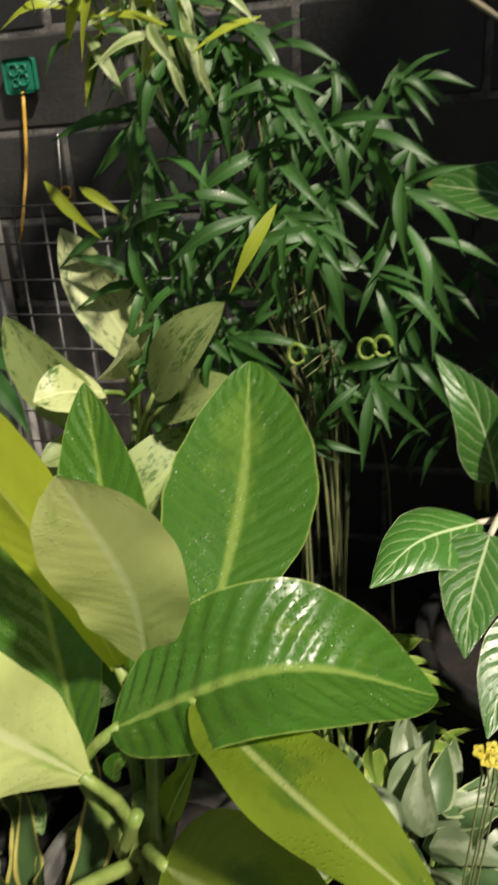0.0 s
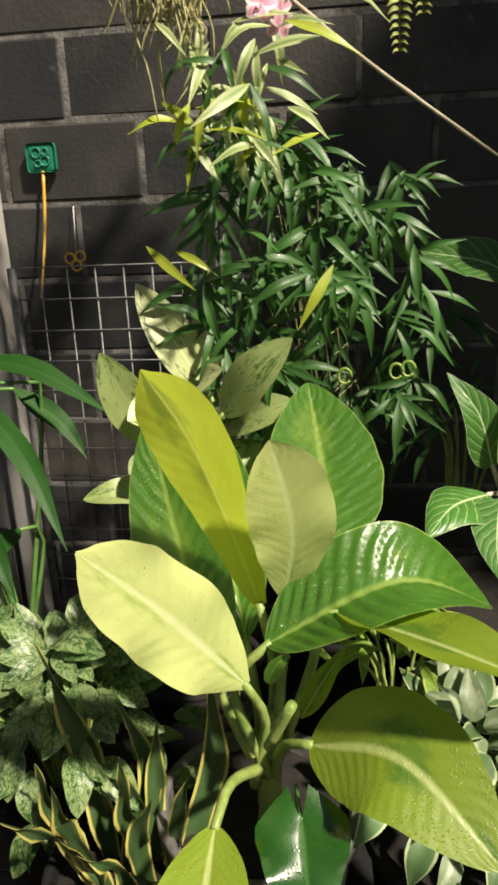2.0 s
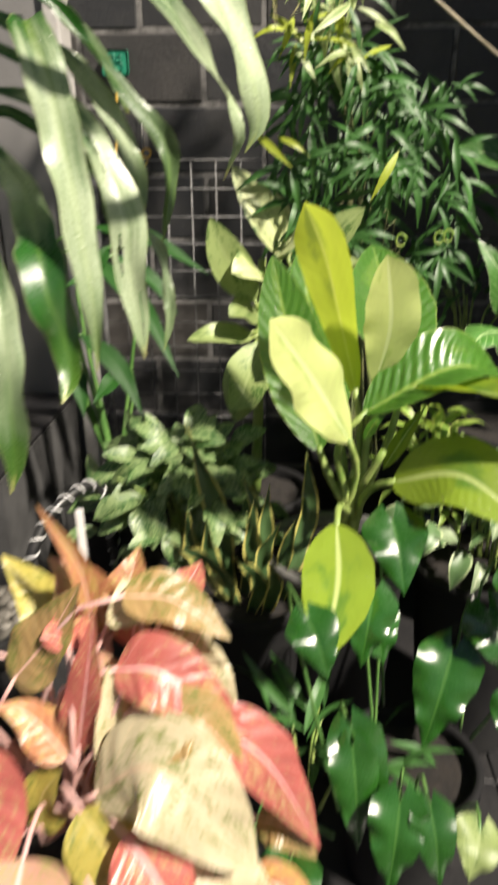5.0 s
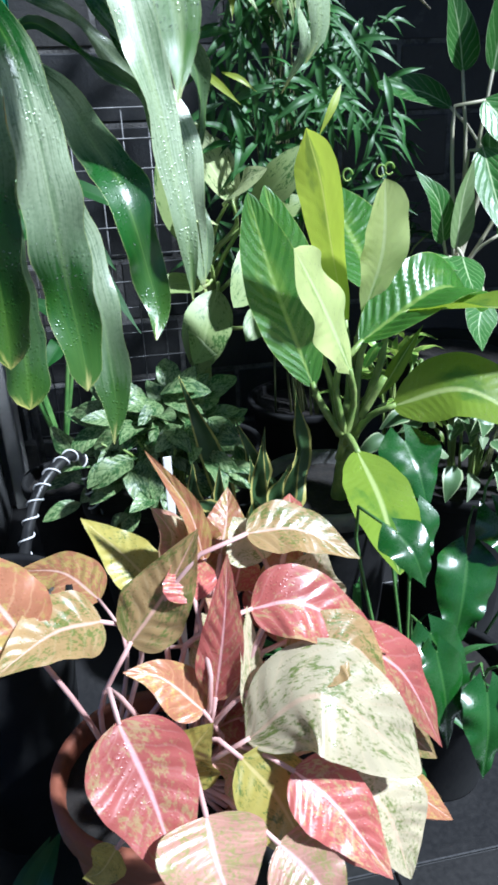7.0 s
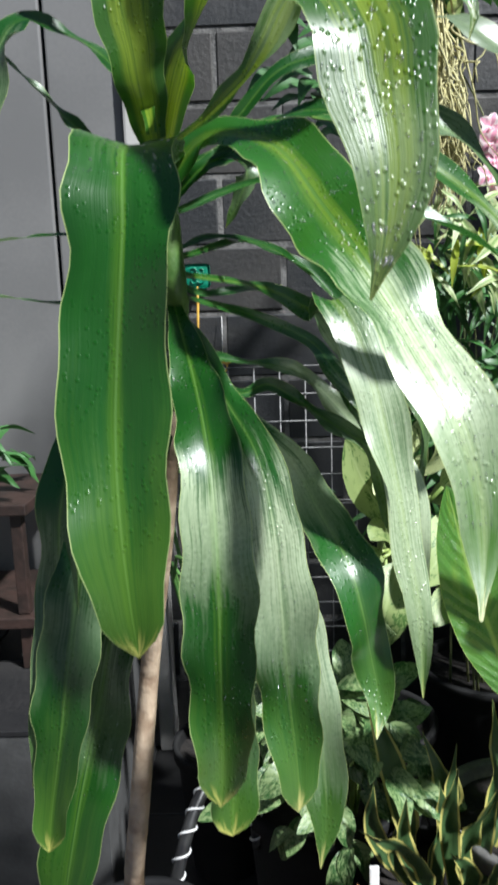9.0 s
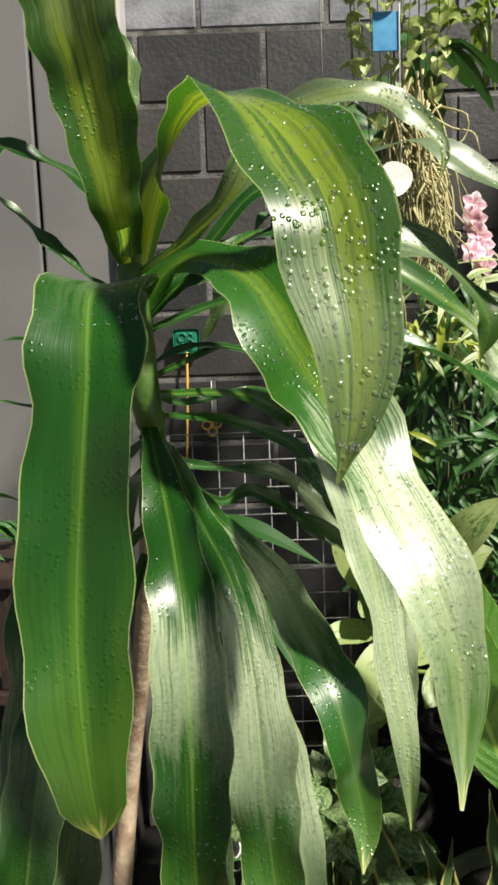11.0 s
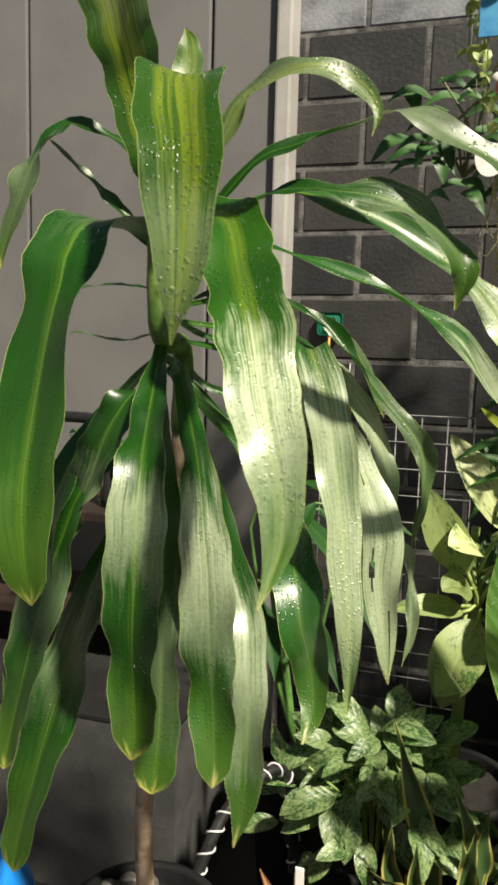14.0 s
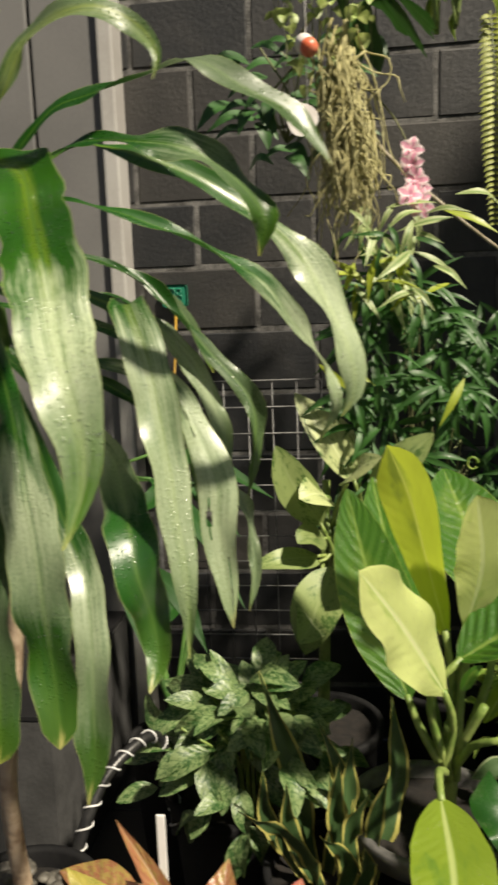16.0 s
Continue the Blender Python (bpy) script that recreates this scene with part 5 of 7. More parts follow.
leaf(pink_plant, M_PK_PINK, [(-0.661, -0.340, 0.500), (-0.630, -0.370, 0.477), (-0.608, -0.420, 0.462)], 0.100, "ovate", seed=119, petiole=(-0.745, -0.17, 0.42), pr=0.0035, pm=M_PINKSTALK, fold=0.15, ripple=0.01, ripple_n=9, wave=0.03, up=(0, -0.6, 0.8))
leaf(pink_plant, M_PK_CR, [(-0.559, -0.280, 0.495), (-0.520, -0.300, 0.461), (-0.496, -0.330, 0.372)], 0.120, "ovate", seed=120, petiole=(-0.745, -0.17, 0.42), pr=0.0035, pm=M_PINKSTALK, fold=0.15, ripple=0.01, ripple_n=9, wave=0.03, up=(0, -0.6, 0.8))
leaf(pink_plant, M_PK_RED, [(-0.718, -0.180, 0.716), (-0.726, -0.150, 0.745), (-0.738, -0.140, 0.764)], 0.070, "ovate", seed=121, petiole=(-0.745, -0.17, 0.42), pr=0.0035, pm=M_PINKSTALK, fold=0.15, ripple=0.01, ripple_n=9, wave=0.03, up=(0, -0.6, 0.8))
leaf(pink_plant, M_PK_CR, [(-0.631, -0.160, 0.746), (-0.652, -0.130, 0.771), (-0.660, -0.120, 0.786)], 0.080, "ovate", seed=122, petiole=(-0.745, -0.17, 0.42), pr=0.0035, pm=M_PINKSTALK, fold=0.15, ripple=0.01, ripple_n=9, wave=0.03, up=(0, -0.6, 0.8))
leaf(pink_plant, M_PK_CR, [(-0.574, -0.170, 0.668), (-0.569, -0.150, 0.705), (-0.552, -0.140, 0.739)], 0.090, "ovate", seed=123, petiole=(-0.745, -0.17, 0.42), pr=0.0035, pm=M_PINKSTALK, fold=0.15, ripple=0.01, ripple_n=9, wave=0.03, up=(0, -0.6, 0.8))
leaf(pink_plant, M_PK_GR, [(-0.623, -0.240, 0.649), (-0.555, -0.240, 0.671), (-0.500, -0.240, 0.600)], 0.090, "ovate", seed=124, petiole=(-0.745, -0.17, 0.42), pr=0.0035, pm=M_PINKSTALK, fold=0.15, ripple=0.01, ripple_n=9, wave=0.03, up=(0, -0.6, 0.8))
leaf(pink_plant, M_PK_YS, [(-0.751, -0.260, 0.515), (-0.742, -0.260, 0.569), (-0.715, -0.260, 0.608)], 0.080, "ovate", seed=125, petiole=(-0.745, -0.17, 0.42), pr=0.0035, pm=M_PINKSTALK, fold=0.15, ripple=0.01, ripple_n=9, wave=0.03, up=(0, -0.6, 0.8))
leaf(pink_plant, M_PK_YS, [(-0.836, -0.300, 0.491), (-0.858, -0.300, 0.457), (-0.878, -0.300, 0.453)], 0.050, "ovate", seed=126, petiole=(-0.745, -0.17, 0.42), pr=0.0035, pm=M_PINKSTALK, fold=0.15, ripple=0.01, ripple_n=9, wave=0.03, up=(0, -0.6, 0.8))

leaf(pink_plant, M_PK_OR, [(-0.851, 0.151, 0.497), (-0.912, 0.221, 0.514), (-0.992, 0.260, 0.505)], 0.100, "ovate", seed=127, petiole=(-0.845, -0.1, 0.4), pr=0.0035, pm=M_PINKSTALK, fold=0.15, ripple=0.01, ripple_n=9, wave=0.03, up=(0, -0.6, 0.8))

# ==== glossy dark plants near the ground
lily_plant = thing("lily_plant", (-0.24, 0.10, 0.25), "low plant with glossy dark green heart-shaped leaves on long stalks", "plant")

leaf(lily_plant, M_LILY, [(-0.272, 0.280, 0.659), (-0.263, 0.232, 0.619), (-0.253, 0.200, 0.555)], 0.120, "heart", up=(0, -0.65, 0.75), seed=131, petiole=(-0.261, 0.267, 0.22), pr=0.003, pm=M_LILYSTALK, fold=0.28, ns=42, nc=8, curl=-0.25, wave=0.07)
leaf(lily_plant, M_LILY, [(-0.153, 0.220, 0.424), (-0.179, 0.177, 0.349), (-0.205, 0.150, 0.250)], 0.130, "heart", up=(0, -0.65, 0.75), seed=132, petiole=(-0.184, 0.228, 0.22), pr=0.003, pm=M_LILYSTALK, fold=0.28, ns=42, nc=8, curl=-0.25, wave=0.07)
leaf(lily_plant, M_LILY, [(-0.359, -0.080, 0.486), (-0.352, -0.108, 0.418), (-0.346, -0.120, 0.326)], 0.075, "heart", up=(0, -0.65, 0.75), seed=133, petiole=(-0.317, 0.033, 0.22), pr=0.003, pm=M_LILYSTALK, fold=0.28, ns=42, nc=8, curl=-0.25, wave=0.07)
leaf(lily_plant, M_LILY, [(-0.292, -0.120, 0.432), (-0.299, -0.148, 0.376), (-0.305, -0.160, 0.296)], 0.090, "heart", up=(0, -0.65, 0.75), seed=134, petiole=(-0.274, 0.007, 0.22), pr=0.003, pm=M_LILYSTALK, fold=0.28, ns=42, nc=8, curl=-0.25, wave=0.07)
leaf(lily_plant, M_LILY, [(-0.250, -0.120, 0.423), (-0.242, -0.148, 0.380), (-0.234, -0.160, 0.314)], 0.070, "heart", up=(0, -0.65, 0.75), seed=135, petiole=(-0.246, 0.007, 0.22), pr=0.003, pm=M_LILYSTALK, fold=0.28, ns=42, nc=8, curl=-0.25, wave=0.07)
leaf(lily_plant, M_LILY, [(-0.444, -0.150, 0.336), (-0.452, -0.183, 0.297), (-0.461, -0.200, 0.234)], 0.100, "heart", up=(0, -0.65, 0.75), seed=136, petiole=(-0.373, -0.0125, 0.22), pr=0.003, pm=M_LILYSTALK, fold=0.28, ns=42, nc=8, curl=-0.25, wave=0.07)
leaf(lily_plant, M_LILY, [(-0.428, -0.070, 0.697), (-0.413, -0.098, 0.675), (-0.399, -0.110, 0.630)], 0.075, "heart", up=(0, -0.65, 0.75), seed=138, petiole=(-0.362, 0.0395, 0.22), pr=0.003, pm=M_LILYSTALK, fold=0.28, ns=42, nc=8, curl=-0.25, wave=0.07)
leaf(lily_plant, M_LILY, [(-0.093, 0.240, 0.501), (-0.073, 0.202, 0.458), (-0.053, 0.180, 0.391)], 0.120, "heart", up=(0, -0.65, 0.75), seed=139, petiole=(-0.144, 0.241, 0.22), pr=0.003, pm=M_LILYSTALK, fold=0.28, ns=42, nc=8, curl=-0.25, wave=0.07)
leaf(lily_plant, M_LILY, [(-0.058, 0.200, 0.605), (-0.044, 0.167, 0.587), (-0.031, 0.150, 0.545)], 0.120, "heart", up=(0, -0.65, 0.75), seed=140, petiole=(-0.122, 0.215, 0.22), pr=0.003, pm=M_LILYSTALK, fold=0.28, ns=42, nc=8, curl=-0.25, wave=0.07)
leaf(lily_plant, M_LILY, [(-0.318, 0.120, 0.608), (-0.327, 0.092, 0.564), (-0.335, 0.080, 0.495)], 0.090, "heart", up=(0, -0.65, 0.75), seed=141, petiole=(-0.291, 0.163, 0.22), pr=0.003, pm=M_LILYSTALK, fold=0.28, ns=42, nc=8, curl=-0.25, wave=0.07)
leaf(lily_plant, M_LILY, [(-0.312, 0.160, 0.552), (-0.303, 0.132, 0.522), (-0.293, 0.120, 0.468)], 0.090, "heart", up=(0, -0.65, 0.75), seed=142, petiole=(-0.287, 0.189, 0.22), pr=0.003, pm=M_LILYSTALK, fold=0.28, ns=42, nc=8, curl=-0.25, wave=0.07)
leaf(lily_plant, M_SPECK_D, [(-0.169, -0.100, 0.357), (-0.180, -0.133, 0.348), (-0.192, -0.150, 0.316)], 0.080, "heart", up=(0, -0.65, 0.75), seed=143, petiole=(-0.194, 0.02, 0.22), pr=0.003, pm=M_LILYSTALK, fold=0.28, ns=42, nc=8, curl=-0.25, wave=0.07)
leaf(lily_plant, M_LILY, [(-0.361, -0.060, 0.504), (-0.338, -0.088, 0.439), (-0.315, -0.100, 0.349)], 0.090, "heart", up=(0, -0.65, 0.75), seed=144, petiole=(-0.319, 0.046, 0.22), pr=0.003, pm=M_LILYSTALK, fold=0.28, ns=42, nc=8, curl=-0.25, wave=0.07)
leaf(lily_plant, M_LILY, [(-0.026, 0.200, 0.334), (-0.034, 0.172, 0.299), (-0.042, 0.160, 0.240)], 0.110, "heart", up=(0, -0.65, 0.75), seed=145, petiole=(-0.101, 0.215, 0.22), pr=0.003, pm=M_LILYSTALK, fold=0.28, ns=42, nc=8, curl=-0.25, wave=0.07)
leaf(pink_plant, M_PK_RED, [(-0.661, -0.104, 0.667), (-0.649, -0.116, 0.727), (-0.637, -0.124, 0.749)], 0.062, "ovate", seed=150, petiole=(-0.745, -0.17, 0.42), pr=0.0035, pm=M_PINKSTALK, fold=0.15, ripple=0.01, ripple_n=9, wave=0.03, up=(0.1, -0.6, 0.75))
leaf(pink_plant, M_PK_CR, [(-0.647, -0.232, 0.394), (-0.600, -0.244, 0.392), (-0.549, -0.252, 0.342)], 0.066, "ovate", seed=151, petiole=(-0.745, -0.17, 0.42), pr=0.0035, pm=M_PINKSTALK, fold=0.15, ripple=0.01, ripple_n=9, wave=0.03, up=(0.1, -0.6, 0.75))
leaf(pink_plant, M_PK_GR, [(-0.588, -0.132, 0.597), (-0.608, -0.144, 0.664), (-0.624, -0.152, 0.691)], 0.065, "ovate", seed=152, petiole=(-0.745, -0.17, 0.42), pr=0.0035, pm=M_PINKSTALK, fold=0.15, ripple=0.01, ripple_n=9, wave=0.03, up=(0.1, -0.6, 0.75))
leaf(pink_plant, M_PK_OR, [(-0.501, -0.218, 0.389), (-0.451, -0.230, 0.385), (-0.394, -0.238, 0.330)], 0.065, "ovate", seed=153, petiole=(-0.745, -0.17, 0.42), pr=0.0035, pm=M_PINKSTALK, fold=0.15, ripple=0.01, ripple_n=9, wave=0.03, up=(0.1, -0.6, 0.75))
leaf(pink_plant, M_PK_PINK, [(-0.660, -0.187, 0.493), (-0.610, -0.199, 0.507), (-0.557, -0.207, 0.478)], 0.082, "ovate", seed=154, petiole=(-0.745, -0.17, 0.42), pr=0.0035, pm=M_PINKSTALK, fold=0.15, ripple=0.01, ripple_n=9, wave=0.03, up=(0.1, -0.6, 0.75))
leaf(pink_plant, M_PK_RED, [(-0.717, -0.183, 0.512), (-0.675, -0.195, 0.541), (-0.633, -0.203, 0.528)], 0.064, "ovate", seed=155, petiole=(-0.745, -0.17, 0.42), pr=0.0035, pm=M_PINKSTALK, fold=0.15, ripple=0.01, ripple_n=9, wave=0.03, up=(0.1, -0.6, 0.75))
leaf(pink_plant, M_PK_CR, [(-0.598, -0.102, 0.662), (-0.560, -0.114, 0.633), (-0.518, -0.122, 0.561)], 0.074, "ovate", seed=156, petiole=(-0.745, -0.17, 0.42), pr=0.0035, pm=M_PINKSTALK, fold=0.15, ripple=0.01, ripple_n=9, wave=0.03, up=(0.1, -0.6, 0.75))
leaf(pink_plant, M_PK_GR, [(-0.673, -0.231, 0.403), (-0.631, -0.243, 0.462), (-0.588, -0.251, 0.474)], 0.081, "ovate", seed=157, petiole=(-0.745, -0.17, 0.42), pr=0.0035, pm=M_PINKSTALK, fold=0.15, ripple=0.01, ripple_n=9, wave=0.03, up=(0.1, -0.6, 0.75))
leaf(pink_plant, M_PK_OR, [(-0.600, -0.153, 0.553), (-0.565, -0.165, 0.595), (-0.528, -0.173, 0.596)], 0.064, "ovate", seed=158, petiole=(-0.745, -0.17, 0.42), pr=0.0035, pm=M_PINKSTALK, fold=0.15, ripple=0.01, ripple_n=9, wave=0.03, up=(0.1, -0.6, 0.75))
leaf(pink_plant, M_PK_PINK, [(-0.668, -0.216, 0.434), (-0.697, -0.228, 0.500), (-0.724, -0.236, 0.520)], 0.076, "ovate", seed=159, petiole=(-0.745, -0.17, 0.42), pr=0.0035, pm=M_PINKSTALK, fold=0.15, ripple=0.01, ripple_n=9, wave=0.03, up=(0.1, -0.6, 0.75))
leaf(pink_plant, M_PK_RED, [(-0.665, -0.172, 0.525), (-0.642, -0.184, 0.588), (-0.620, -0.192, 0.609)], 0.085, "ovate", seed=160, petiole=(-0.745, -0.17, 0.42), pr=0.0035, pm=M_PINKSTALK, fold=0.15, ripple=0.01, ripple_n=9, wave=0.03, up=(0.1, -0.6, 0.75))
leaf(pink_plant, M_PK_CR, [(-0.682, -0.153, 0.569), (-0.697, -0.165, 0.652), (-0.711, -0.173, 0.693)], 0.067, "ovate", seed=161, petiole=(-0.745, -0.17, 0.42), pr=0.0035, pm=M_PINKSTALK, fold=0.15, ripple=0.01, ripple_n=9, wave=0.03, up=(0.1, -0.6, 0.75))
leaf(pink_plant, M_PK_GR, [(-0.653, -0.205, 0.452), (-0.651, -0.217, 0.541), (-0.648, -0.225, 0.583)], 0.083, "ovate", seed=162, petiole=(-0.745, -0.17, 0.42), pr=0.0035, pm=M_PINKSTALK, fold=0.15, ripple=0.01, ripple_n=9, wave=0.03, up=(0.1, -0.6, 0.75))
leaf(pink_plant, M_PK_OR, [(-0.694, -0.098, 0.686), (-0.704, -0.110, 0.765), (-0.714, -0.118, 0.806)], 0.075, "ovate", seed=163, petiole=(-0.745, -0.17, 0.42), pr=0.0035, pm=M_PINKSTALK, fold=0.15, ripple=0.01, ripple_n=9, wave=0.03, up=(0.1, -0.6, 0.75))
leaf(pink_plant, M_PK_PINK, [(-0.669, -0.140, 0.593), (-0.687, -0.152, 0.669), (-0.704, -0.160, 0.704)], 0.061, "ovate", seed=164, petiole=(-0.745, -0.17, 0.42), pr=0.0035, pm=M_PINKSTALK, fold=0.15, ripple=0.01, ripple_n=9, wave=0.03, up=(0.1, -0.6, 0.75))
leaf(pink_plant, M_PK_RED, [(-0.567, -0.229, 0.382), (-0.533, -0.241, 0.349), (-0.493, -0.249, 0.262)], 0.084, "ovate", seed=165, petiole=(-0.745, -0.17, 0.42), pr=0.0035, pm=M_PINKSTALK, fold=0.15, ripple=0.01, ripple_n=9, wave=0.03, up=(0.1, -0.6, 0.75))
leaf(pink_plant, M_PK_CR, [(-0.723, -0.134, 0.616), (-0.693, -0.146, 0.585), (-0.662, -0.154, 0.511)], 0.070, "ovate", seed=166, petiole=(-0.745, -0.17, 0.42), pr=0.0035, pm=M_PINKSTALK, fold=0.15, ripple=0.01, ripple_n=9, wave=0.03, up=(0.1, -0.6, 0.75))
leaf(pink_plant, M_PK_GR, [(-0.489, -0.185, 0.460), (-0.452, -0.197, 0.461), (-0.409, -0.205, 0.415)], 0.065, "ovate", seed=167, petiole=(-0.745, -0.17, 0.42), pr=0.0035, pm=M_PINKSTALK, fold=0.15, ripple=0.01, ripple_n=9, wave=0.03, up=(0.1, -0.6, 0.75))
leaf(pink_plant, M_PK_OR, [(-0.607, -0.110, 0.648), (-0.594, -0.122, 0.729), (-0.579, -0.130, 0.771)], 0.068, "ovate", seed=168, petiole=(-0.745, -0.17, 0.42), pr=0.0035, pm=M_PINKSTALK, fold=0.15, ripple=0.01, ripple_n=9, wave=0.03, up=(0.1, -0.6, 0.75))
leaf(pink_plant, M_PK_PINK, [(-0.717, -0.095, 0.695), (-0.736, -0.107, 0.771), (-0.755, -0.115, 0.810)], 0.069, "ovate", seed=169, petiole=(-0.745, -0.17, 0.42), pr=0.0035, pm=M_PINKSTALK, fold=0.15, ripple=0.01, ripple_n=9, wave=0.03, up=(0.1, -0.6, 0.75))
leaf(pink_plant, M_PK_RED, [(-0.646, -0.103, 0.667), (-0.623, -0.115, 0.643), (-0.597, -0.123, 0.577)], 0.065, "ovate", seed=170, petiole=(-0.745, -0.17, 0.42), pr=0.0035, pm=M_PINKSTALK, fold=0.15, ripple=0.01, ripple_n=9, wave=0.03, up=(0.1, -0.6, 0.75))
leaf(pink_plant, M_PK_CR, [(-0.704, -0.097, 0.690), (-0.724, -0.109, 0.764), (-0.742, -0.117, 0.800)], 0.064, "ovate", seed=171, petiole=(-0.745, -0.17, 0.42), pr=0.0035, pm=M_PINKSTALK, fold=0.15, ripple=0.01, ripple_n=9, wave=0.03, up=(0.1, -0.6, 0.75))

# ==== pots
def pot(name, at, r, h, mat, label, rim=0.02, mat_rim=None, soil=0.03, base=0.72):
    t = thing(name, at, label, "plant pot")
    prof = [(0.001, 0), (r * base, 0), (r * base, 0.004), (r * 0.96, h - rim * 1.6), (r * 0.965, h - rim * 1.5), (r * 1.04, h - rim * 1.45), (r * 1.05, h - 0.004), (r * 1.035, h), (r * 0.95, h), (r * 0.93, h - 0.006), (r * 0.90, h - soil - 0.02)]
    put("body", lathe("body", prof[:5], mat), t, m=Matrix.Translation(at))
    put("rim", lathe("rim", prof[4:], mat_rim or mat), t, m=Matrix.Translation(at))
    vs = [(0.925 * r * q * math.cos(a), 0.925 * r * q * math.sin(a), h - soil + 0.006 * noise.noise((q * 9 * math.cos(a), q * 9 * math.sin(a), r * 40))) for q in (0.0, 0.3, 0.6, 0.85, 1.0) for a in [2 * math.pi * i / 24 for i in range(24)]]
    fs = [(k * 24 + i, k * 24 + (i + 1) % 24, (k + 1) * 24 + (i + 1) % 24, (k + 1) * 24 + i) for k in range(4) for i in range(24)]
    put("soil", mesh_of("soil", vs, fs, M_SOIL), t, m=Matrix.Translation(at))
    return t


pot("plant_pot", (-0.355, 0.49, 0.0), 0.155, 0.48, M_BLACKPOT, "deep black plastic pot with a scuffed grey rim", 0.025, M_GREYRIM)
pot("plant_pot", (-0.79, -0.12, 0.0), 0.135, 0.41, M_CLAY, "round terracotta pot of the pink plant", 0.03)
pot("plant_pot", (-0.73, 0.63, 0.0), 0.16, 0.44, M_BLACKPOT, "black pot of the silver-leaved plant")
pot("plant_pot", (-0.54, 0.38, 0.0), 0.12, 0.44, M_BLACKPOT, "black pot of the snake plant")
pot("plant_pot", (-0.56, 0.98, 0.0), 0.15, 0.38, M_BLACKPOT, "black pot of the speckled plant")
pot("plant_pot", (0.12, 0.90, 0.0), 0.18, 0.62, M_BLACKPOT, "tall black pot of the white-veined plant")
pot("plant_pot", (-0.22, 1.20, 0.0), 0.17, 0.40, M_BLACKPOT, "black pot of the bamboo")
pot("plant_pot", (-0.24, 0.12, 0.0), 0.13, 0.26, M_BLACKPOT, "low black pot of the glossy plant")
pot("plant_pot", (-0.04, 0.50, 0.0), 0.15, 0.46, M_BLACKPOT, "black pot of the pale shrub")
pot("plant_pot", (-0.95, 0.95, 0.0), 0.12, 0.34, M_BLACKPOT, "black pot of the strap-leaved plant")

PX, PY, PZ, PR = -1.03, 0.185, 0.495, 0.130
planter = pot("plant_pot", (PX, PY, 0.0), PR, PZ + 0.012, M_BLACKPOT, "round black pot of the corn plant topped with pale pebbles", 0.035, soil=0.032)
_rp = random.Random(8)
_pebs = []
for i in range(5):
    bm = bmesh.new()
    bmesh.ops.create_icosphere(bm, subdivisions=2, radius=0.012)
    for w in bm.verts:
        w.co.z *= 0.6
        w.co *= 1 + 0.25 * noise.noise(w.co * 90 + Vector((i, 0, 0)))
    me = bpy.data.meshes.new("pebble")
    bm.to_mesh(me)
    bm.free()
    me.materials.append(M_PEBBLE)
    me.polygons.foreach_set("use_smooth", [True] * len(me.polygons))
    _pebs.append(me)
for i in range(150):
    _q, _w = PR * 0.88 * math.sqrt(_rp.random()), _rp.uniform(0, 6.283)
    put("pebble", _rp.choice(_pebs), planter, m=pose(PX + _q * math.cos(_w), PY + _q * math.sin(_w), PZ - 0.012 + 0.014 * _rp.random(), _rp.uniform(-25, 25), _rp.uniform(-25, 25), _rp.uniform(0, 360)) @ Matrix.Scale(_rp.uniform(0.8, 1.5), 4))


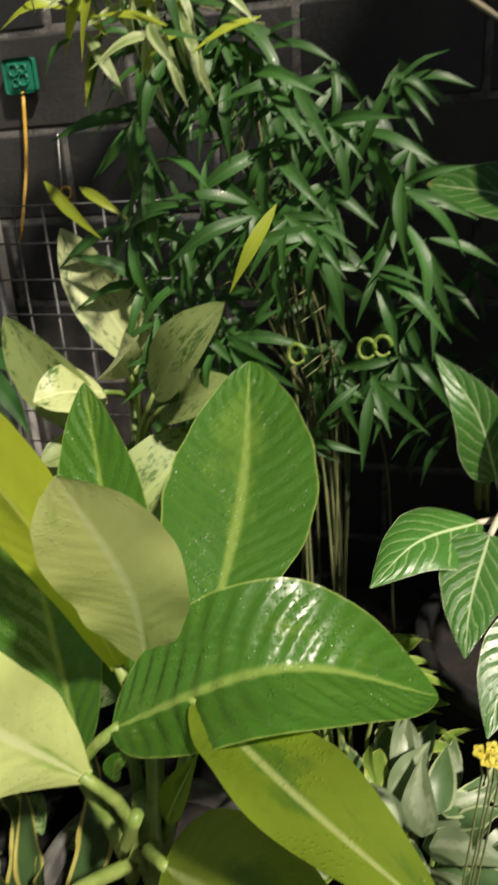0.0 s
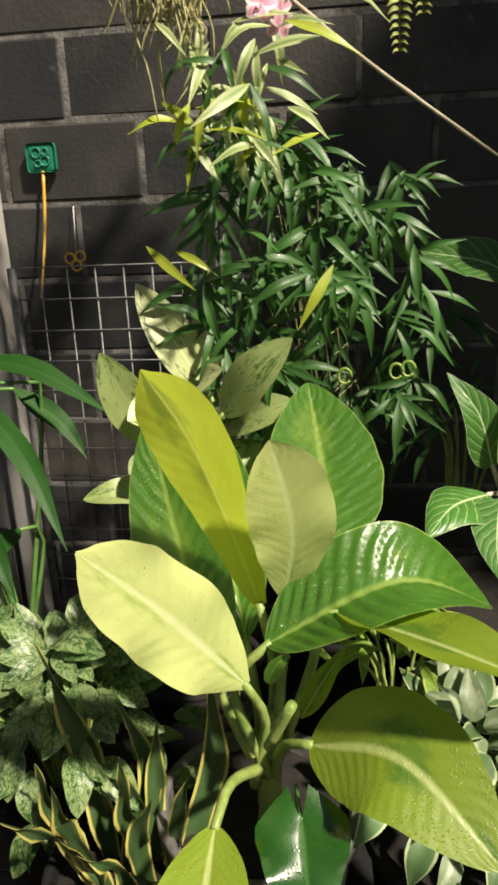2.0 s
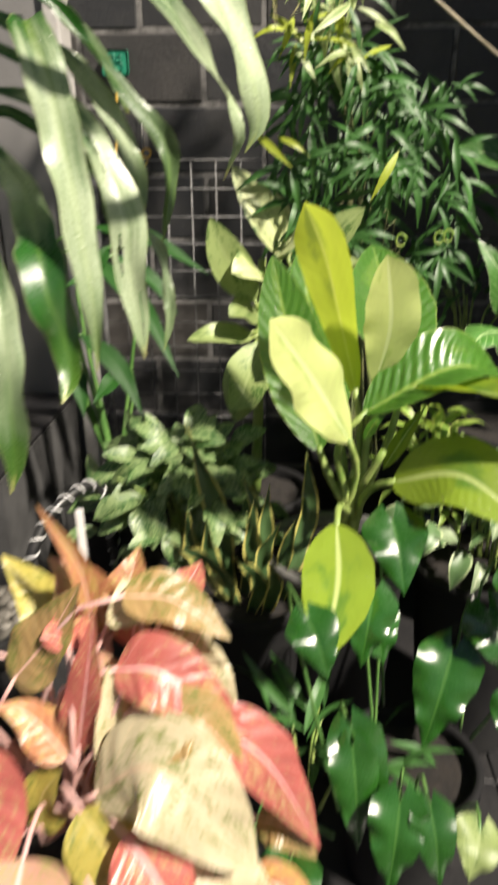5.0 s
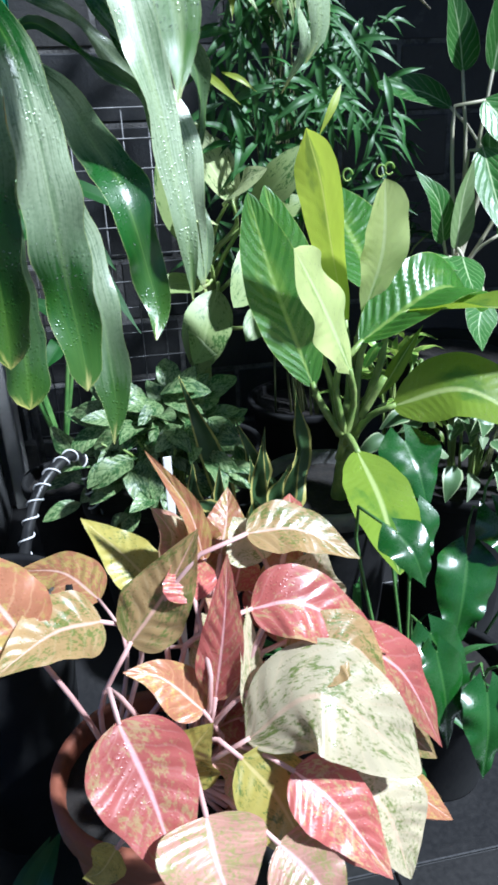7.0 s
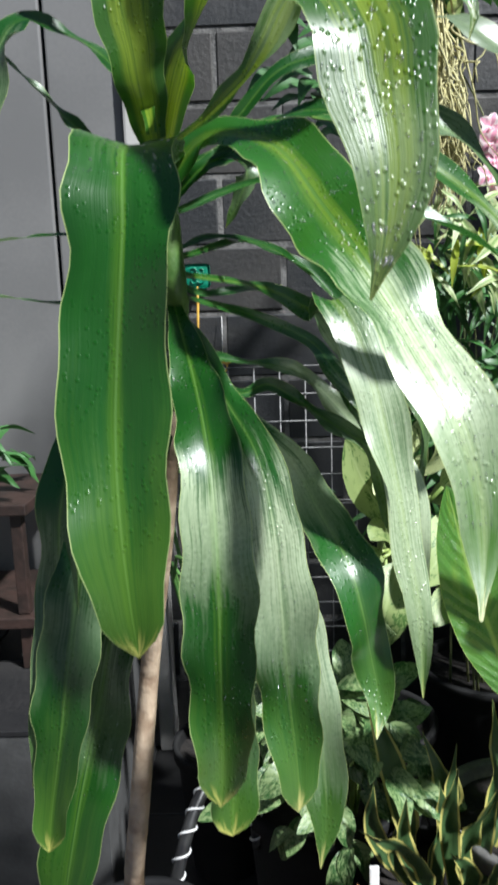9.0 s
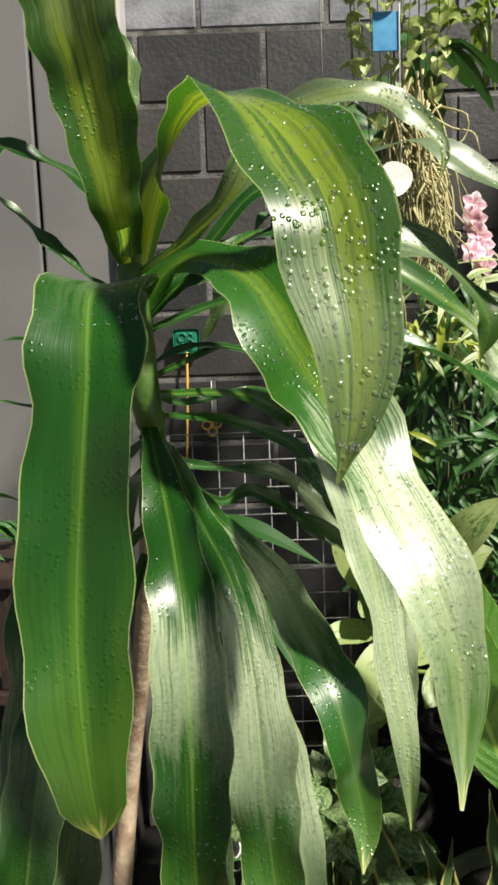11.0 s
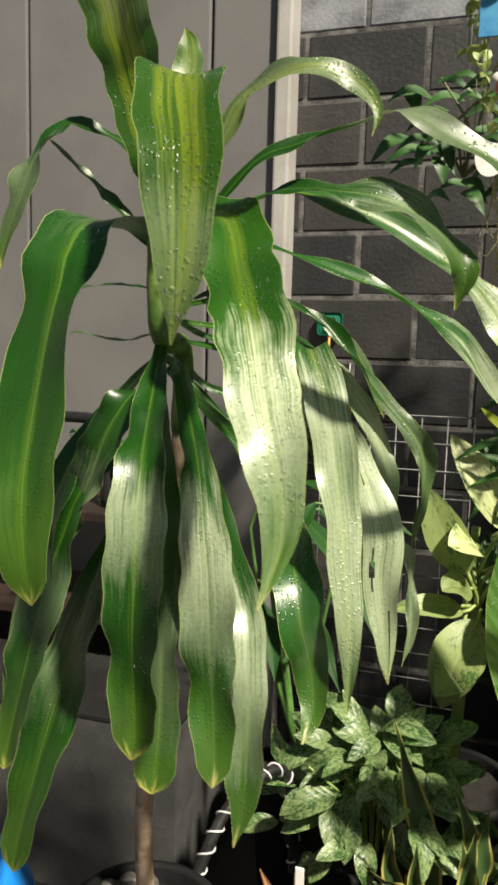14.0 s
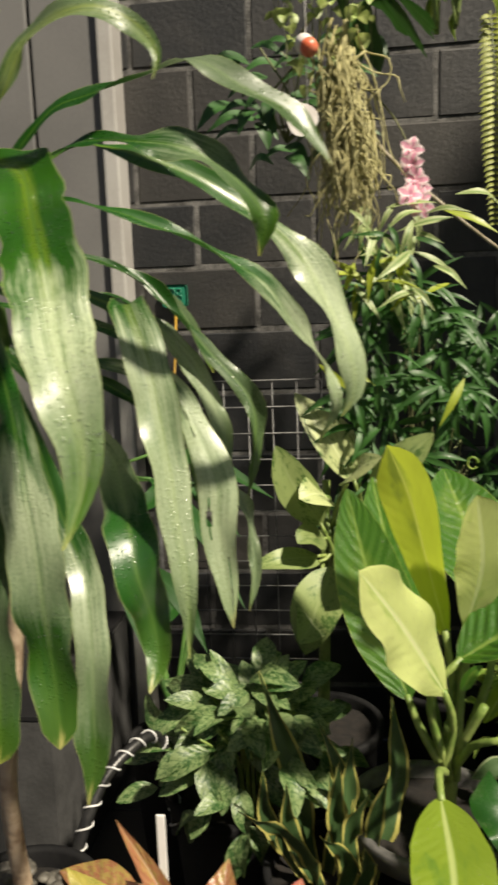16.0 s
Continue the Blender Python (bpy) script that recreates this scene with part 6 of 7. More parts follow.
# ==== bamboo against the wall
def bamboo():
    rr = random.Random(21)
    t = thing("bamboo", (-0.22, 1.15, 0.36), "dense clump of small lance-leaved bamboo hanging before the block wall", "plant")

    def kind(mat, n, w, seed):
        return [blade("leaf", [(0, 0, 0), (0.06, 0, 0.006 + 0.003 * (i % 3)), (0.12, 0, -0.006 - 0.008 * (i % 4))], w + 0.002 * (i % 3), mat, "lance", (0, 0, 1), fold=0.15 + 0.08 * (i % 3), wave=0.03, ns=9, nc=2, seed=seed + i) for i in range(n)]

    dark, pale, yel = kind(M_BAMBOO, 7, 0.0155, 300), kind(M_BAMBOO_PALE, 4, 0.019, 320), kind(M_BAMBOO_YEL, 3, 0.018, 330)
    joined_v, joined_f, joined_uv = [], [], []
    count = [0]

    def one(c, me, size, a=None):
        a = radians(rr.gauss(-95, 40)) if a is None else radians(a)
        d = Vector((math.cos(a), rr.gauss(-0.35, 0.25), math.sin(a) * 0.9 - 0.05)).normalized()
        up = Vector((rr.gauss(0, 0.35), -0.75, rr.gauss(0.55, 0.25)))
        side = up.cross(d).normalized()
        nrm = d.cross(side)
        m = Matrix.Translation(c) @ Matrix((d, side, nrm)).transposed().to_4x4() @ Matrix.Scale(size * rr.uniform(0.6, 1.12), 4)
        if count[0] < 290:
            put("leaf", me, t, m=m)
            count[0] += 1
        else:
            base = len(joined_v)
            joined_v.extend(m @ w.co for w in me.vertices)
            joined_uv.extend(((k % 5) / 4, (k // 5) / 8) for k in range(len(me.vertices)))
            joined_f.extend(tuple(base + q for q in f.vertices) for f in me.polygons)

    def fan(c, n, size):
        main = rr.gauss(-85, 35)
        for k in range(n):
            one(c + Vector((rr.gauss(0, 0.005), rr.gauss(0, 0.008), rr.gauss(0, 0.006))), rr.choice(dark), size, main + (k - (n - 1) / 2) * rr.uniform(26, 42))

    def half(z):
        return 0.06 + 0.145 * max(0.0, min(1.0, (1.50 - z) / 0.20))

    def front(x, z):
        return 0.85 + 0.9 * (x + 0.32) ** 2 + max(0, z - 1.35) * 0.35 + 0.25 * max(0, 1.0 - z)

    for i in range(24):
        spread = rr.gauss(0, 0.05)
        one((-0.37 + spread, 0.82 + rr.gauss(0, 0.04), rr.uniform(1.46, 1.66)), rr.choice(pale), 0.82)
        one((-0.38 + spread, 0.82 + rr.gauss(0, 0.04), rr.uniform(1.43, 1.60)), rr.choice(pale + dark), 0.85)
        if i % 4 == 1:
            one((-0.36 + 1.4 * spread, 0.80 + rr.gauss(0, 0.04), rr.uniform(1.45, 1.66)), rr.choice(yel), 1.0)
    for i in range(15):
        one((-0.34 + rr.gauss(0, 0.07), 0.80 + rr.gauss(0, 0.05), rr.uniform(1.42, 1.68)), rr.choice(yel + pale + pale), 0.95, rr.choice([-160, -140, -40, -20, 15, -110, 165]) + rr.gauss(0, 15))
    for x, y, z in [(-0.55, 0.80, 1.31), (-0.24, 0.80, 1.27), (-0.50, 0.80, 1.30)]:
        one((x, y, z), rr.choice(yel), 0.95)
    for i in range(72):
        z = rr.uniform(0.98, 1.52)
        x = -0.27 - 0.11 * (z - 1.2) / 0.3 + rr.uniform(-1, 1) * half(z)
        if (x > -0.22 and z < 1.22 and rr.random() < 0.62) or (x > -0.17 and z >= 1.22 and rr.random() < 0.65):
            continue
        fan(Vector((x, front(x, z) + abs(rr.gauss(0, 0.05)), z)), rr.choice([3, 4, 4, 5]), 1.02)
    for cx, cy, cz in [(-0.12, 0.92, 1.40), (-0.02, 1.08, 1.15), (-0.06, 1.02, 1.12), (-0.10, 0.90, 1.06), (-0.13, 0.84, 1.04)]:
        fan(Vector((cx, cy, cz)), 5, 0.95)
    for i in range(70):
        z = rr.uniform(0.85, 1.45)
        x = -0.29 + rr.uniform(-1, 1) * (half(z) + 0.06)
        c = Vector((x, front(x, z) + rr.uniform(0.08, 0.38), z))
        if x > -0.20 and z < 1.25 and rr.random() < 0.5:
            continue
        fan(c, 3, 1.0)
    tagged(put("leaf_mass", mesh_of("leaf_mass", joined_v, joined_f, M_BAMBOO, joined_uv), t, "deeper leaves of the clump"), kind="stuff")
    for i in range(16):
        x, y = -0.22 + rr.gauss(0, 0.05), 1.15 + rr.gauss(0, 0.05)
        z2 = rr.uniform(1.0, 1.60)
        x2 = -0.32 + rr.uniform(-1, 1) * half(z2) * 0.7
        y2 = front(x2, z2) + 0.04
        put("stem", tube("stem", [(x, y, 0.36), (x * 0.6 + x2 * 0.4, y + 0.05, 0.5 + 0.4 * (z2 - 0.4)), (x2, y2 + 0.06, z2), (x2 - 0.03, y2, z2 - 0.02)], 0.0035, 0.0015, M_CULM, 12, 6), t)
    for x, y, z in [(-0.222, 0.80, 1.085), (-0.135, 0.82, 1.088), (-0.115, 0.82, 1.092)]:
        ring = [(x + 0.011 * math.cos(a), y, z + 0.013 * math.sin(a)) for a in [2 * math.pi * q / 10 for q in range(10)]]
        put("curled_shoot", tube("curled_shoot", ring, 0.0034, 0.002, M_FINE, 20, 6), t, "curled lime green young shoot")
    return t


bamboo()


# ==== silver-leaved clump
def rosette(name, at, label, mat, n, rad, height, length, width, seed, shape="ovate", up_bias=0.5, stalk=M_CANE, face=0, group=""):
    rr = random.Random(seed)
    t = thing(name, at, label, "plant", group)
    kinds = [blade("leaf", [(0, 0, 0), (length * 0.5, 0, length * 0.10), (length, 0, -length * (0.05 + 0.05 * (i % 3)))], width * (0.9 + 0.1 * (i % 3)), m, shape, (0, 0, 1), fold=0.22, wave=0.03, ns=10, nc=3, seed=seed + i) for i, m in enumerate((mat if isinstance(mat, list) else [mat]) * 3)]
    for i in range(n):
        az = rr.uniform(0, 360)
        el = rr.uniform(0.02, 1.0) ** 0.7 * 90
        d = Vector((math.cos(radians(az)) * math.cos(radians(el)), math.sin(radians(az)) * math.cos(radians(el)), math.sin(radians(el))))
        c = Vector(at) + Vector((d.x * rad, d.y * rad, d.z * height)) * rr.uniform(0.62, 1.0)
        m = Matrix.Translation(c) @ pose(0, 0, 0, face, 0, 0) @ pose(0, 0, 0, 0, 0, az + rr.gauss(0, 30)) @ pose(0, 0, 0, 0, -(el * up_bias - 22) + rr.gauss(0, 18), 0) @ pose(0, 0, 0, rr.gauss(0, 20), 0, 0) @ Matrix.Scale(rr.uniform(0.75, 1.15), 4)
        put("leaf", rr.choice(kinds), t, m=m)
    for i in range(max(5, n // 6)):
        a = rr.uniform(0, 6.28)
        q = rr.uniform(0.2, 0.75)
        put("stem", tube("stem", [(at[0] + 0.03 * math.cos(a), at[1] + 0.03 * math.sin(a), at[2] - 0.06), (at[0] + 0.5 * rad * q * math.cos(a), at[1] + 0.5 * rad * q * math.sin(a), at[2] + 0.4 * height), (at[0] + rad * q * math.cos(a), at[1] + rad * q * math.sin(a), at[2] + height * 0.72)], 0.004, 0.0025, stalk, 7, 6), t)
    return t


rosette("silver_plant", (-0.70, 0.58, 0.44), "bushy low plant with silvery green feathered leaves in a black pot", M_SILVER, 150, 0.21, 0.25, 0.092, 0.045, 41, "oval", face=38)
rosette("pale_shrub", (-0.03, 0.50, 0.50), "low shrub with pale grey-green and white-edged leaves", [M_SHRUB, M_SHRUB_PALE, M_SHRUB], 95, 0.19, 0.15, 0.075, 0.040, 51, "ovate", face=20)
rosette("fine_shrub", (-0.13, 0.66, 0.50), "small bush with narrow lime green leaves", M_FINE, 70, 0.14, 0.24, 0.075, 0.022, 61, "lance")
rosette("ground_plant", (-0.42, 0.10, 0.22), "dark low undergrowth with long thin leaves", M_DARKLEAF, 40, 0.2, 0.12, 0.14, 0.02, 71, "lance")
rosette("hanging_fern", (-0.26, 0.98, 2.10), "lime green feathery plant hanging high by the wall", M_FINE, 70, 0.13, 0.14, 0.085, 0.022, 85, "lance")
rosette("ground_plant", (-1.06, -0.20, 0.06), "dark broad-leaved plant low beside the clay pot", M_DARKLEAF, 22, 0.13, 0.14, 0.14, 0.05, 75)
rosette("fern_clump", (0.05, 1.25, 0.72), "dark clump of fine leaves against the wall", M_DARKLEAF, 60, 0.22, 0.25, 0.11, 0.018, 81, "lance")


# ==== snake plant
def snake_plant():
    t = thing("snake_plant", (-0.54, 0.38, 0.41), "snake plant with upright dark leaves edged yellow", "plant")
    spec = [((-0.58, 0.42), (-0.668, 0.45, 0.77), 0.036), ((-0.47, 0.42), (-0.425, 0.50, 0.70), 0.034), ((-0.52, 0.38), (-0.525, 0.36, 0.66), 0.026), ((-0.56, 0.36), (-0.615, 0.33, 0.63), 0.026), ((-0.55, 0.40), (-0.545, 0.40, 0.61), 0.028),
            ((-0.57, 0.36), (-0.70, 0.30, 0.60), 0.026), ((-0.58, 0.37), (-0.63, 0.34, 0.57), 0.024), ((-0.50, 0.36), (-0.475, 0.33, 0.62), 0.026), ((-0.53, 0.34), (-0.56, 0.27, 0.58), 0.026), ((-0.50, 0.34), (-0.49, 0.26, 0.57), 0.024),
            ((-0.60, 0.40), (-0.66, 0.38, 0.62), 0.026), ((-0.47, 0.38), (-0.44, 0.40, 0.60), 0.026), ((-0.55, 0.43), (-0.56, 0.47, 0.66), 0.028), ((-0.51, 0.42), (-0.50, 0.46, 0.64), 0.026)]
    for i, ((x, y), tip, w) in enumerate(spec):
        lean = 0.034 * math.sin(i * 1.7)
        mid = ((x * 1.25 + tip[0] * 0.75) / 2 + lean, (y + tip[1]) / 2 + 0.014, (0.41 + tip[2]) / 2)
        put("leaf", blade("leaf", [(x, y, 0.41), mid, tip], w * 1.4, M_SNAKE, "spear", (0.25 * math.sin(i * 2.1), -1, 0.25), twist=(-25 + 9 * (i % 6), 22 - 10 * (i % 5)), fold=0.3, wave=0.2, ns=18, nc=3, seed=400 + i), t)
    return t


snake_plant()


# ==== things on the wall
def wire_grid():
    t = thing("wire_grid", (-0.87, 1.36, 0.75), "grey welded wire mesh panel standing before the wall", "wire mesh")
    x0, x1, z0, z1, y = -1.065, -0.55, 0.10, 1.245, 1.37
    for i in range(8):
        x = x0 + (x1 - x0) * i / 7
        put("wire", tube("wire", [(x, y, z0), (x, y, z1)], 0.0022 if i else 0.012, 0.0022 if i else 0.012, M_WIRE, 2, 6), t)
    for i in range(15):
        z = z1 - i * 0.08
        put("wire", tube("wire", [(x0, y - 0.003, z), (x1, y - 0.003, z)], 0.0022, 0.0022, M_WIRE, 2, 6), t)
    return t


wire_grid()


def swatter():
    t = thing("fly_swatter", (-1.0, 1.46, 1.2), "green plastic fly swatter with a thin yellow handle against the wall", "fly swatter")
    y = 1.51
    bm = box_bm((-1.045, y - 0.004, 1.477), (-0.967, y + 0.004, 1.548), 0.012, 3)
    part("head", bm, M_GREENPL, t)
    for k, (dx, dz, rr_) in enumerate([(-0.012, 0.012, 0.012), (0.010, -0.008, 0.012), (0.012, 0.014, 0.008), (-0.010, -0.014, 0.008)]):
        ring = [(-1.006 + dx + rr_ * math.cos(a), y - 0.006, 1.512 + dz + rr_ * math.sin(a)) for a in [2 * math.pi * i / 12 for i in range(13)]]
        put("relief_ring", tube("relief_ring", ring, 0.0025, 0.0025, M_GREENPL, 24, 6), t)
    put("handle", tube("handle", [(-1.006, y, 1.480), (-1.009, y - 0.03, 1.33), (-1.012, y - 0.10, 1.165)], 0.0042, 0.0035, M_YELPL, 10, 8), t, "yellow rod handle")
    return t


swatter()


def clip():
    t = thing("clip", (-0.94, 1.50, 1.25), "small yellow ring-shaped plastic clip hanging on the wall", "clip")
    for cx, cz in [(-0.955, 1.258), (-0.925, 1.262), (-0.938, 1.238)]:
        ring = [(cx + 0.013 * math.cos(a), 1.495, cz + 0.013 * math.sin(a)) for a in [2 * math.pi * i / 14 for i in range(15)]]
        put("ring", tube("ring", ring, 0.0032, 0.0032, M_YELPL, 26, 7), t)
    put("string", tube("string", [(-0.938, 1.50, 1.27), (-0.937, 1.515, 1.39)], 0.001, 0.001, M_WHITEPL, 3, 5), t)


clip()


def spiral_rod():
    t = thing("spiral_rod", (-1.0, 0.34, 0.40), "black bent rod wound with a white spiral wire", "garden rod")
    path = [(-1.015, 0.31, 0.36), (-0.99, 0.355, 0.49), (-0.955, 0.42, 0.575), (-0.90, 0.50, 0.603), (-0.875, 0.535, 0.57), (-0.865, 0.55, 0.46), (-0.862, 0.555, 0.36)]
    put("rod", tube("rod", path, 0.0118, 0.0105, M_BLACKROD, 40, 10), t)
    c = smooth_path(path, 420)
    tan = np.gradient(c, axis=0)
    tan /= np.linalg.norm(tan, axis=1)[:, None]
    a = np.cross(tan, [0.3, 0.9, 0.2])
    a /= np.linalg.norm(a, axis=1)[:, None]
    b = np.cross(tan, a)
    ph = np.linspace(0, 2 * math.pi * 17, 420)[:, None]
    w = c + 0.0128 * (np.cos(ph) * a + np.sin(ph) * b)
    put("spiral_wire", tube("spiral_wire", w, 0.0021, 0.0019, M_WHITEWIRE, 420, 6), t, "white wound wire")


spiral_rod()

bucket = thing("bucket", (-1.19, -0.12, 0.0), "bright blue plastic jug with a rounded top beside the planter", "bucket")
put("body", lathe("body", [(0.001, 0), (0.075, 0), (0.085, 0.01), (0.088, 0.60), (0.082, 0.67), (0.06, 0.715), (0.03, 0.732), (0.001, 0.735)], M_BLUE, 36), bucket, m=Matrix.Translation((-1.188, -0.02, 0)))
put("handle", tube("handle", [(-1.185, -0.09, 0.62), (-1.170, -0.125, 0.66), (-1.150, -0.11, 0.70), (-1.165, -0.05, 0.715)], 0.012, 0.012, M_BLUE, 16, 10), bucket)

label_stick = thing("plant_label", (-0.735, -0.055, 0.70), "narrow white plastic plant label stuck among the leaves", "plant label")
part("blade", box_bm((-0.734, -0.060, 0.40), (-0.724, -0.057, 0.846), 0.001), M_WHITEPL, label_stick)


# ==== hanging things
def roots():
    rr = random.Random(31)
    t = thing("hanging_orchid_roots", (-0.47, 0.76, 1.95), "hanging tangle of pale yellow orchid air roots", "plant")
    for i in range(190):
        x, y = -0.49 + rr.gauss(0, 0.017), 0.76 + rr.gauss(0, 0.03)
        z1 = rr.uniform(1.80, 1.98)
        short = min(1.0, abs(x + 0.49) / 0.035) * 0.12
        z0 = rr.choice([rr.uniform(1.60, 1.78), rr.uniform(1.62, 1.75), rr.uniform(1.48, 1.6)]) if i % 7 == 0 else rr.uniform(1.60, 1.72) + short
        pts = [(x, y, z1)]
        px, py = x, y
        for k in range(1, 6):
            px += rr.gauss(0, 0.014)
            py += rr.gauss(0, 0.014)
            pts.append((px, py, z1 + (z0 - z1) * k / 5 + rr.gauss(0, 0.006)))
        put("root", tube("root", pts, 0.0025, 0.0010, M_ROOT, 16, 5), t)
    for i in range(80):
        px, py, z1 = -0.474 + rr.gauss(0, 0.020), 0.77 + rr.gauss(0, 0.022), rr.uniform(1.70, 1.84)
        z0 = rr.uniform(1.575, 1.68)
        pts = []
        for k in range(6):
            pts.append((px, py, z1 + (z0 - z1) * k / 5 + rr.gauss(0, 0.008)))
            px += rr.gauss(0, 0.013)
            py += rr.gauss(0, 0.010)
        put("root", tube("root", pts, 0.0026, 0.0012, M_ROOT, 14, 5), t)
    for i in range(9):
        a = rr.uniform(0, 6.28)
        put("leaf", blade("leaf", [(-0.475, 0.76, 1.96), (-0.475 + 0.07 * math.cos(a), 0.76 + 0.05 * math.sin(a), 2.03), (-0.475 + 0.17 * math.cos(a), 0.76 + 0.13 * math.sin(a), 1.98 - 0.03 * (i % 3))], 0.032, M_DARKLEAF, "strap", (0, 0, 1), ns=10, nc=2, seed=500 + i), t)
    put("hanger", tube("hanger", [(-0.475, 0.76, 1.90), (-0.475, 0.78, 2.9)], 0.0015, 0.0015, M_WIRE, 4, 5), t)


roots()


def bead_vine():
    rr = random.Random(33)
    t = thing("bead_vine", (-0.52, 0.70, 2.6), "hanging curtain of thin vines with round pale green leaves", "plant")
    me = blade("bead_leaf", [(0, 0, 0), (0.009, 0, 0.004), (0.018, 0, 0.0)], 0.016, M_BEADLEAF, "oval", (0, 0, 1), fold=0.15, curl=0.3, ns=6, nc=2, seed=7)
    n = 0
    for i in range(22):
        x, y = rr.choice([-0.52, -0.50, -0.47, -0.56, -0.60, -0.42]) + rr.gauss(0, 0.02), 0.72 + rr.gauss(0, 0.05)
        z0 = rr.uniform(1.78, 2.05)
        put("vine", tube("vine", [(x, y, 2.6), (x + rr.gauss(0, 0.01), y, 2.3), (x + rr.gauss(0, 0.012), y, z0)], 0.0012, 0.001, M_CULM, 8, 5), t)
        z = z0
        while z < 2.55 and n < 290:
            put("bead_leaf", me, t, m=pose(x + rr.gauss(0, 0.006), y + rr.gauss(0, 0.006), z, 0, rr.uniform(-20, 70), rr.uniform(0, 360)) @ Matrix.Scale(rr.uniform(1.0, 2.1), 4))
            z += rr.uniform(0.014, 0.03)
            n += 1


bead_vine()


def flower(at, size, face, seed, mat=M_PETAL, label="small pale pink orchid bloom on a hanging spray", name="orchid_flower", group="orchid spray"):
    rr = random.Random(seed)
    t = thing(name, at, label, "flower", group)
    turn = Vector(face).to_track_quat("Z", "Y").to_matrix().to_4x4()
    for i in range(5):
        a = 72 * i + rr.uniform(-8, 8)
        me = blade("petal", [(0.001, 0, 0), (size * 0.5, 0, size * 0.10), (size, 0, size * 0.02)], size * 0.85, mat, "oval", (0, 0, 1), fold=0.1, wave=0.05, ns=7, nc=2, seed=seed + i)
        put("petal", me, t, m=Matrix.Translation(at) @ turn @ pose(0, 0, 0, 0, 0, a))
    put("lip", blade("lip", [(0, 0, 0), (size * 0.2, 0, size * 0.30), (size * 0.45, 0, size * 0.22)], size * 0.4, mat, "oval", (0, 0, 1), fold=0.4, ns=6, nc=2, seed=seed + 9), t, m=Matrix.Translation(at) @ turn @ pose(0, 0, 0, 0, 0, -90))
    return t


for i, (x, y, z) in enumerate([(-0.345, 0.85, 1.725), (-0.335, 0.85, 1.692), (-0.350, 0.84, 1.66), (-0.330, 0.85, 1.655), (-0.322, 0.86, 1.638), (-0.328, 0.855, 1.675), (-0.343, 0.86, 1.758)]):
    flower((x, y, z), 0.028, (-0.3 + 0.15 * (i % 4), -1, 0.1 * (i % 3)), 600 + 10 * i)
_os = thing("orchid_stalk", (-0.36, 0.87, 1.80), "thin green orchid flower stalk", "plant")
put("stalk", tube("stalk", [(-0.46, 0.77, 1.88), (-0.38, 0.87, 1.83), (-0.340, 0.868, 1.74), (-0.325, 0.868, 1.63)], 0.0022, 0.0014, M_CULM, 14, 6), _os)

stick = thing("dry_stick", (-0.2, 0.95, 1.55), "pale dry bamboo stick slanting down across the wall", "stick")
put("rod", tube("rod", [(-0.46, 0.80, 1.80), (-0.34, 0.87, 1.70), (-0.18, 0.95, 1.585), (0.055, 1.035, 1.432)], 0.0042, 0.0028, M_STICK, 24, 8, lambda s: 1 + 0.25 * (abs(math.sin(s * 20)) > 0.97)), stick)


def chime():
    t = thing("shell_chime", (-0.555, 0.55, 2.3), "hanging string of shells with a coral ball and a blue card", "wind chime")
    put("string", tube("string", [(-0.560, 0.55, 2.9), (-0.557, 0.55, 1.76)], 0.0010, 0.0010, M_WHITEPL, 6, 5), t)

    def ball(name, at, r, mat):
        bm = bmesh.new()
        bmesh.ops.create_uvsphere(bm, u_segments=20, v_segments=12, radius=r)
        for w in bm.verts:
            w.co *= 1 + 0.05 * noise.noise(w.co * 70)
            w.co += Vector(at)
        for f in bm.faces:
            f.smooth = True
        part(name, bm, mat, t)

    ball("coral_ball", (-0.552, 0.548, 1.863), 0.016, M_ORANGE)
    ball("shell_ball", (-0.560, 0.556, 1.872), 0.017, M_SHELL)
    ball("red_ball", (-0.565, 0.55, 2.045), 0.024, M_REDBALL)
    disc = [(0.0005, 0.0012), (0.0275, 0.0012), (0.0278, 0.0010), (0.0280, 0.0), (0.0278, -0.0010), (0.0275, -0.0012), (0.0005, -0.0012)]
    put("shell_disc", lathe("shell_disc", disc, M_SHELL, 28, wob=0.05, smooth=False), t, m=Matrix.Translation((-0.567, 0.545, 1.745)) @ pose(0, 0, 0, 90, 0, 8))
    part("card", box_bm((-0.600, 0.552, 1.945), (-0.556, 0.556, 2.005), 0.001), M_BLUETAG, t, "blue printed card")


chime()


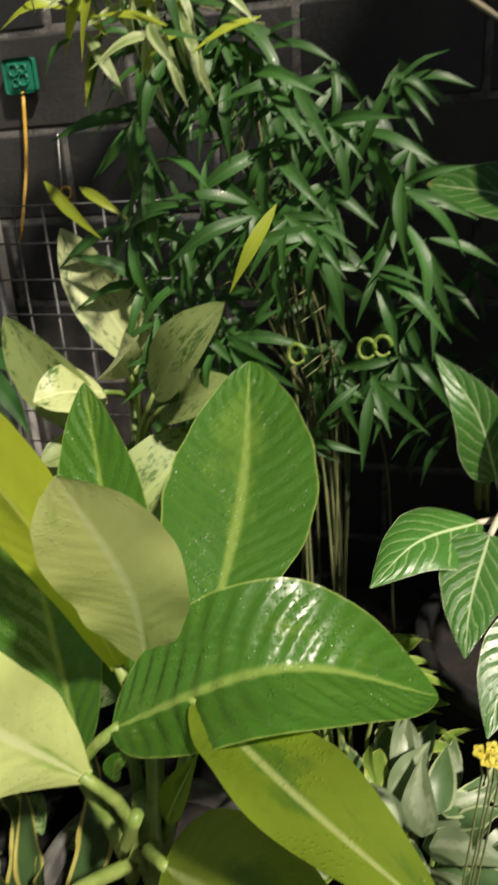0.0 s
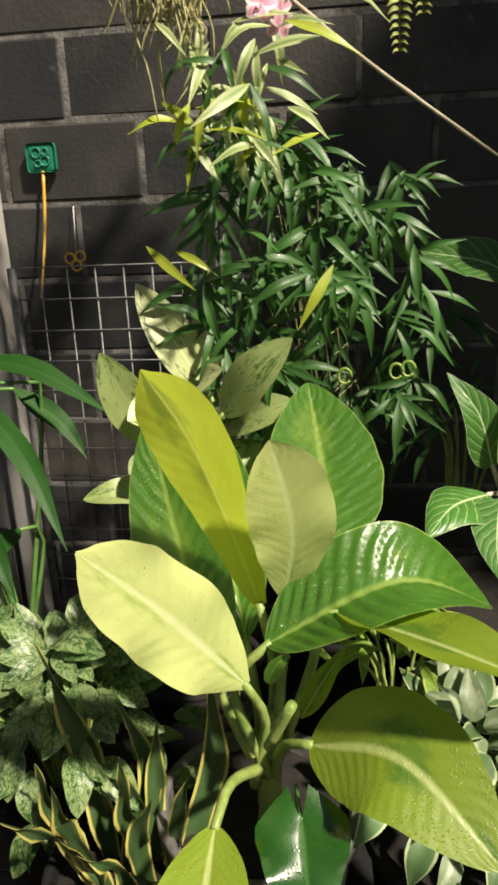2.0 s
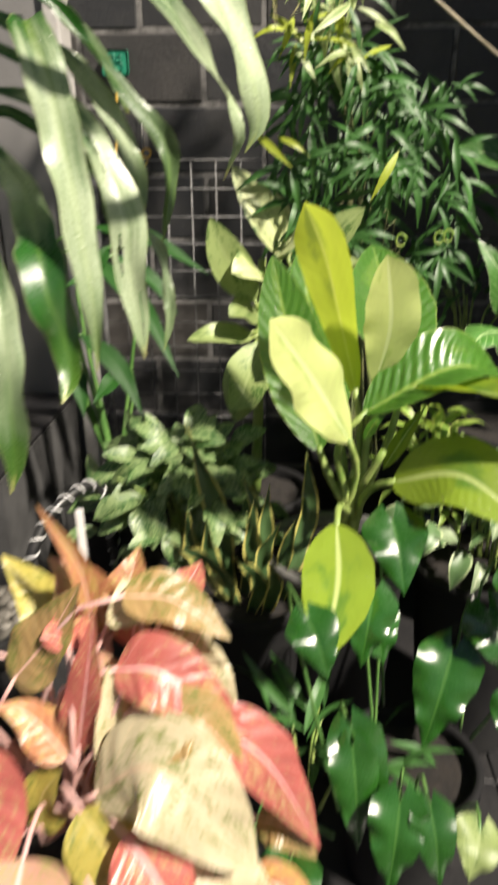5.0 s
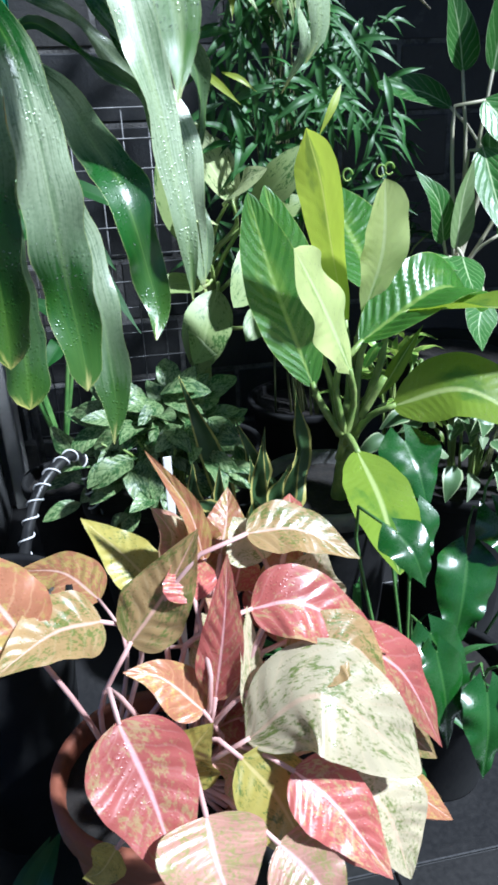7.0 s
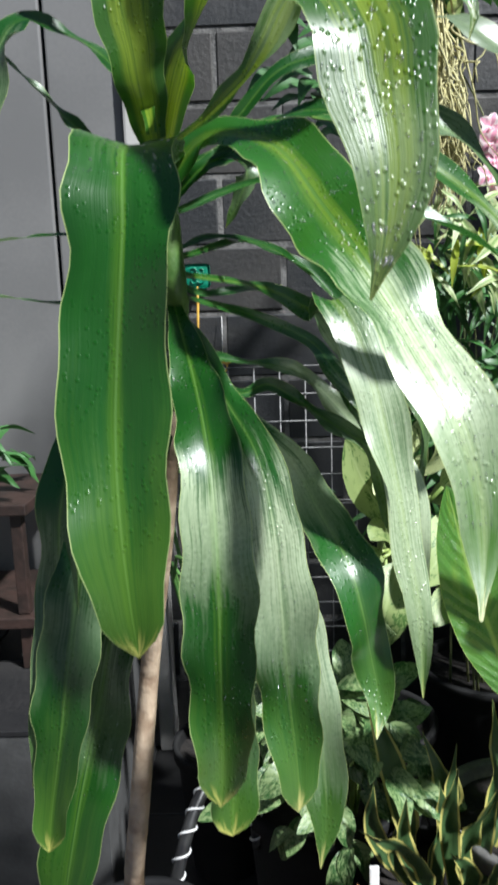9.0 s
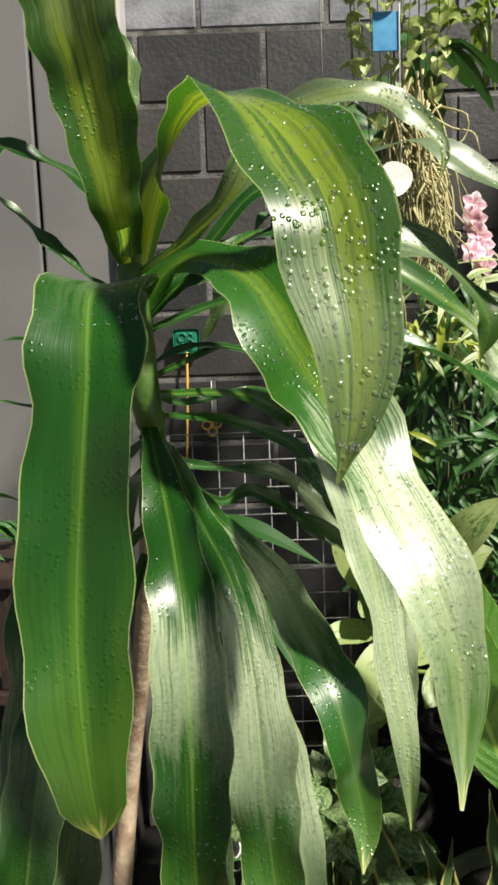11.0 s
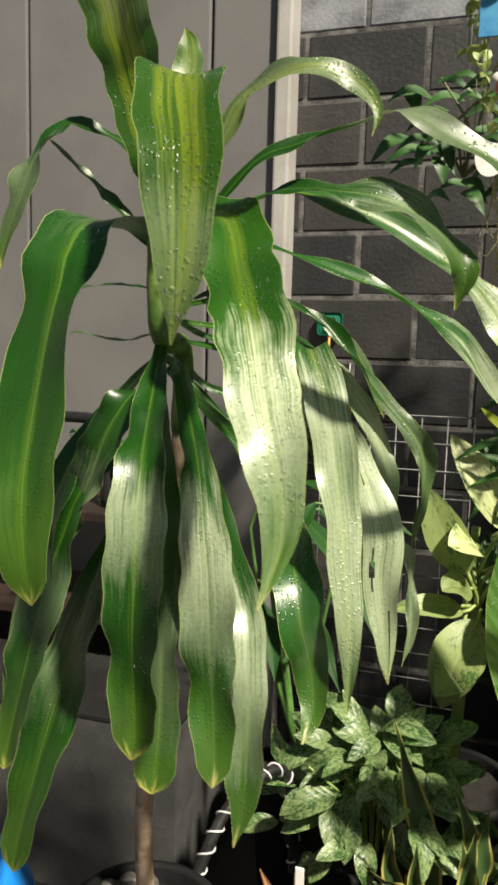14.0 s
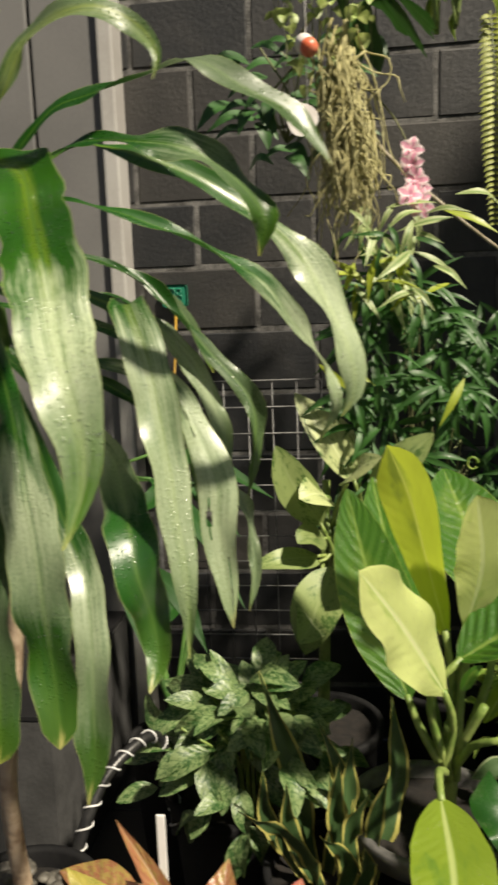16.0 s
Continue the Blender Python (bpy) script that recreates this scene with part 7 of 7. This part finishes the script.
def wall_plant():
    rr = random.Random(37)
    t = thing("wall_plant", (-0.62, 1.05, 1.95), "leafy dark green plant hung high on the block wall", "plant")
    for i in range(60):
        c = (-0.60 + rr.gauss(0, 0.085), 1.05 + rr.gauss(0, 0.08), 1.92 + rr.gauss(0, 0.085))
        a = rr.uniform(0, 6.28)
        l = rr.uniform(0.07, 0.13)
        put("leaf", blade("leaf", [c, (c[0] + 0.5 * l * math.cos(a), c[1] - 0.3 * l, c[2] + 0.25 * l * math.sin(a)), (c[0] + l * math.cos(a), c[1] - 0.35 * l, c[2] + 0.4 * l * math.sin(a) - 0.3 * l)], l * 0.42, M_DARKLEAF, "ovate", (0, -0.7, 0.6), fold=0.2, ns=9, nc=2, seed=700 + i), t)
    for i in range(6):
        put("stem", tube("stem", [(-0.62, 1.10, 1.85), (-0.62 + rr.gauss(0, 0.05), 1.06, 1.95), (-0.62 + rr.gauss(0, 0.09), 1.03, 2.06)], 0.004, 0.002, M_CULM, 7, 6), t)
    put("hanger", tube("hanger", [(-0.62, 1.10, 1.86), (-0.62, 1.2, 2.9)], 0.0015, 0.0015, M_WIRE, 4, 5), t)



wall_plant()


def frond(name, pts, w, label, seed, n=16):
    rr = random.Random(seed)
    t = thing(name, pts[0], label, "plant")
    put("stalk", tube("stalk", pts, 0.003, 0.0012, M_CULM, 12, 6), t)
    c = smooth_path(pts, n)
    for i in range(1, n):
        s = i / n
        l = w * math.sin(math.pi * min(1, 0.2 + 0.8 * s)) + 0.012
        for sd in (-1, 1):
            e = (c[i][0] + sd * l, c[i][1] - 0.01, c[i][2] - l * 0.45)
            put("leaflet", blade("leaflet", [c[i], ((c[i][0] + e[0]) / 2, c[i][1] - 0.008, (c[i][2] + e[2]) / 2 + 0.004), e], l * 0.42, M_FERN, "lance", (0, -1, 0.2), ns=6, nc=2, seed=seed + i), t)
    return t


frond("fern_frond", [(-0.14, 1.06, 2.1), (-0.135, 1.03, 1.95), (-0.13, 1.04, 1.78), (-0.126, 1.055, 1.62)], 0.024, "hanging yellowing fern frond", 800, 38)
frond("fern_frond", [(-0.10, 1.08, 2.1), (-0.10, 1.05, 1.95), (-0.09, 1.06, 1.80), (-0.085, 1.07, 1.68)], 0.022, "hanging yellowing fern frond", 830, 34)

# ==== far left: low shelf and a dark chair frame
shelf = thing("wood_shelf", (-1.75, 1.2, 0.0), "low worn brown wooden shelf by the door", "shelf")
for z in (0.62, 0.92):
    part("board", box_bm((-2.25, 1.02, z), (-1.42, 1.38, z + 0.03), 0.004), M_WOOD, shelf)
for x in (-2.23, -1.47):
    for y in (1.04, 1.33):
        part("leg", box_bm((x, y, 0.501), (x + 0.03, y + 0.03, 0.618), 0.003), M_WOOD, shelf)
        part("leg", box_bm((x, y, 0.652), (x + 0.03, y + 0.03, 0.918), 0.003), M_WOOD, shelf)
rack = thing("metal_rack", (-1.75, 1.10, 0.95), "black bent metal tube frame on the shelf", "metal frame")
put("tube", tube("tube", [(-2.0, 1.10, 0.955), (-2.0, 1.10, 1.16), (-1.96, 1.10, 1.20), (-1.62, 1.10, 1.21), (-1.57, 1.10, 1.17), (-1.57, 1.10, 0.955)], 0.017, 0.017, M_BLACKROD, 40, 10), rack)
put("tube", tube("tube", [(-2.0, 1.12, 1.06), (-1.57, 1.12, 1.08)], 0.008, 0.008, M_BLACKROD, 6, 8), rack)
rosette("shelf_plant", (-1.62, 1.15, 0.98), "dark leafy plant standing on the shelf", M_DARKLEAF, 26, 0.16, 0.18, 0.13, 0.045, 91)


for i, (x, y, z) in enumerate([(0.017, 0.420, 0.849), (0.027, 0.420, 0.855), (0.023, 0.420, 0.841), (0.031, 0.420, 0.841)]):
    _f = flower((x, y, z), 0.0065, (-0.1 + 0.1 * i, -0.8, 0.6), 860 + 10 * i, M_YELPETAL, "tiny yellow bloom standing over the pale shrub", "shrub_flower", "shrub flowers")
    put("stalk", tube("stalk", [(x, y + 0.002, z - 0.002), (x + 0.004, y + 0.02, z - 0.06), (x * 0.7 - 0.01, y * 0.5 + 0.25, 0.47)], 0.0009, 0.0012, M_CULM, 8, 5), _f)

# ==== wall blocks and floor tiles, last
def block_mesh(length, seed, mat):
    rr = random.Random(seed)
    bm = box_bm((0, 0, 0), (length - JOINT, 0.15, BLOCK_H - JOINT), 0.004, 1)
    for w in bm.verts:
        w.co += Vector((rr.uniform(-1, 1) * 0.0015, rr.uniform(-1, 1) * 0.0012, rr.uniform(-1, 1) * 0.0015))
    me = bpy.data.meshes.new("block")
    bm.to_mesh(me)
    bm.free()
    me.materials.append(mat)
    return me


_blocks = [block_mesh(BLOCK_L, 900 + i, M_BLOCK) for i in range(6)]
_tops = [block_mesh(BLOCK_L, 920 + i, M_BLOCK_TOP) for i in range(4)]
_rb = random.Random(5)
for row in range(14):
    off = -0.745 if row % 2 else -0.745 - BLOCK_L / 2
    for i in range(-5, 9):
        x = off + i * BLOCK_L + 0.006
        if x < -1.5 or x > 2.3:
            continue
        ob = put("block", _rb.choice(_blocks if row < 12 else _tops), wall, m=Matrix.Translation((x, WALL_Y + _rb.uniform(-0.002, 0.002), row * BLOCK_H + 0.006)))
tile_me = bpy.data.meshes.new("tile")
_bm = box_bm((0.002, 0.002, -0.02), (0.398, 0.398, 0), 0.002, 1)
_bm.to_mesh(tile_me)
_bm.free()
tile_me.materials.append(M_FLOOR)
for i in range(-8, 5):
    for j in range(11):
        put("tile", tile_me, floor, m=Matrix.Translation((i * 0.4, WALL_Y - 0.41 - j * 0.4, 0)))
